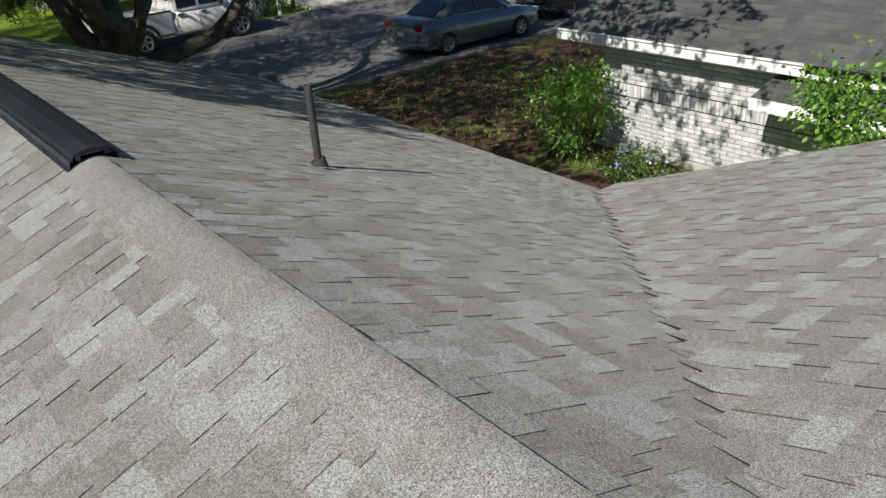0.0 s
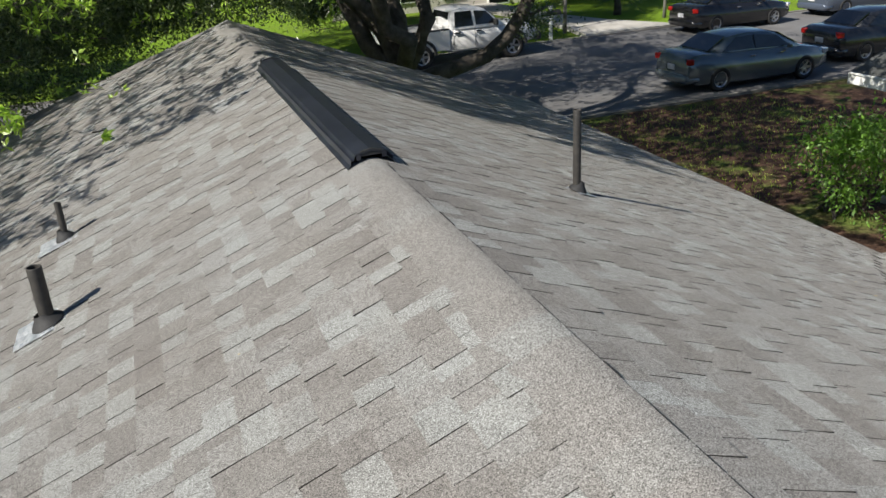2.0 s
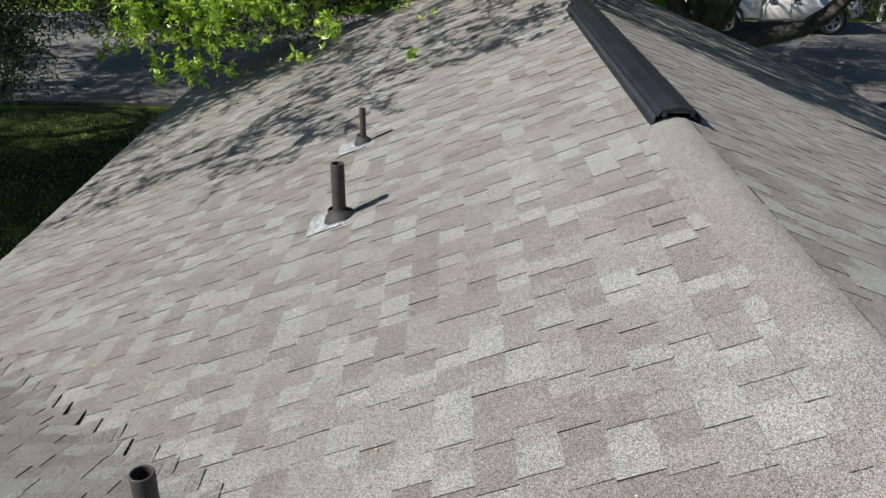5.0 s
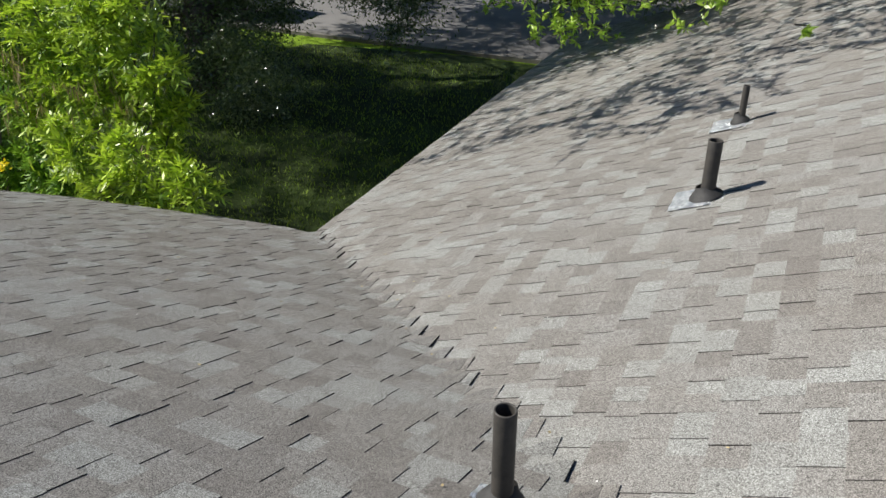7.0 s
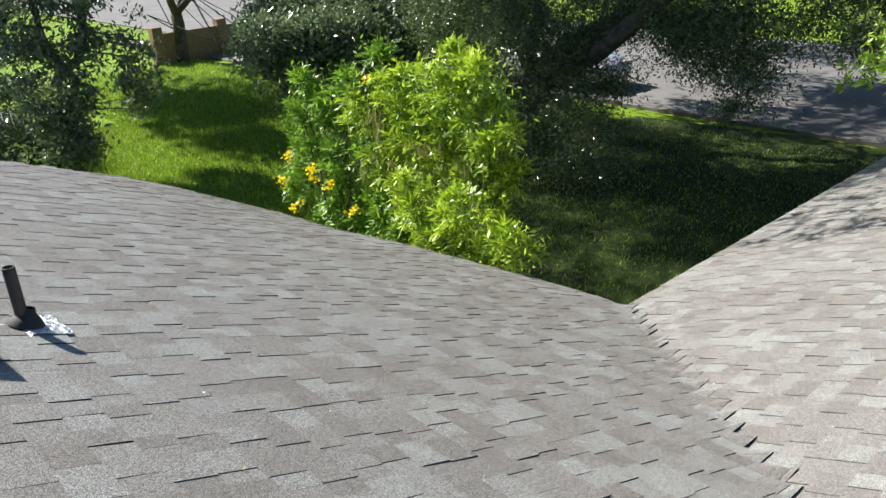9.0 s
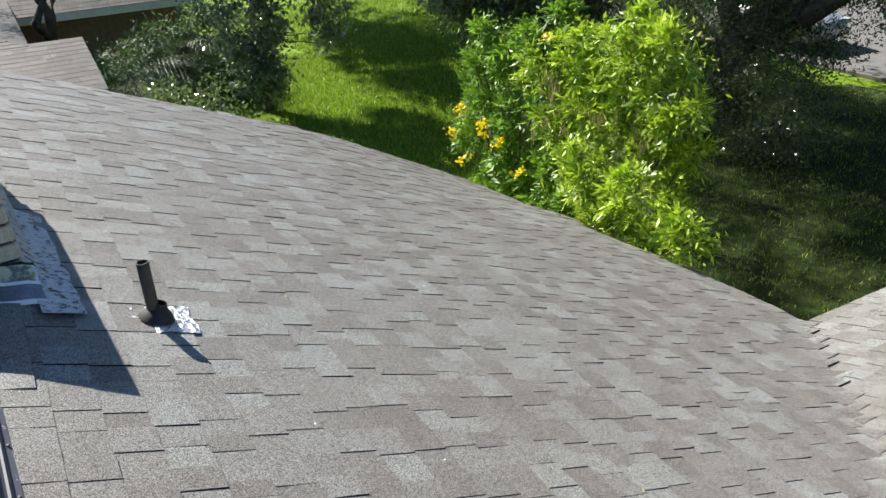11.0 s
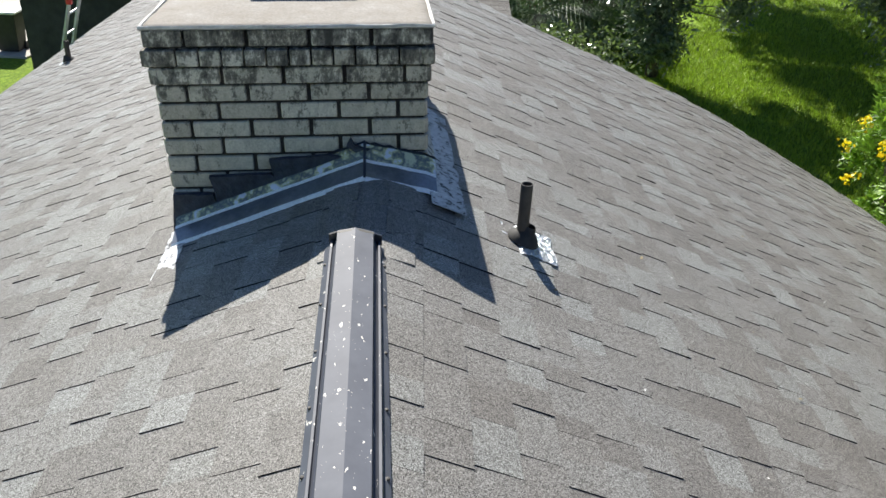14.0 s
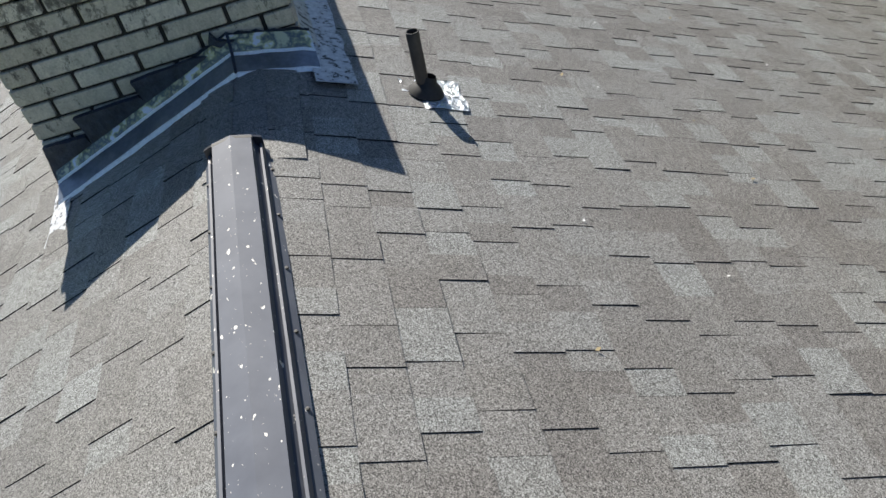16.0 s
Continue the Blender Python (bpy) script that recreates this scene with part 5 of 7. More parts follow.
def tufts(blobs, rng, fronds=6, reach=0.2, leaf=0.085, slim=0.26):
    """Shoots whose feathered leaves arch out from a tip: leaf quads (n, 4, 3) and the tips."""
    quads, tips = [], []
    for x, y, z, rx, ry, rz, count in blobs:
        mid = np.array((x, y, z))
        for _ in range(count):
            v = rng.normal(size=3)
            v /= np.linalg.norm(v)
            tip = mid + v * rng.uniform(0.45, 1.0) ** 0.5 * np.array((rx, ry, rz))
            tips.append(tip)
            axis = v * 0.6 + np.array((0, 0, 0.75)) + rng.normal(size=3) * 0.25
            axis /= np.linalg.norm(axis)
            big = rng.uniform(0.7, 1.25)
            for _ in range(fronds):
                d = axis + rng.normal(size=3) * 0.75
                d /= np.linalg.norm(d)
                side = np.cross(d, rng.normal(size=3) * 0.4 + np.array((0, 0, 1.0)))
                side /= np.linalg.norm(side) + 1e-9
                stem = tip - axis * rng.uniform(0, 0.2)
                for k in range(1, 6):
                    f = k / 5
                    p = stem + d * reach * big * f - np.array((0, 0, 0.45 * reach * big * f * f))
                    for s in ((-1, 1) if k < 5 else (0,)):
                        q = d * (0.75 if s else 1.0) + side * s * 0.75 + rng.normal(size=3) * 0.2 - np.array((0, 0, 0.05 + 0.3 * f))
                        q /= np.linalg.norm(q)
                        across = side if not s else d - q * np.dot(d, q)
                        across /= np.linalg.norm(across) + 1e-9
                        size = leaf * big * rng.uniform(0.8, 1.25)
                        quads.append((p, p + q * size * 0.45 + across * size * slim * 0.5, p + q * size, p + q * size * 0.45 - across * size * slim * 0.5))
    return np.array(quads), tips


def bush(name, base, blobs, seed, label, per, radius, size, material, stems=14, slim=0.3, extra=(), feathered=False):
    rng = np.random.default_rng(seed)
    t = thing(name, base, label, "shrub")
    inv = Matrix.Translation(base).inverted()
    if feathered:
        quads, cores = tufts(blobs, rng, 7, 0.18, 0.11, 0.26)
        inner, _ = clumps([(x, y, z, rx * 0.75, ry * 0.75, rz * 0.75, n) for x, y, z, rx, ry, rz, n in blobs], rng, 12, 0.16, 0.8, 0.1)
        quads = np.concatenate([quads, leaves(inner, 0.09, rng, 0, 0.5, 0.3)])
    else:
        cloud, cores = clumps(blobs, rng, per, radius, 0.8, 0.3)
        quads = leaves(cloud, size, rng, 0, 0.45, slim, clumps.out)
    bm = bmesh.new()
    for i in rng.permutation(len(cores))[:stems]:
        c = Vector(cores[i])
        limb(bm, (base[0] + rng.normal() * 0.2, base[1] + rng.normal() * 0.2, base[2]), c, 0.03, 0.006, rng, 0.1, 6, 5)
    ob = part("stem", bm, M_TRUNK, t)
    ob.matrix_parent_inverse = inv
    ob["kind"] = "stuff"
    put("foliage", quads_mesh("foliage", quads, material), t).matrix_parent_inverse = inv
    for nm, spots, per2, rad2, size2, mat2, drop2, slim2, lab in extra:
        cl, _ = clumps(spots, rng, per2, rad2, 0.8, 0.5)
        ob = put(nm, quads_mesh(nm, leaves(cl, size2, rng, 0, drop2, slim2), mat2), t, lab)
        ob.matrix_parent_inverse = inv
        ob["kind"] = "stuff"
    return t


SUNNY = [(-8.73, -0.54, 0.41, 20), (-9.6, -0.77, 0.36, 15), (-8.08, -0.6, 0.32, 13), (-10.3, -1.16, 0.3, 11), (-8.99, -1.19, 0.49, 26), (-7.92, -1.06, 0.36, 16), (-9.82, -1.7, 0.34, 13), (-8.62, -1.7, 0.52, 28), (-7.85, -1.55, 0.28, 11),
         (-9.55, -2.3, 0.38, 14), (-8.46, -2.33, 0.42, 18), (-7.87, -2.11, 0.3, 11), (-7.7, -2.5, 0.27, 11), (-9.02, -2.78, 0.3, 11), (-8.2, -2.9, 0.3, 10)]
LEFT = [(-12.0, -0.95, 0.19, 7), (-12.02, -1.33, 0.24, 9), (-11.4, -1.29, 0.24, 9), (-10.05, -0.42, 0.17, 7), (-10.7, -0.85, 0.24, 9), (-12.0, -1.85, 0.36, 13), (-11.19, -2.1, 0.35, 14), (-12.3, -2.6, 0.36, 13), (-11.35, -2.67, 0.36, 13), (-10.66, -2.74, 0.3, 12), (-10.6, -1.9, 0.3, 9), (-11.7, -3.15, 0.4, 16), (-10.95, -3.2, 0.42, 18), (-10.2, -3.1, 0.42, 18), (-10.15, -2.5, 0.34, 13), (-9.6, -3.0, 0.38, 15)]
PODS = [(-8.9, 6.1, -1.5, 0.7, 0.3, 0.4, 16), (-9.9, 6.1, -1.6, 0.35, 0.2, 0.4, 10), (-7.95, 6.0, -1.7, 0.25, 0.2, 0.4, 7), (-9.6, 6.0, -1.15, 0.3, 0.2, 0.2, 5)]
BLOOMS = [(-12.35, 6.1, -2.55, 0.13), (-11.98, 6.1, -2.11, 0.1), (-11.05, 6.1, -2.32, 0.13), (-11.91, 6.1, -2.84, 0.12), (-11.41, 6.1, -2.16, 0.08), (-10.4, 6.1, -2.6, 0.06), (-11.35, 6.1, -2.29, 0.08), (-10.0, 6.2, -0.75, 0.05)]
bush("yellow_bells_bush", (-8.8, 6.5, GROUND), [(x, 6.35, z, r * 1.05, r * 0.9, r, round(n * 1.15)) for x, z, r, n in SUNNY if z > -2.2] + [(-1.6 + (x + 1.6) * 0.865, 5.5, 1.28 + (z - 1.28) * 0.865, r * 0.9, r * 0.5, r * 0.9, round(n * 0.9)) for x, z, r, n in SUNNY if z < -2.2], 21,
     "tall bright yellow-green shrub with hanging dry pods", 95, 0.19, 0.125, M_ESPERANZA, 12, 0.24,
     [("hanging_pod", PODS, 8, 0.07, 0.22, M_POD, 6.0, 0.06, "hanging dry brown pods")], True)
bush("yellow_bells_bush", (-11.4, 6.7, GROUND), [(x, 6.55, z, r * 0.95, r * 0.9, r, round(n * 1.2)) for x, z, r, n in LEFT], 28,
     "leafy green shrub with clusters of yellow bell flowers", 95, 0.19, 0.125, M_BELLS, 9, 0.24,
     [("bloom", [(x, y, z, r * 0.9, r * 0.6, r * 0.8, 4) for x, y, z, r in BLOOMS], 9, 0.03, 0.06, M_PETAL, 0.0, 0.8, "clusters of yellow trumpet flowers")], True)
bush("shrub", (9.2, 9.6, GROUND), [(9.2, 9.6, -2.9, 0.65, 0.75, 0.75, 60), (9.3, 9.3, -2.5, 0.45, 0.5, 0.45, 30)], 22, "round bright green shrub by the neighbour's brick wall", 50, 0.15, 0.09, M_SHRUB, 12, 0.4)
bush("flowering_ground_cover", (9.3, 8.0, GROUND), [(9.3, 8.0, -3.6, 0.55, 0.8, 0.2, 34)], 23, "low plants with pale blue flowers at the wall's foot", 40, 0.12, 0.07, M_SHRUB, 6, 0.4,
     [("bloom", [(9.2, 8.0, -3.45, 0.5, 0.7, 0.12, 16)], 7, 0.04, 0.05, M_BLUEPETAL, 0.0, 0.8, "pale blue flowers")])
bush("vine_shrub", (7.3, 3.9, GROUND), [(7.2, 3.75, -1.3, 0.35, 0.38, 0.36, 34), (7.3, 3.1, -0.95, 0.3, 0.36, 0.4, 24), (7.4, 2.9, -0.3, 0.25, 0.3, 0.3, 8), (7.4, 3.5, -2.4, 0.4, 0.5, 1.0, 40)], 24, "broad-leaved light green shrub beside the gable", 60, 0.14, 0.072, M_SHRUB, 12, 0.55)
bush("hedge", (-16.5, 3.2, GROUND), [(-16.6, 3.0, -2.9, 1.4, 1.2, 0.8, 80), (-14.0, 4.2, -3.5, 1.6, 0.6, 0.25, 50)], 25, "dark low hedge and creeping ivy beyond the eave", 46, 0.18, 0.1, M_OAK, 10, 0.45)
bush("undergrowth", (-21.6, 3.6, GROUND), [(-21.6, 2.7, -3.0, 1.0, 0.7, 0.6, 46), (-21.8, 3.8, -2.8, 1.0, 0.8, 0.8, 56), (-20.8, 4.9, -3.3, 0.8, 0.7, 0.45, 34), (-22.2, 5.0, -2.6, 0.8, 0.7, 0.9, 40)], 29, "dense dark green undergrowth between the palms", 46, 0.2, 0.15, M_PALM, 10, 0.3)
bush("ivy", (-13.2, 3.6, GROUND), [(-12.4, 4.1, -3.0, 0.7, 0.4, 0.5, 24), (-11.6, 3.3, -2.6, 0.5, 0.4, 0.6, 20), (-13.6, 3.4, -3.1, 0.8, 0.5, 0.4, 24)], 30, "small-leaved ivy climbing beyond the eave", 44, 0.15, 0.08, M_SHRUB, 8, 0.6)
bush("red_flower_plant", (-6.0, 6.4, GROUND), [(-6.0, 6.4, -3.3, 0.5, 0.4, 0.4, 22)], 26, "small dark plant with red flowers at the house corner", 36, 0.12, 0.08, M_OAK, 6, 0.4,
     [("bloom", [(-6.1, 6.2, -2.95, 0.35, 0.3, 0.08, 5)], 12, 0.03, 0.05, M_REDPETAL, 0.0, 0.8, "red flowers")])


def palm(base, height, seed, label, spread=1.5, fronds=22):
    rng = np.random.default_rng(seed)
    t = thing("palm", base, label, "palm")
    bm = bmesh.new()
    tube([(0, 0, -0.1), (0.03, 0, height * 0.5), (0, 0.02, height)], [0.2, 0.17, 0.14], 10, bm)
    part("trunk", bm, M_TRUNK, t, "shaggy brown trunk", True)
    for i in range(fronds):
        a = 2 * math.pi * i / fronds * 2.4 + rng.uniform(-0.2, 0.2)
        rise = rng.uniform(0.1, 0.9)
        length = spread * rng.uniform(0.8, 1.15)
        quads = []
        prev = Vector((0, 0, height))
        n = 16
        for k in range(1, n + 1):
            f = k / n
            p = Vector((math.cos(a) * length * f, math.sin(a) * length * f, height + length * (rise * f - 0.75 * f * f)))
            side = (p - prev).cross(Vector((0, 0, 1))).normalized()
            along = (p - prev).normalized()
            w = 0.5 * length * (1 - abs(2 * f - 0.9)) * 0.55 + 0.06
            for s in (-1, 1):
                tip = p + side * s * w + along * w * 0.7 - Vector((0, 0, w * 0.45))
                quads.append([prev, prev.lerp(tip, 0.5) + along * 0.014, tip, prev.lerp(tip, 0.5) - along * 0.014])
            prev = p
        put("frond", quads_mesh("frond", np.array([[tuple(v) for v in q] for q in quads]), M_PALM), t)
    return t


palm((-20.5, 2.9, GROUND), 1.0, 31, "dark green low palm behind the rear roof", 1.9, 26)
palm((-21.8, 4.2, GROUND), 1.2, 32, "dark green low palm at the lawn's edge", 1.7, 22)
palm((19.4, 33.4, GROUND), 0.7, 33, "small bright palm on the lawn across the street", 1.5, 20)


def grass(stretches, seed):
    """Blades of grass on the stretches of lawn in view: (x0, x1, y0, y1, count)."""
    rng = np.random.default_rng(seed)
    quads = []
    for x0, x1, y0, y1, count in stretches:
        p = np.stack([rng.uniform(x0, x1, count), rng.uniform(y0, y1, count), np.full(count, GROUND - 0.02)], 1)
        lean = rng.normal(size=(count, 3)) * 0.04
        lean[:, 2] = rng.uniform(0.05, 0.12, count)
        side = rng.normal(size=(count, 3)) * np.array((1, 1, 0))
        side = side / np.linalg.norm(side, axis=1, keepdims=True) * rng.uniform(0.006, 0.014, (count, 1))
        quads.append(np.stack([p - side, p + side, p + lean + side * 0.3, p + lean - side * 0.3], 1))
    ob = put("grass", quads_mesh("grass", np.concatenate(quads), M_GRASSBLADE))
    return tagged(ob, "uneven blades of grass on the lawn", "grass", kind="stuff")


grass([(-24, -13, 5.5, 13.5, 90000), (-13.5, -5.6, 6.8, 16.5, 22000), (-32, -24, 8.0, 14.5, 25000), (6.2, 14, 10.5, 17.0, 9000)], 61)


# ---- vehicles ----
def car_paint(name, base, rough=0.25, metal=0.3):
    n = Nodes(name)
    col = n.mix(base, tuple(c * 0.85 for c in base), n.noise(3.0))
    n.bsdf.inputs["Coat Weight"].default_value = 0.7
    n.bsdf.inputs["Coat Roughness"].default_value = 0.06
    return n.finish(col, rough, metal, 0.5)


M_CARGLASS = surface("tinted_glass", (0.008, 0.009, 0.01), (0.014, 0.015, 0.017), 0.06, 2.0, 20.0, 0.0, 0.0, 0.9)
M_RIM = surface("alloy_rim", (0.42, 0.42, 0.43), (0.55, 0.55, 0.56), 0.3, 9.0, 60.0, 0.05, 0.8)
M_REDLAMP = surface("red_lamp", (0.32, 0.012, 0.01), (0.45, 0.02, 0.015), 0.15, 6.0, 60.0, 0.05)
M_CLEARLAMP = surface("clear_lamp", (0.5, 0.5, 0.5), (0.65, 0.65, 0.65), 0.12, 6.0, 60.0, 0.05, 0.2)
M_CHROME = surface("chrome", (0.6, 0.6, 0.62), (0.7, 0.7, 0.72), 0.12, 9.0, 60.0, 0.02, 0.95)
M_PLATE = surface("plate_bars", (0.5, 0.5, 0.52), (0.6, 0.6, 0.62), 0.5)


def loft(rows, bm=None):
    """Skin closed cross-sections of equal count."""
    bm = bm or bmesh.new()
    rings = [[bm.verts.new(p) for p in row] for row in rows]
    n = len(rings[0])
    for a, b in zip(rings, rings[1:]):
        for i in range(n):
            j = (i + 1) % n
            bm.faces.new((a[i], a[j], b[j], b[i]))
    bm.faces.new(rings[0][::-1])
    bm.faces.new(rings[-1])
    bmesh.ops.recalc_face_normals(bm, faces=bm.faces[:])
    return bm


def wheel(parent, x, y, r, width, spokes=6):
    s = 1 if y > 0 else -1
    m = Matrix.Translation((x, y, r)) @ Matrix.Rotation(radians(-90 * s), 4, "X")
    tyre = lathe([(r * 0.62, -width / 2), (r * 0.9, -width / 2), (r, -width * 0.36), (r, width * 0.36), (r * 0.93, width / 2), (r * 0.66, width / 2), (r * 0.62, width * 0.3)], 30, None, m)
    ob = part("wheel", tyre, M_TYRE, parent, "", True)
    bm = lathe([(0.0, width * 0.28), (r * 0.2, width * 0.34), (r * 0.22, width * 0.2)], 16, None, m)
    lathe([(r * 0.56, width * 0.36), (r * 0.64, width * 0.44), (r * 0.66, width * 0.3), (r * 0.6, 0.0)], 30, bm, m)
    for k in range(spokes):
        box((r * 0.62, r * 0.2, width * 0.14), (0, 0, 0), 0, bm, m @ Matrix.Rotation(2 * math.pi * k / spokes, 4, "Z") @ Matrix.Translation((r * 0.36, 0, width * 0.24)))
    part("rim", bm, M_RIM, ob, "silver alloy rim")
    dark = lathe([(0.0, width * 0.05), (r * 0.6, width * 0.05)], 20, None, m)
    part("brake", dark, M_DARKPLASTIC, ob)


def section(x, half, z0, z1, tuck=0.06, shoulder=0.55):
    """A rounded car cross-section at x."""
    zm = z0 + (z1 - z0) * shoulder
    r = [(half - 0.1, z0), (half - 0.02, z0 + 0.08), (half, zm), (half - tuck, z1 - 0.03), (half - tuck - 0.1, z1), (0.0, z1 + 0.015)]
    return [(x, y, z) for y, z in r] + [(x, -y, z) for y, z in r[::-1][1:]]


def sedan(at, turn, paint, label, length=4.8, lamps=True):
    t = thing("car", at, label, "car", "cars parked along the street", turn=turn)
    k = length / 4.8
    rows = [(-2.38, 0.72, 0.42, 0.80), (-2.32, 0.80, 0.30, 0.98), (-2.05, 0.86, 0.2, 1.03), (-1.6, 0.89, 0.18, 1.03), (-0.6, 0.9, 0.17, 0.99), (0.7, 0.9, 0.17, 0.96), (1.3, 0.88, 0.18, 0.92), (1.9, 0.84, 0.2, 0.83), (2.25, 0.74, 0.26, 0.72), (2.4, 0.6, 0.34, 0.6)]
    part("body", loft([[(x * k, y, z) for x, y, z in section(a, b, c, d)] for a, b, c, d in rows]), paint, t, "", True)
    roof = [(-1.72, 0.62, 1.0, 1.03), (-1.1, 0.6, 1.0, 1.36), (-0.5, 0.6, 1.0, 1.44), (0.2, 0.6, 0.98, 1.42), (0.62, 0.6, 0.96, 1.3), (1.3, 0.66, 0.9, 0.95)]

    def ring(a, half, z0, z1):
        low = half + 0.16 if z1 > 1.1 else half + 0.12
        r = [(low, z0 - 0.06), (low, z0), (half + 0.02, z1 - 0.04), (half - 0.08, z1), (0, z1 + 0.02)]
        return [(a * k, y, z) for y, z in r] + [(a * k, -y, z) for y, z in r[::-1][1:]]
    part("cabin", loft([ring(*r) for r in roof]), paint, t, "", True)

    def pane(name, pts, lab=""):
        v = [Vector(p) for p in pts]
        nrm = (v[1] - v[0]).cross(v[2] - v[0]).normalized() * 0.008
        verts = [p + nrm for p in v] + [p - nrm for p in v]
        n = len(v)
        put(name, mesh_of(name, verts, [tuple(range(n)), tuple(range(2 * n - 1, n - 1, -1))] + [(i, (i + 1) % n, n + (i + 1) % n, n + i) for i in range(n)], M_CARGLASS), t, lab or "dark tinted glass")
    for s in (-1, 1):
        pane("side_window", [(-1.3 * k, s * 0.755, 1.04), (-0.32 * k, s * 0.77, 1.02), (-0.34 * k, s * 0.655, 1.37), (-0.86 * k, s * 0.655, 1.35)])
        pane("side_window", [(-0.26 * k, s * 0.77, 1.02), (0.9 * k, s * 0.77, 0.97), (0.45 * k, s * 0.66, 1.29), (-0.28 * k, s * 0.655, 1.37)])
        for a in (-1.42, 1.4):
            wheel(t, a * k, s * 0.8, 0.325, 0.21)
        if lamps:
            part("tail_lamp", box((0.2, 0.3, 0.16), (-2.28 * k, s * 0.66, 0.86), 0.03, None, Matrix.Rotation(s * 0.5, 4, "Z"), 2), M_REDLAMP, t, "red tail lamp")
        part("headlamp", box((0.3, 0.26, 0.12), (2.2 * k, s * 0.6, 0.68), 0.03, None, Matrix.Rotation(-s * 0.5, 4, "Z"), 2), M_CLEARLAMP, t, "clear headlamp")
        part("mirror", box((0.1, 0.16, 0.12), (0.75 * k, s * 0.92, 1.0), 0.03), paint, t)
        for a in (-0.42, 0.55):
            part("door_handle", box((0.18, 0.03, 0.03), (a * k, s * 0.9, 0.86), 0.008), M_CHROME, t)
    pane("rear_window", [(-1.70 * k, -0.6, 1.07), (-1.70 * k, 0.6, 1.07), (-1.12 * k, 0.54, 1.385), (-1.12 * k, -0.54, 1.385)], "dark blue-tinted rear glass")
    pane("windscreen", [(1.22 * k, -0.66, 1.0), (1.22 * k, 0.66, 1.0), (0.6 * k, 0.56, 1.335), (0.6 * k, -0.56, 1.335)])
    part("number_plate", box((0.02, 0.32, 0.15), (-2.4 * k, 0, 0.66), 0.005), M_PLATE, t, "plain plate")
    part("bumper", loft([[(x, y, z) for x, y, z in section(a * k, b, 0.26, 0.5)] for a, b in ((-2.42, 0.66), (-2.38, 0.78), (-2.1, 0.88))]), paint, t, "", True)
    return t


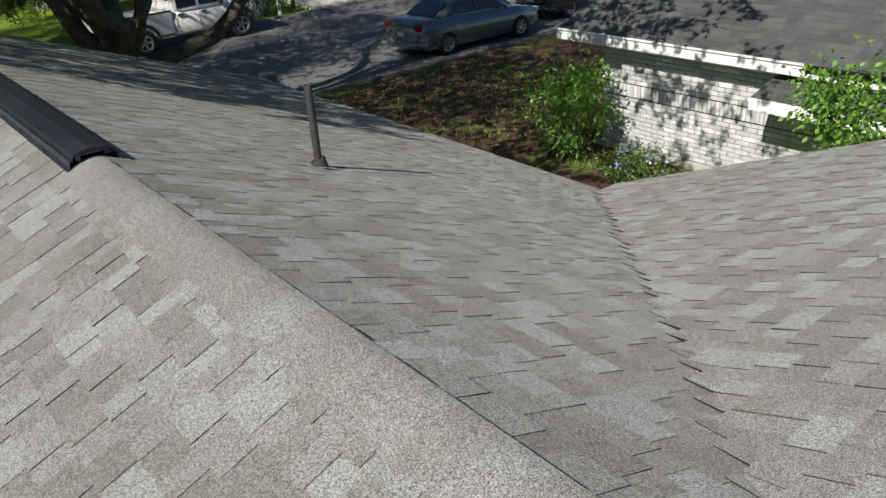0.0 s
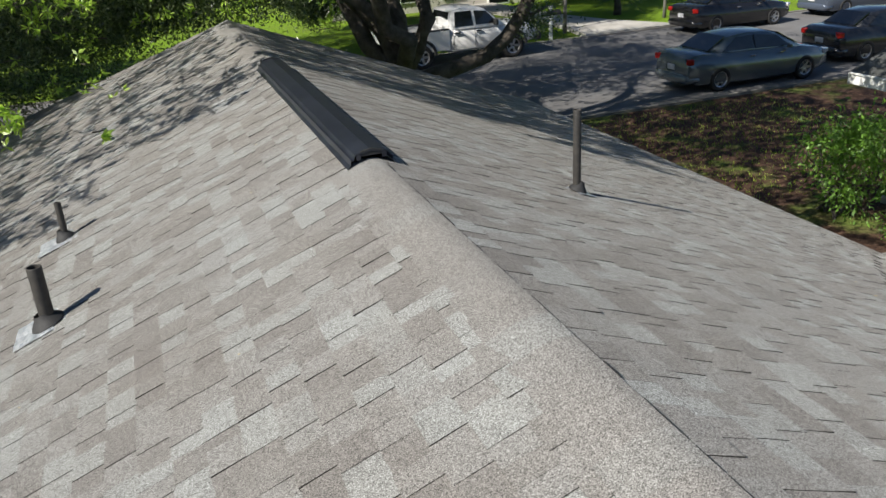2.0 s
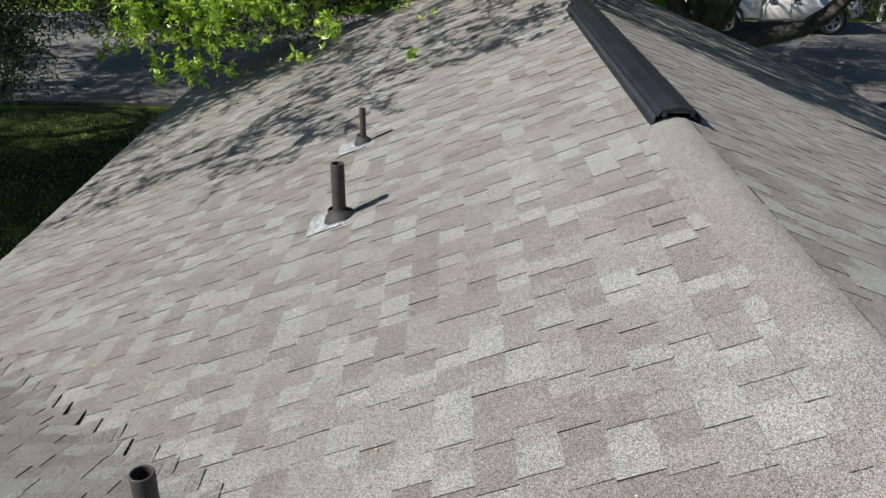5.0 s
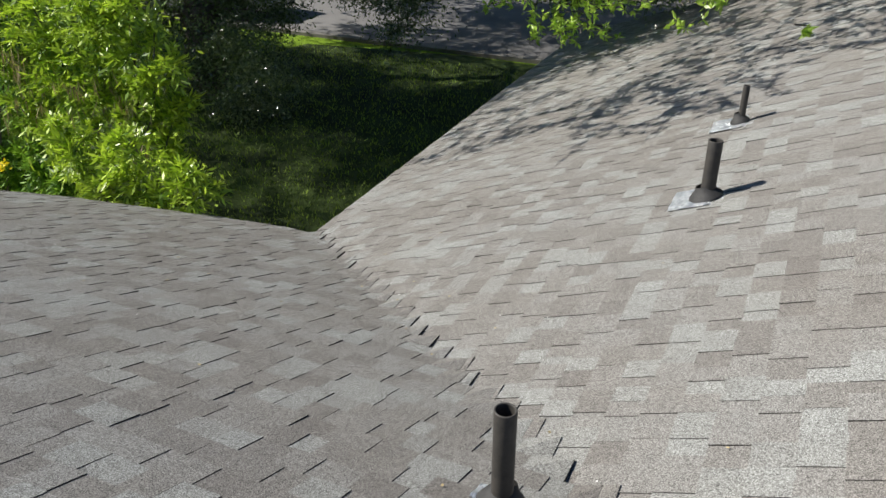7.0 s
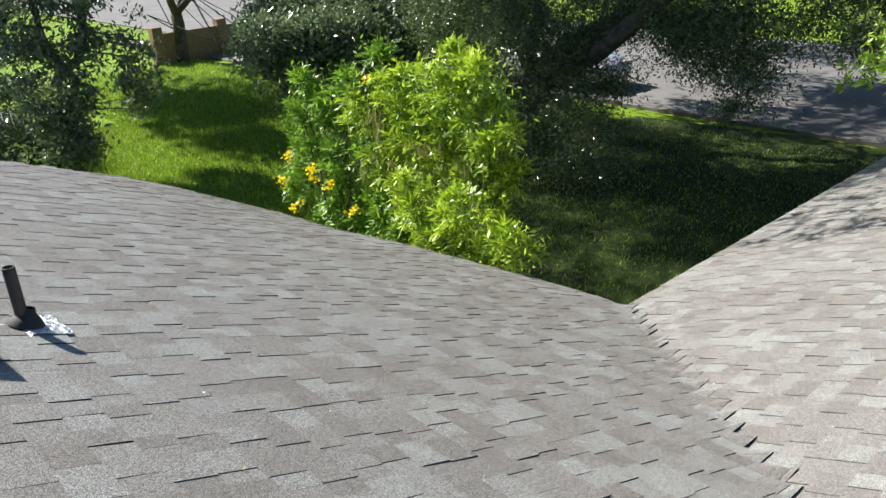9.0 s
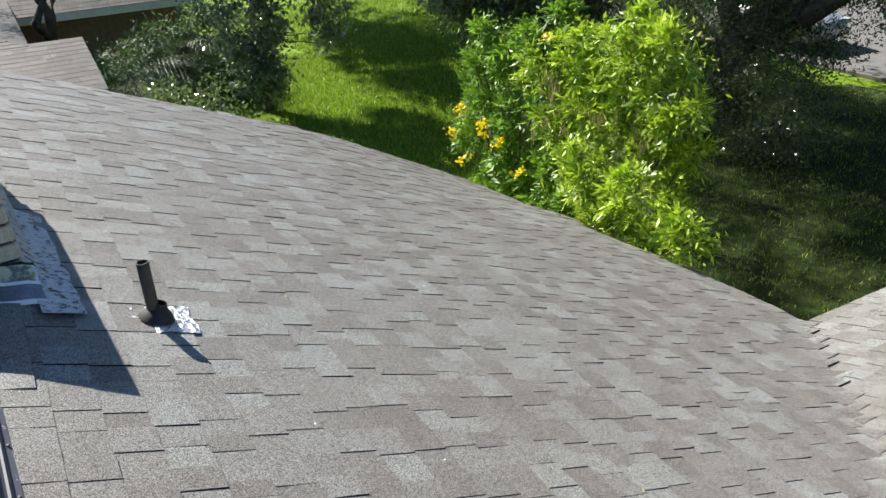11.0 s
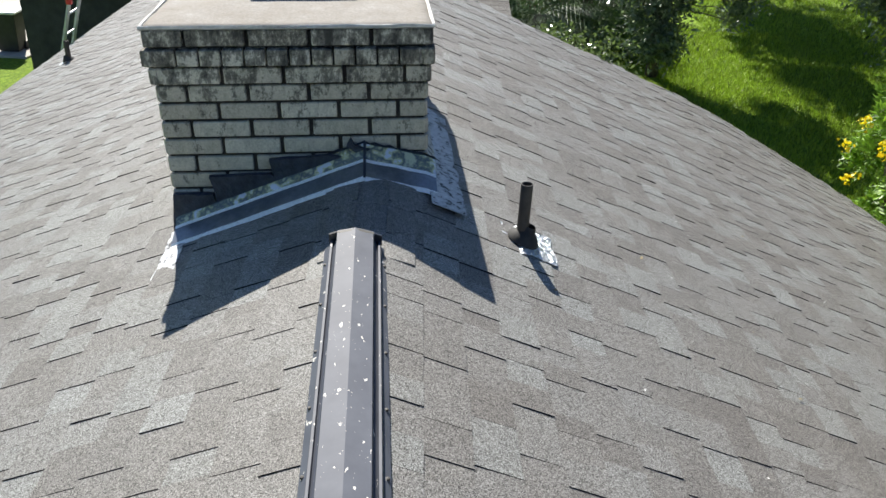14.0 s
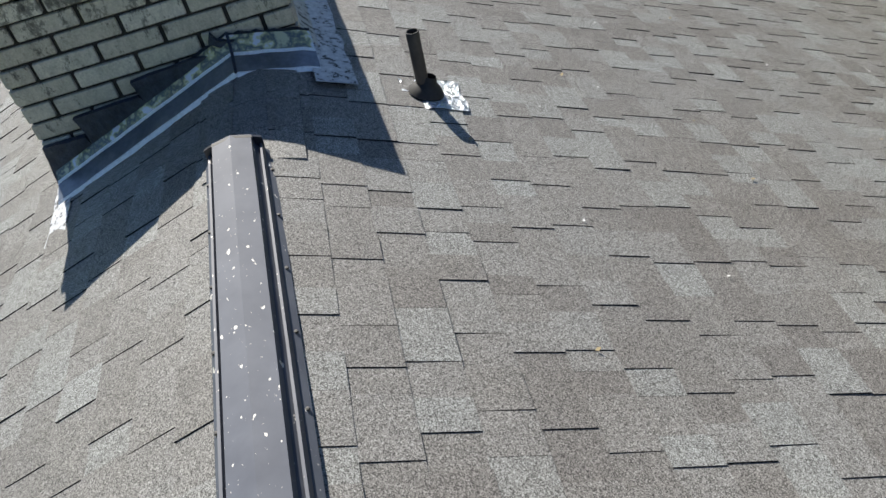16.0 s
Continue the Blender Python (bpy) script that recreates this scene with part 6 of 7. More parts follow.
def pickup(at, turn, paint, label, scale=1.0):
    t = thing("pickup_truck", at, label, "pickup truck", turn=turn)
    t.scale = (scale, scale, scale)
    rows = [(-2.6, 0.82, 0.52, 1.08), (-2.5, 0.86, 0.48, 1.1), (-1.0, 0.88, 0.42, 1.1), (-0.62, 0.88, 0.4, 1.12), (1.1, 0.88, 0.4, 1.1), (1.4, 0.88, 0.42, 1.1), (2.2, 0.86, 0.45, 1.04), (2.5, 0.8, 0.5, 0.96), (2.62, 0.66, 0.55, 0.82)]
    front_rows = [r for r in rows if r[0] >= -0.62]
    part("cab_body", loft([section(a, b, c, d, 0.04) for a, b, c, d in front_rows]), paint, t, "", True)
    bed = bmesh.new()
    for y in (-0.85, 0.85):
        box((1.98, 0.08, 0.62), (-1.61, y, 0.8), 0.02, bm=bed)
    box((1.98, 1.7, 0.1), (-1.61, 0, 0.6), 0, bed)
    part("bed", bed, paint, t)
    part("bed_liner", box((1.9, 1.58, 0.05), (-1.6, 0, 0.7)), M_DARKPLASTIC, t, "black bed liner")
    for y in (-0.84, 0.84):
        part("bed_rail", box((1.98, 0.1, 0.05), (-1.61, y, 1.13), 0.015), M_DARKPLASTIC, t, "black bed rail")
    part("tailgate", box((0.07, 1.66, 0.6), (-2.6, 0, 0.82), 0.02), paint, t)
    part("bumper", box((0.18, 1.72, 0.2), (-2.72, 0, 0.55), 0.04), M_CHROME, t, "chrome rear bumper")
    part("bumper", box((0.2, 1.66, 0.28), (2.62, 0, 0.58), 0.06), M_DARKPLASTIC, t, "dark front bumper")

    def ring(a, half, z1, low):
        r = [(low, 1.02), (low, 1.1), (half + 0.02, z1 - 0.05), (half - 0.06, z1), (0, z1 + 0.02)]
        return [(a, y, z) for y, z in r] + [(a, -y, z) for y, z in r[::-1][1:]]
    part("cab", loft([ring(-0.62, 0.68, 1.12, 0.84), (ring(-0.46, 0.68, 1.66, 0.84)), ring(-0.1, 0.68, 1.71, 0.85), ring(0.5, 0.68, 1.68, 0.85), ring(0.72, 0.68, 1.6, 0.85), ring(1.3, 0.74, 1.12, 0.85)]), paint, t, "", True)

    def pane(name, pts):
        v = [Vector(p) for p in pts]
        nrm = (v[1] - v[0]).cross(v[2] - v[0]).normalized() * 0.01
        verts = [p + nrm for p in v] + [p - nrm for p in v]
        n = len(v)
        put(name, mesh_of(name, verts, [tuple(range(n)), tuple(range(2 * n - 1, n - 1, -1))] + [(i, (i + 1) % n, n + (i + 1) % n, n + i) for i in range(n)], M_CARGLASS), t, "dark glass")
    for s in (-1, 1):
        pane("side_window", [(-0.42, s * 0.835, 1.16), (0.22, s * 0.835, 1.16), (0.2, s * 0.715, 1.6), (-0.36, s * 0.715, 1.6)])
        pane("side_window", [(0.32, s * 0.835, 1.16), (1.1, s * 0.825, 1.15), (0.72, s * 0.73, 1.54), (0.3, s * 0.715, 1.59)])
        for a in (-1.6, 1.6):
            wheel(t, a, s * 0.8, 0.37, 0.25, 5)
            flare = bmesh.new()
            pts = [(a + 0.47 * math.cos(q), s * 0.9, 0.4 + 0.47 * math.sin(q)) for q in np.linspace(0.0, math.pi, 13)]
            tube(pts, [0.05] * 13, 6, flare)
            part("wheel_arch", flare, M_DARKPLASTIC, t, "black arch flare")
            part("arch_well", lathe([(0.0, 0.0), (0.42, 0.0)], 20, None, Matrix.Translation((a, s * 0.875, 0.42)) @ Matrix.Rotation(radians(90), 4, "X")), M_DARKPLASTIC, t)
        for a in (-0.25, 0.5):
            part("door_handle", box((0.2, 0.03, 0.05), (a - 0.1, s * 0.885, 0.98), 0.01), M_DARKPLASTIC, t, "black door handle")
        part("tail_lamp", box((0.1, 0.1, 0.4), (-2.58, s * 0.84, 0.88), 0.02), M_REDLAMP, t, "red tail lamp")
        part("headlamp", box((0.16, 0.3, 0.2), (2.52, s * 0.66, 0.84), 0.04), M_CLEARLAMP, t, "clear headlamp")
        part("mirror", box((0.12, 0.2, 0.2), (0.95, s * 0.98, 1.2), 0.03), M_DARKPLASTIC, t)
        part("door_seam", box((0.012, 0.006, 0.62), (0.26, s * 0.879, 0.82)), M_DARKPLASTIC, t)
        part("door_seam", box((0.012, 0.006, 0.62), (-0.5, s * 0.879, 0.82)), M_DARKPLASTIC, t)
    pane("rear_window", [(-0.57, -0.6, 1.2), (-0.57, 0.6, 1.2), (-0.49, 0.56, 1.6), (-0.49, -0.56, 1.6)])
    pane("windscreen", [(1.24, -0.7, 1.15), (1.24, 0.7, 1.15), (0.76, 0.62, 1.57), (0.76, -0.62, 1.57)])
    return t


ROAD = GROUND + 0.047
pickup((9.1, 27.1, ROAD), 4, car_paint("white_paintwork", (0.78, 0.78, 0.77), 0.3, 0.0), "white crew-cab pickup parked across the street", 1.08)
sedan((14.6, 18.8, ROAD), 0, car_paint("grey_green_paintwork", (0.16, 0.19, 0.21), 0.25, 0.5), "grey sedan with red tail lamps parked at the near kerb")
sedan((20.6, 27.0, ROAD), 3, car_paint("black_paintwork", (0.02, 0.02, 0.022)), "black sedan parked at the far kerb")
sedan((20.4, 19.6, ROAD), 0, car_paint("dark_paintwork", (0.03, 0.032, 0.036)), "dark sedan parked ahead of the grey one")
sedan((27.0, 27.2, ROAD), 3, car_paint("blue_grey_paintwork", (0.09, 0.11, 0.15)), "blue-grey car parked farther along the street")
sedan((-17.5, 18.7, ROAD), 0, car_paint("silver_paintwork", (0.5, 0.51, 0.53)), "silver car half hidden by the oak")


# ---- mailbox, light-coloured posts across the street ----
def mailbox(at):
    t = thing("mailbox", at, "white post mailbox at the far kerb", "mailbox")
    part("post", box((0.11, 0.11, 1.25), (0, 0, 0.62), 0.01), M_WHITE, t)
    part("finial", box((0.14, 0.14, 0.08), (0, 0, 1.28), 0.03), M_WHITE, t)
    part("box", loft([[(x, 0.09 * math.cos(a), 1.0 + 0.16 * max(0, math.sin(a)) if math.sin(a) > 0 else 0.95) for a in np.linspace(0, 2 * math.pi, 12, endpoint=False)] for x in (-0.1, 0.42)]), M_DARKPLASTIC, t, "grey metal box")


mailbox((13.7, 28.9, GROUND))
for x, y, h in ((15.0, 30.2, 2.2), (20.3, 31.0, 2.0)):
    t = thing("young_tree", (x, y, GROUND), "slim pale trunk of a young tree", "tree")
    bm = bmesh.new()
    tube([(0, 0, -0.1), (0.03, 0.02, h * 0.6), (0.1, 0.0, h + 1.5)], [0.09, 0.07, 0.04], 8, bm)
    part("trunk", bm, M_KERB, t, "pale grey bark", True)
    rng = np.random.default_rng(int(x))
    cl, _ = clumps([(0.1, 0, h + 1.5, 1.0, 1.0, 0.8, 26)], rng, 50, 0.22)
    put("crown", quads_mesh("crown", leaves(cl, 0.1, rng), M_OAK), t)


# ---- other houses ----
def tiled_slope(name, parent, origin, along, down, length, run, material, expose=0.15, seed=1, label=""):
    """A plain shingled slope: origin at the ridge, length along it, run down the slope."""
    rng = random.Random(seed)
    o, a, d = Vector(origin), Vector(along).normalized(), Vector(down).normalized()
    up = a.cross(d)
    if up.z < 0:
        up = -up
    verts, faces = [], []

    def quadbox(u0, u1, v0, v1, h0, h1):
        base = len(verts)
        for u, v, h in ((u0, v1, h1), (u1, v1, h1), (u1, v0, h0), (u0, v0, h0), (u0, v1, -0.01), (u1, v1, -0.01), (u1, v0, -0.01), (u0, v0, -0.01)):
            verts.append(o + a * u + d * v + up * h)
        faces.extend(tuple(base + i for i in f) for f in CELL_FACES)
    quadbox(0, length, 0, run, -0.002, -0.002)
    v = 0.0
    while v < run - 0.03:
        u = -rng.uniform(0, 0.3)
        while u < length:
            w = rng.uniform(0.18, 0.4)
            if min(u + w, length) - max(u, 0) > 0.02:
                quadbox(max(u, 0), min(u + w, length), v, min(v + expose, run), 0.002, 0.004 + rng.uniform(0, 0.003))
            u += w
        v += expose
    me = mesh_of(name, verts, faces, material)
    return put(name, me, parent, label)


def painted_brick():
    n = Nodes("painted_brick")
    rnd = n.add("ShaderNodeObjectInfo").outputs["Random"]
    col = n.ramp(rnd, [(0.0, (0.44, 0.445, 0.445)), (0.6, (0.52, 0.525, 0.525)), (1.0, (0.66, 0.665, 0.66))])
    col = n.mix(col, n.ramp(n.noise(8.0, 4.0), [(0.3, 0.78), (0.7, 1.1)]), 0.8, "MULTIPLY")
    n.bump(n.noise(50.0, 4.0), 0.4, 0.006)
    return n.finish(col, 0.8, 0.0, 0.3)


M_PAINTBRICK = painted_brick()
M_PALEMORTAR = surface("pale_mortar", (0.42, 0.42, 0.41), (0.52, 0.52, 0.51), 0.9)
NX = 10.16
neighbour = thing("neighbour_house", (NX + 4, 4.0, GROUND), "grey painted brick house with a dark shingle roof", "house")
inv = neighbour.matrix_world.inverted()


def np_part(name, bm, material, label=""):
    ob = part(name, bm, material, neighbour, label)
    ob.matrix_parent_inverse = inv
    return ob


nwall = np_part("wall", box((7.9, 13.6, 2.5), (NX + 4.0, 2.8, GROUND + 0.85)), M_PALEMORTAR, "pale mortar behind painted brick")
np_part("foundation", box((0.1, 13.7, 0.22), (NX + 0.0, 2.8, GROUND + 0.05), 0.01), M_CONCRETE)
EZ = -1.6
slope_dir = Vector((-1, 0, -0.42))
run = 5.2
s1 = tiled_slope("roof", neighbour, (NX - 0.45 + 5.2 * 0.922, 10.3, EZ + 5.2 * 0.387), (0, -1, 0), slope_dir, 14.0, run, M_SLATE, 0.15, 4, "dark grey shingle roof")
s1.matrix_parent_inverse = inv
s2 = tiled_slope("roof", neighbour, (NX - 0.45 + 5.2 * 0.922, 10.3, EZ + 5.2 * 0.387), (0, -1, 0), Vector((1, 0, -0.42)), 14.0, run, M_SLATE, 0.15, 5, "dark grey shingle roof")
s2.matrix_parent_inverse = inv
np_part("fascia", box((0.03, 4.7, 0.17), (NX - 0.44, 7.9, EZ - 0.1), 0.004), M_WHITE, "white painted fascia")
np_part("drip_edge", box((0.05, 4.7, 0.025), (NX - 0.46, 7.9, EZ - 0.005)), M_WHITE)
np_part("soffit", box((0.45, 14, 0.02), (NX - 0.2, 3.2, EZ - 0.19)), M_WHITE)
np_part("barge_board", prism([(NX - 0.45, EZ - 0.2), (NX - 0.45, EZ - 0.02), (NX + 4.35, EZ + 1.98), (NX + 4.35, EZ + 1.8)], 1, 10.27, 10.31), M_WHITE, "white barge board")
for row in (9, 12):
    np_part("joint", box((0.03, 5.1, 0.014), (NX + 0.012, 7.1, EZ - 0.2 - 0.0795 * row)), M_CUT, "dark joint line beside the upright bricks")
# lower lean-to roof with its own fascia
s3 = tiled_slope("porch_roof", neighbour, (NX + 0.2, 6.1, EZ - 0.16), (0, -1, 0), Vector((-1, 0, -0.3)), 5.0, 1.1, M_SLATE, 0.15, 6, "low grey shingle porch roof")
s3.matrix_parent_inverse = inv
np_part("porch_fascia", box((0.03, 5.0, 0.18), (NX - 0.86, 3.6, EZ - 0.56), 0.004), M_WHITE, "white porch fascia")


def neighbour_bricks():
    rng = random.Random(9)
    bh = 0.0795
    top = EZ - 0.2
    rows = int((top - GROUND - 0.15) / bh)
    count = 0
    soldier = (9, 10, 11)
    for r in range(rows):
        z = top - bh * (r + 0.5)
        if r in soldier:
            if r == 10:
                y = 9.6
                while y > 4.6 and count < 330:
                    m = (0.07, 0.225, 0.05, "ps")
                    if m not in BRICKS:
                        bm = box((0.05, 0.07, 0.225), (0, 0, 0), 0.005)
                        me = bpy.data.meshes.new("brick")
                        bm.to_mesh(me)
                        bm.free()
                        me.materials.append(M_PAINTBRICK)
                        BRICKS[m] = me
                    ob = new("brick", BRICKS[m])
                    ob.parent, ob.matrix_parent_inverse = nwall, (neighbour.matrix_world @ inv).inverted()
                    ob.matrix_basis = Matrix.Translation((NX + 0.045 - 0.02 + rng.uniform(-0.004, 0.004), y - 0.04, z))
                    y -= 0.0795
            continue
        y = 9.6 - (0.127 if r % 2 else 0.0)
        while y > 4.7:
            ob = new("brick", brick_mesh(0.243, bh - 0.01, 0.05, M_PAINTBRICK, ("pb",)))
            ob.parent, ob.matrix_parent_inverse = nwall, (neighbour.matrix_world @ inv).inverted()
            ob.matrix_basis = Matrix.Translation((NX + 0.045 - 0.02 + rng.uniform(-0.004, 0.004), y - 0.127, z))
            y -= 0.254


def simple_house(at, size, eave, label, wall_material, roof_material, axis=0, pitch=0.42, seed=1, openings=(), over=0.45, trim=None):
    """A gabled house: size (along x, along y), eave height; axis 0: ridge along x. openings: (face, offset, sill, width, height, kind)."""
    t = thing("house", at, label, "house", "houses nearby")
    sx, sy = size
    part("wall", box((sx, sy, eave + 0.3), (0, 0, eave / 2 - 0.15), 0), wall_material, t)
    half, long_ = (sy / 2, sx) if axis == 0 else (sx / 2, sy)
    run = (half + over) * math.hypot(1, pitch)
    top = eave + half * pitch + 0.05
    for s in (-1, 1):
        if axis == 0:
            tiled_slope("roof", t, (-sx / 2 - over, 0, top), (1, 0, 0), (0, s, -pitch), long_ + 2 * over, run, roof_material, 0.2, seed + s)
            part("fascia", box((long_ + 2 * over, 0.03, 0.18), (0, s * (half + over), top - (half + over) * pitch - 0.1)), trim or M_WHITE, t)
        else:
            tiled_slope("roof", t, (0, -sy / 2 - over, top), (0, 1, 0), (s, 0, -pitch), long_ + 2 * over, run, roof_material, 0.2, seed + s)
            part("fascia", box((0.03, long_ + 2 * over, 0.18), (s * (half + over), 0, top - (half + over) * pitch - 0.1)), trim or M_WHITE, t)
    for s in (-1, 1):
        tri = [(-half, eave - 0.02), (half, eave - 0.02), (0, top - 0.05)]
        part("gable", prism(tri, axis, s * long_ / 2 - 0.05, s * long_ / 2 + 0.05), wall_material, t)
    for face, offset, sill, w, h, kind in openings:
        y = -sy / 2 if face == "s" else sy / 2
        sg = -1 if face == "s" else 1
        win = part("window" if kind == "window" else "door", box((w + 0.16, 0.08, h + 0.16), (offset, y + sg * 0.03, sill + h / 2), 0.01), M_WHITE, t, "white frame")
        part("pane", box((w, 0.04, h), (offset, y + sg * 0.06, sill + h / 2)), M_CARGLASS, win, "dark glass")
        if kind == "window":
            part("mullion", box((0.04, 0.05, h), (offset, y + sg * 0.075, sill + h / 2)), M_WHITE, win)
    return t


M_STUCCO = surface("cream_stucco", (0.5, 0.47, 0.42), (0.62, 0.59, 0.53), 0.9, 2.0, 50.0, 0.3)
M_TANBRICK = surface("tan_brick", (0.2, 0.13, 0.085), (0.3, 0.2, 0.13), 0.9, 9.0, 50.0, 0.5)
M_SHEDWOOD = surface("brown_shed_boards", (0.09, 0.075, 0.06), (0.17, 0.145, 0.12), 0.9, 5.0, 50.0, 0.5)
M_DARKBOARD = surface("dark_grey_boards", (0.03, 0.031, 0.034), (0.06, 0.06, 0.063), 0.85, 4.0, 50.0, 0.4)
M_GLINT = surface("glinting_black_roofing", (0.01, 0.01, 0.011), (0.03, 0.03, 0.029), 0.55, 7.0, 34.0, 1.0, 0.0, 0.3, 0.03)
simple_house((19.0, 46.0, GROUND), (22, 9), 2.7, "cream house across the street behind trees", M_STUCCO, M_PALE, 0, 0.4, 41,
             [("s", -7.5, 0.6, 1.6, 1.5, "window"), ("s", -4.6, 0.6, 1.0, 1.5, "window"), ("s", -2.0, 0.1, 1.1, 2.1, "door"), ("s", 1.2, 0.5, 1.8, 1.6, "window"), ("s", 5.6, 0.5, 1.5, 1.6, "window"), ("s", 8.4, 0.3, 1.0, 1.8, "window")])
simple_house((-28.6, -1.4, GROUND), (7, 13), 2.0, "tan brick house behind the rear trees", M_TANBRICK, M_PALE, 1, 0.45, 44)
simple_house((-19.0, 0.2, GROUND), (4.2, 2.7), 1.75, "low outbuilding with weathered pale shingles", M_TANBRICK, M_PALE, 1, 0.2, 47, (), 0.3, M_SHEDWOOD)


def hip_house(at, hx, hy, eave, pitch, label, seed):
    """A low house under a hipped roof of shingle courses."""
    rng = random.Random(seed)
    t = thing("house", at, label, "house", "houses nearby")
    part("wall", box((2 * hx - 0.9, 2 * hy - 0.9, eave + 0.3), (0, 0, eave / 2 - 0.15)), M_TANBRICK, t)
    deep = min(hx, hy)
    for nx, ny, out, half in ((1, 0, hx, hy), (-1, 0, hx, hy), (0, 1, hy, hx), (0, -1, hy, hx)):
        verts, faces = [], []
        d = 0.0
        while d < deep - 0.02:
            e = min(d + 0.16, deep)
            u, end = -(half - d), half - d
            while u < end - 0.02:
                w = min(u + rng.uniform(0.2, 0.45), end)
                up = rng.uniform(0.006, 0.012)
                base = len(verts)
                lim = half - e
                for uu, dd, h in ((u, d, up), (w, d, up), (min(max(w, -lim), lim), e, 0.003), (min(max(u, -lim), lim), e, 0.003), (u, d, -0.02), (w, d, -0.02)):
                    verts.append((nx * (out - dd) - ny * uu, ny * (out - dd) + nx * uu, eave + dd * pitch + h))
                faces += [(base, base + 1, base + 2, base + 3), (base + 4, base + 5, base + 1, base)]
                u = w
            d = e
        put("roof", mesh_of("roof", verts, faces, M_REARROOF), t, "taupe shingle slope, its shade put into a darker colour")
        part("fascia", box((0.04 if nx else 2 * half - 0.06, 0.04 if ny else 2 * half - 0.06, 0.16), (nx * (out - 0.02), ny * (out - 0.02), eave - 0.11)), M_SHEDWOOD, t)
    return t


# Taupe shingle darkened in colour for the shade on this roof.
M_REARROOF = shingle_surface("shaded_rear_shingle", "island", [(0.0, (0.1, 0.098, 0.095)), (0.6, (0.125, 0.122, 0.116)), (1.0, (0.16, 0.157, 0.15))], 0.15)
hip_house((-23.0, -2.05, GROUND), 4.1, 2.95, 2.2, 0.22, "neighbouring house with a hipped taupe shingle roof", 48)
simple_house((-18.5, -5.85, GROUND), (3.0, 2.3), 2.05, "dark garden shed with a glinting black roof", M_DARKBOARD, M_GLINT, 1, 0.25, 50, (), 0.15, M_DARKBOARD)


def wheeled_bin(at):
    t = thing("wheeled_bin", at, "black wheeled rubbish bin with a pale lid", "bin")
    bm = bmesh.new()
    rings = [[bm.verts.new((sx * w, sy * d, z)) for sx, sy in ((-1, -1), (1, -1), (1, 1), (-1, 1))] for w, d, z in ((0.19, 0.2, 0.06), (0.25, 0.26, 0.8), (0.27, 0.28, 0.81), (0.27, 0.28, 0.85))]
    for a, b in zip(rings, rings[1:]):
        for i in range(4):
            bm.faces.new((a[i], a[(i + 1) % 4], b[(i + 1) % 4], b[i]))
    bm.faces.new(rings[0][::-1])
    bm.faces.new(rings[-1])
    bmesh.ops.bevel(bm, geom=bm.edges[:], offset=0.012, segments=2, affect="EDGES")
    part("body", bm, M_DARKPLASTIC, t)
    part("lid", box((0.56, 0.6, 0.045), (0, 0, 0.875), 0.015), M_WHITE, t, "pale lid")
    bm = bmesh.new()
    tube([(-0.3, -0.2, 0.83), (-0.3, 0.2, 0.83)], [0.016, 0.016], 8, bm)
    part("handle", bm, M_DARKPLASTIC, t)
    for sy in (-1, 1):
        bm = bmesh.new()
        tube([(-0.17, sy * 0.2, 0.1), (-0.17, sy * 0.25, 0.1)], [0.1, 0.1], 16, bm)
        part("wheel", bm, M_TYRE, t)


garden_wall = thing("garden_wall", (-32.3, 15.4, GROUND), "low brown brick wall with piers beyond the lawn", "wall")
for x, y, lx, ly, h in ((0.0, 0.0, 0.22, 4.6, 1.15), (0.0, -2.3, 0.4, 0.4, 1.4), (0.0, 0.4, 0.4, 0.4, 1.4), (0.0, 2.4, 0.4, 0.4, 1.4)):
    part("pier" if lx == ly else "panel", box((lx, ly, h + 0.2), (x, y, h / 2 - 0.1), 0.02), M_TANBRICK, garden_wall)
wheeled_bin((-19.4, -8.47, GROUND))


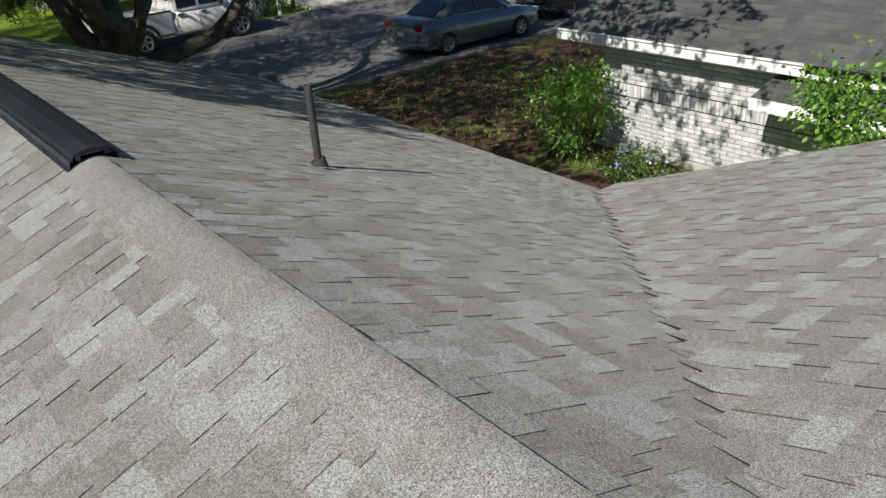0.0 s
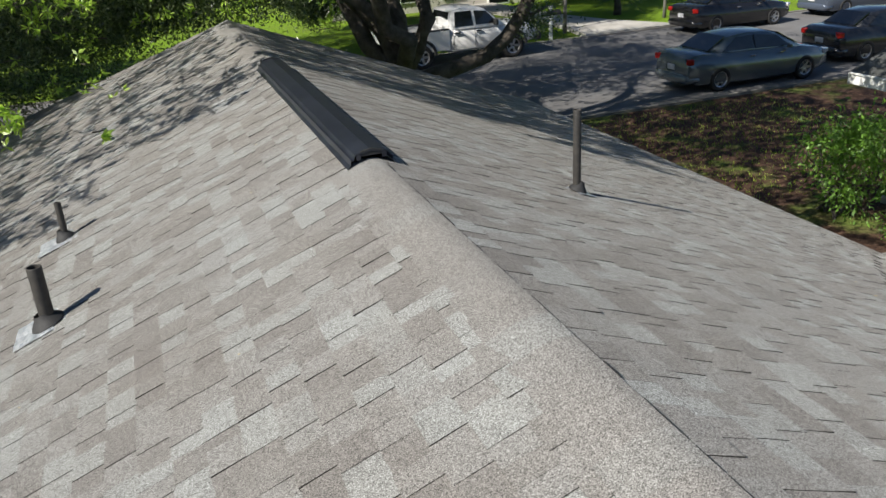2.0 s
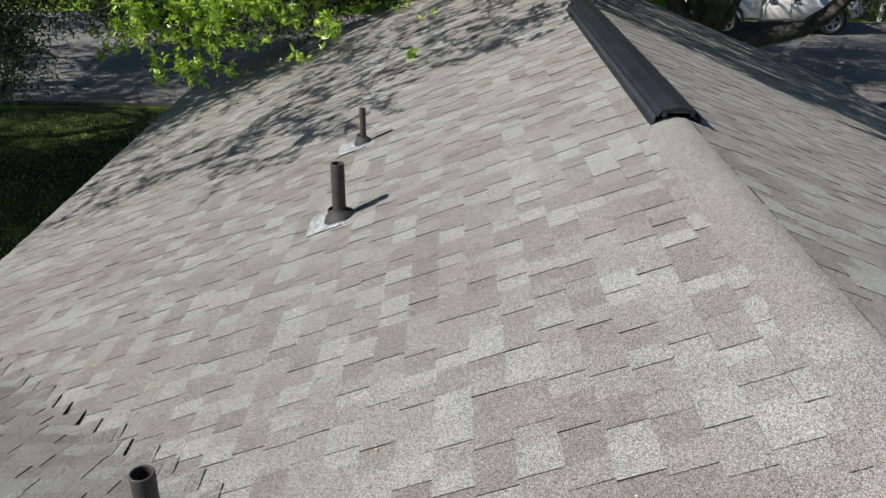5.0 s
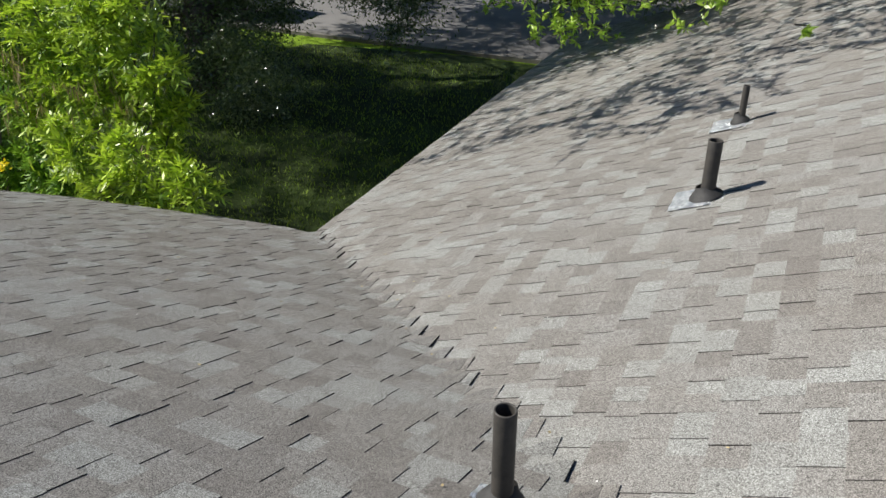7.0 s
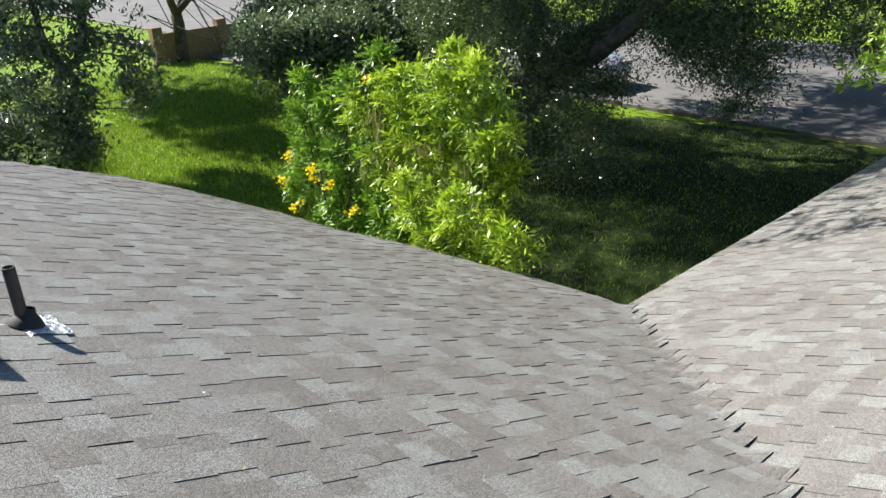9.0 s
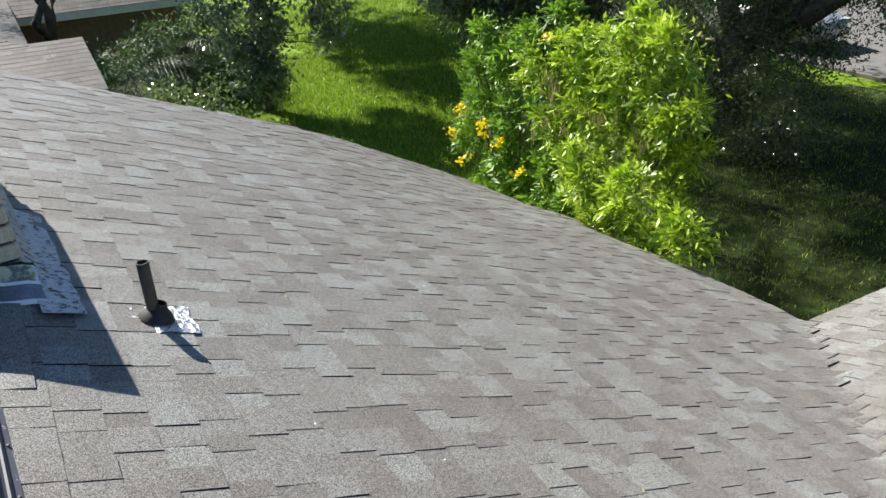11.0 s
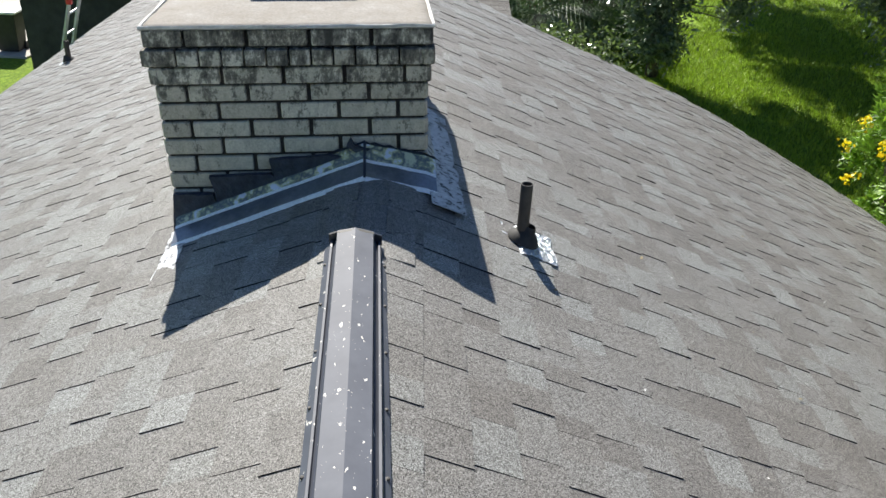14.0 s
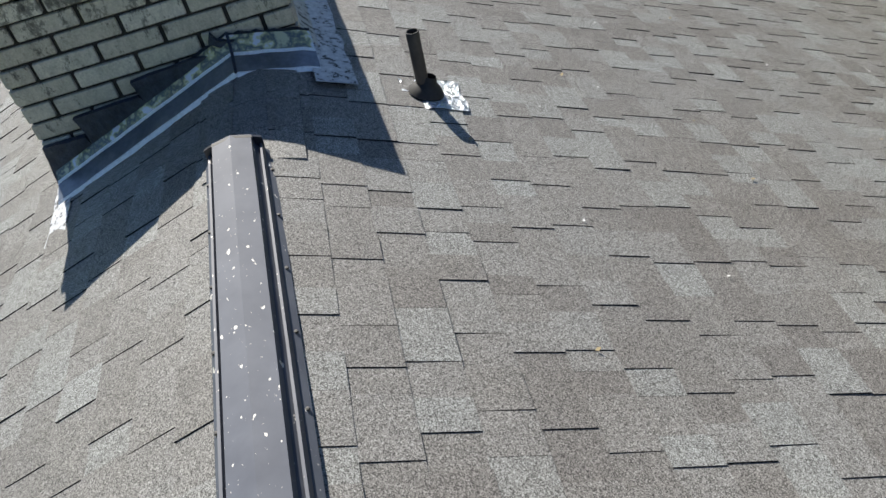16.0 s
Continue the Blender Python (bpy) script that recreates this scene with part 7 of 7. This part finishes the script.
def ladder():
    t = thing("ladder", (-13.9, -4.75, GROUND), "aluminium extension ladder with red tips leaning on the eave", "ladder")
    M_ALU = surface("aluminium", (0.42, 0.43, 0.44), (0.54, 0.55, 0.56), 0.45, 9.0, 60.0, 0.1, 0.3)
    M_REDTIP = surface("red_plastic", (0.45, 0.03, 0.03), (0.6, 0.05, 0.05), 0.5)
    foot, tip = Vector((0, -0.75, 0)), Vector((0, 0.0, 2.45))
    for s in (-0.2, 0.2):
        bm = bmesh.new()
        tube([foot + Vector((s, 0, 0)), tip + Vector((s, 0, 0))], [0.03, 0.03], 6, bm)
        part("rail", bm, M_ALU, t)
        part("end_cap", box((0.075, 0.075, 0.13), tip + Vector((s, 0, 0.03)), 0.01), M_REDTIP, t, "red plastic tip")
    for i in range(8):
        p = foot.lerp(tip, (i + 0.6) / 8.2)
        bm = bmesh.new()
        tube([p + Vector((-0.2, 0, 0)), p + Vector((0.2, 0, 0))], [0.016, 0.016], 6, bm)
        part("rung", bm, M_ALU, t)


ladder()


def debris():
    """Fallen leaves and crumbs caught on the shingles and in the valley."""
    rng = np.random.default_rng(77)
    for nm, mat, n, size, lab in (("fallen_leaves", M_POD, 70, 0.017, "scattered dry brown leaves on the shingles"), ("paint_crumbs", M_WHITE, 60, 0.012, "small white crumbs on the shingles")):
        pts = []
        for i in range(n):
            side = ("west", "north", "north", "west", "east")[i % 5]
            r = rng.uniform(0.4, 4.5)
            lo, hi = spans(side, r)[0]
            u = rng.uniform(max(lo, -7), min(hi, 7))
            if i % 4 == 0 and side in ("west", "north"):
                u = (0.12 + r * COS + rng.uniform(0, 0.08)) if side == "west" else (0.05 - r * COS - rng.uniform(0, 0.06))
            p = Vector(slope_point(side, u, r, 0.013))
            a = rng.uniform(0, 6.28)
            d = Vector((math.cos(a), math.sin(a), rng.uniform(-0.3, 0.3))) * size * rng.uniform(0.6, 1.3)
            s = Vector((-math.sin(a), math.cos(a), rng.uniform(-0.2, 0.2))) * size * 0.4
            pts.append([tuple(p - d * 0.5), tuple(p + s), tuple(p + d * 0.5), tuple(p - s)])
        tagged(put(nm, quads_mesh(nm, np.array(pts), mat)), lab, "debris", kind="stuff")


debris()

# ---- pieces of walls and roofs ----
neighbour_bricks()
for side, near in (("west", (-1.2, 2.2)), ("east", (0.6, 2.0)), ("north", (-3.2, 1.2)), ("south", (-3.6, -0.6))):
    cover(side, ROOF[side], near)
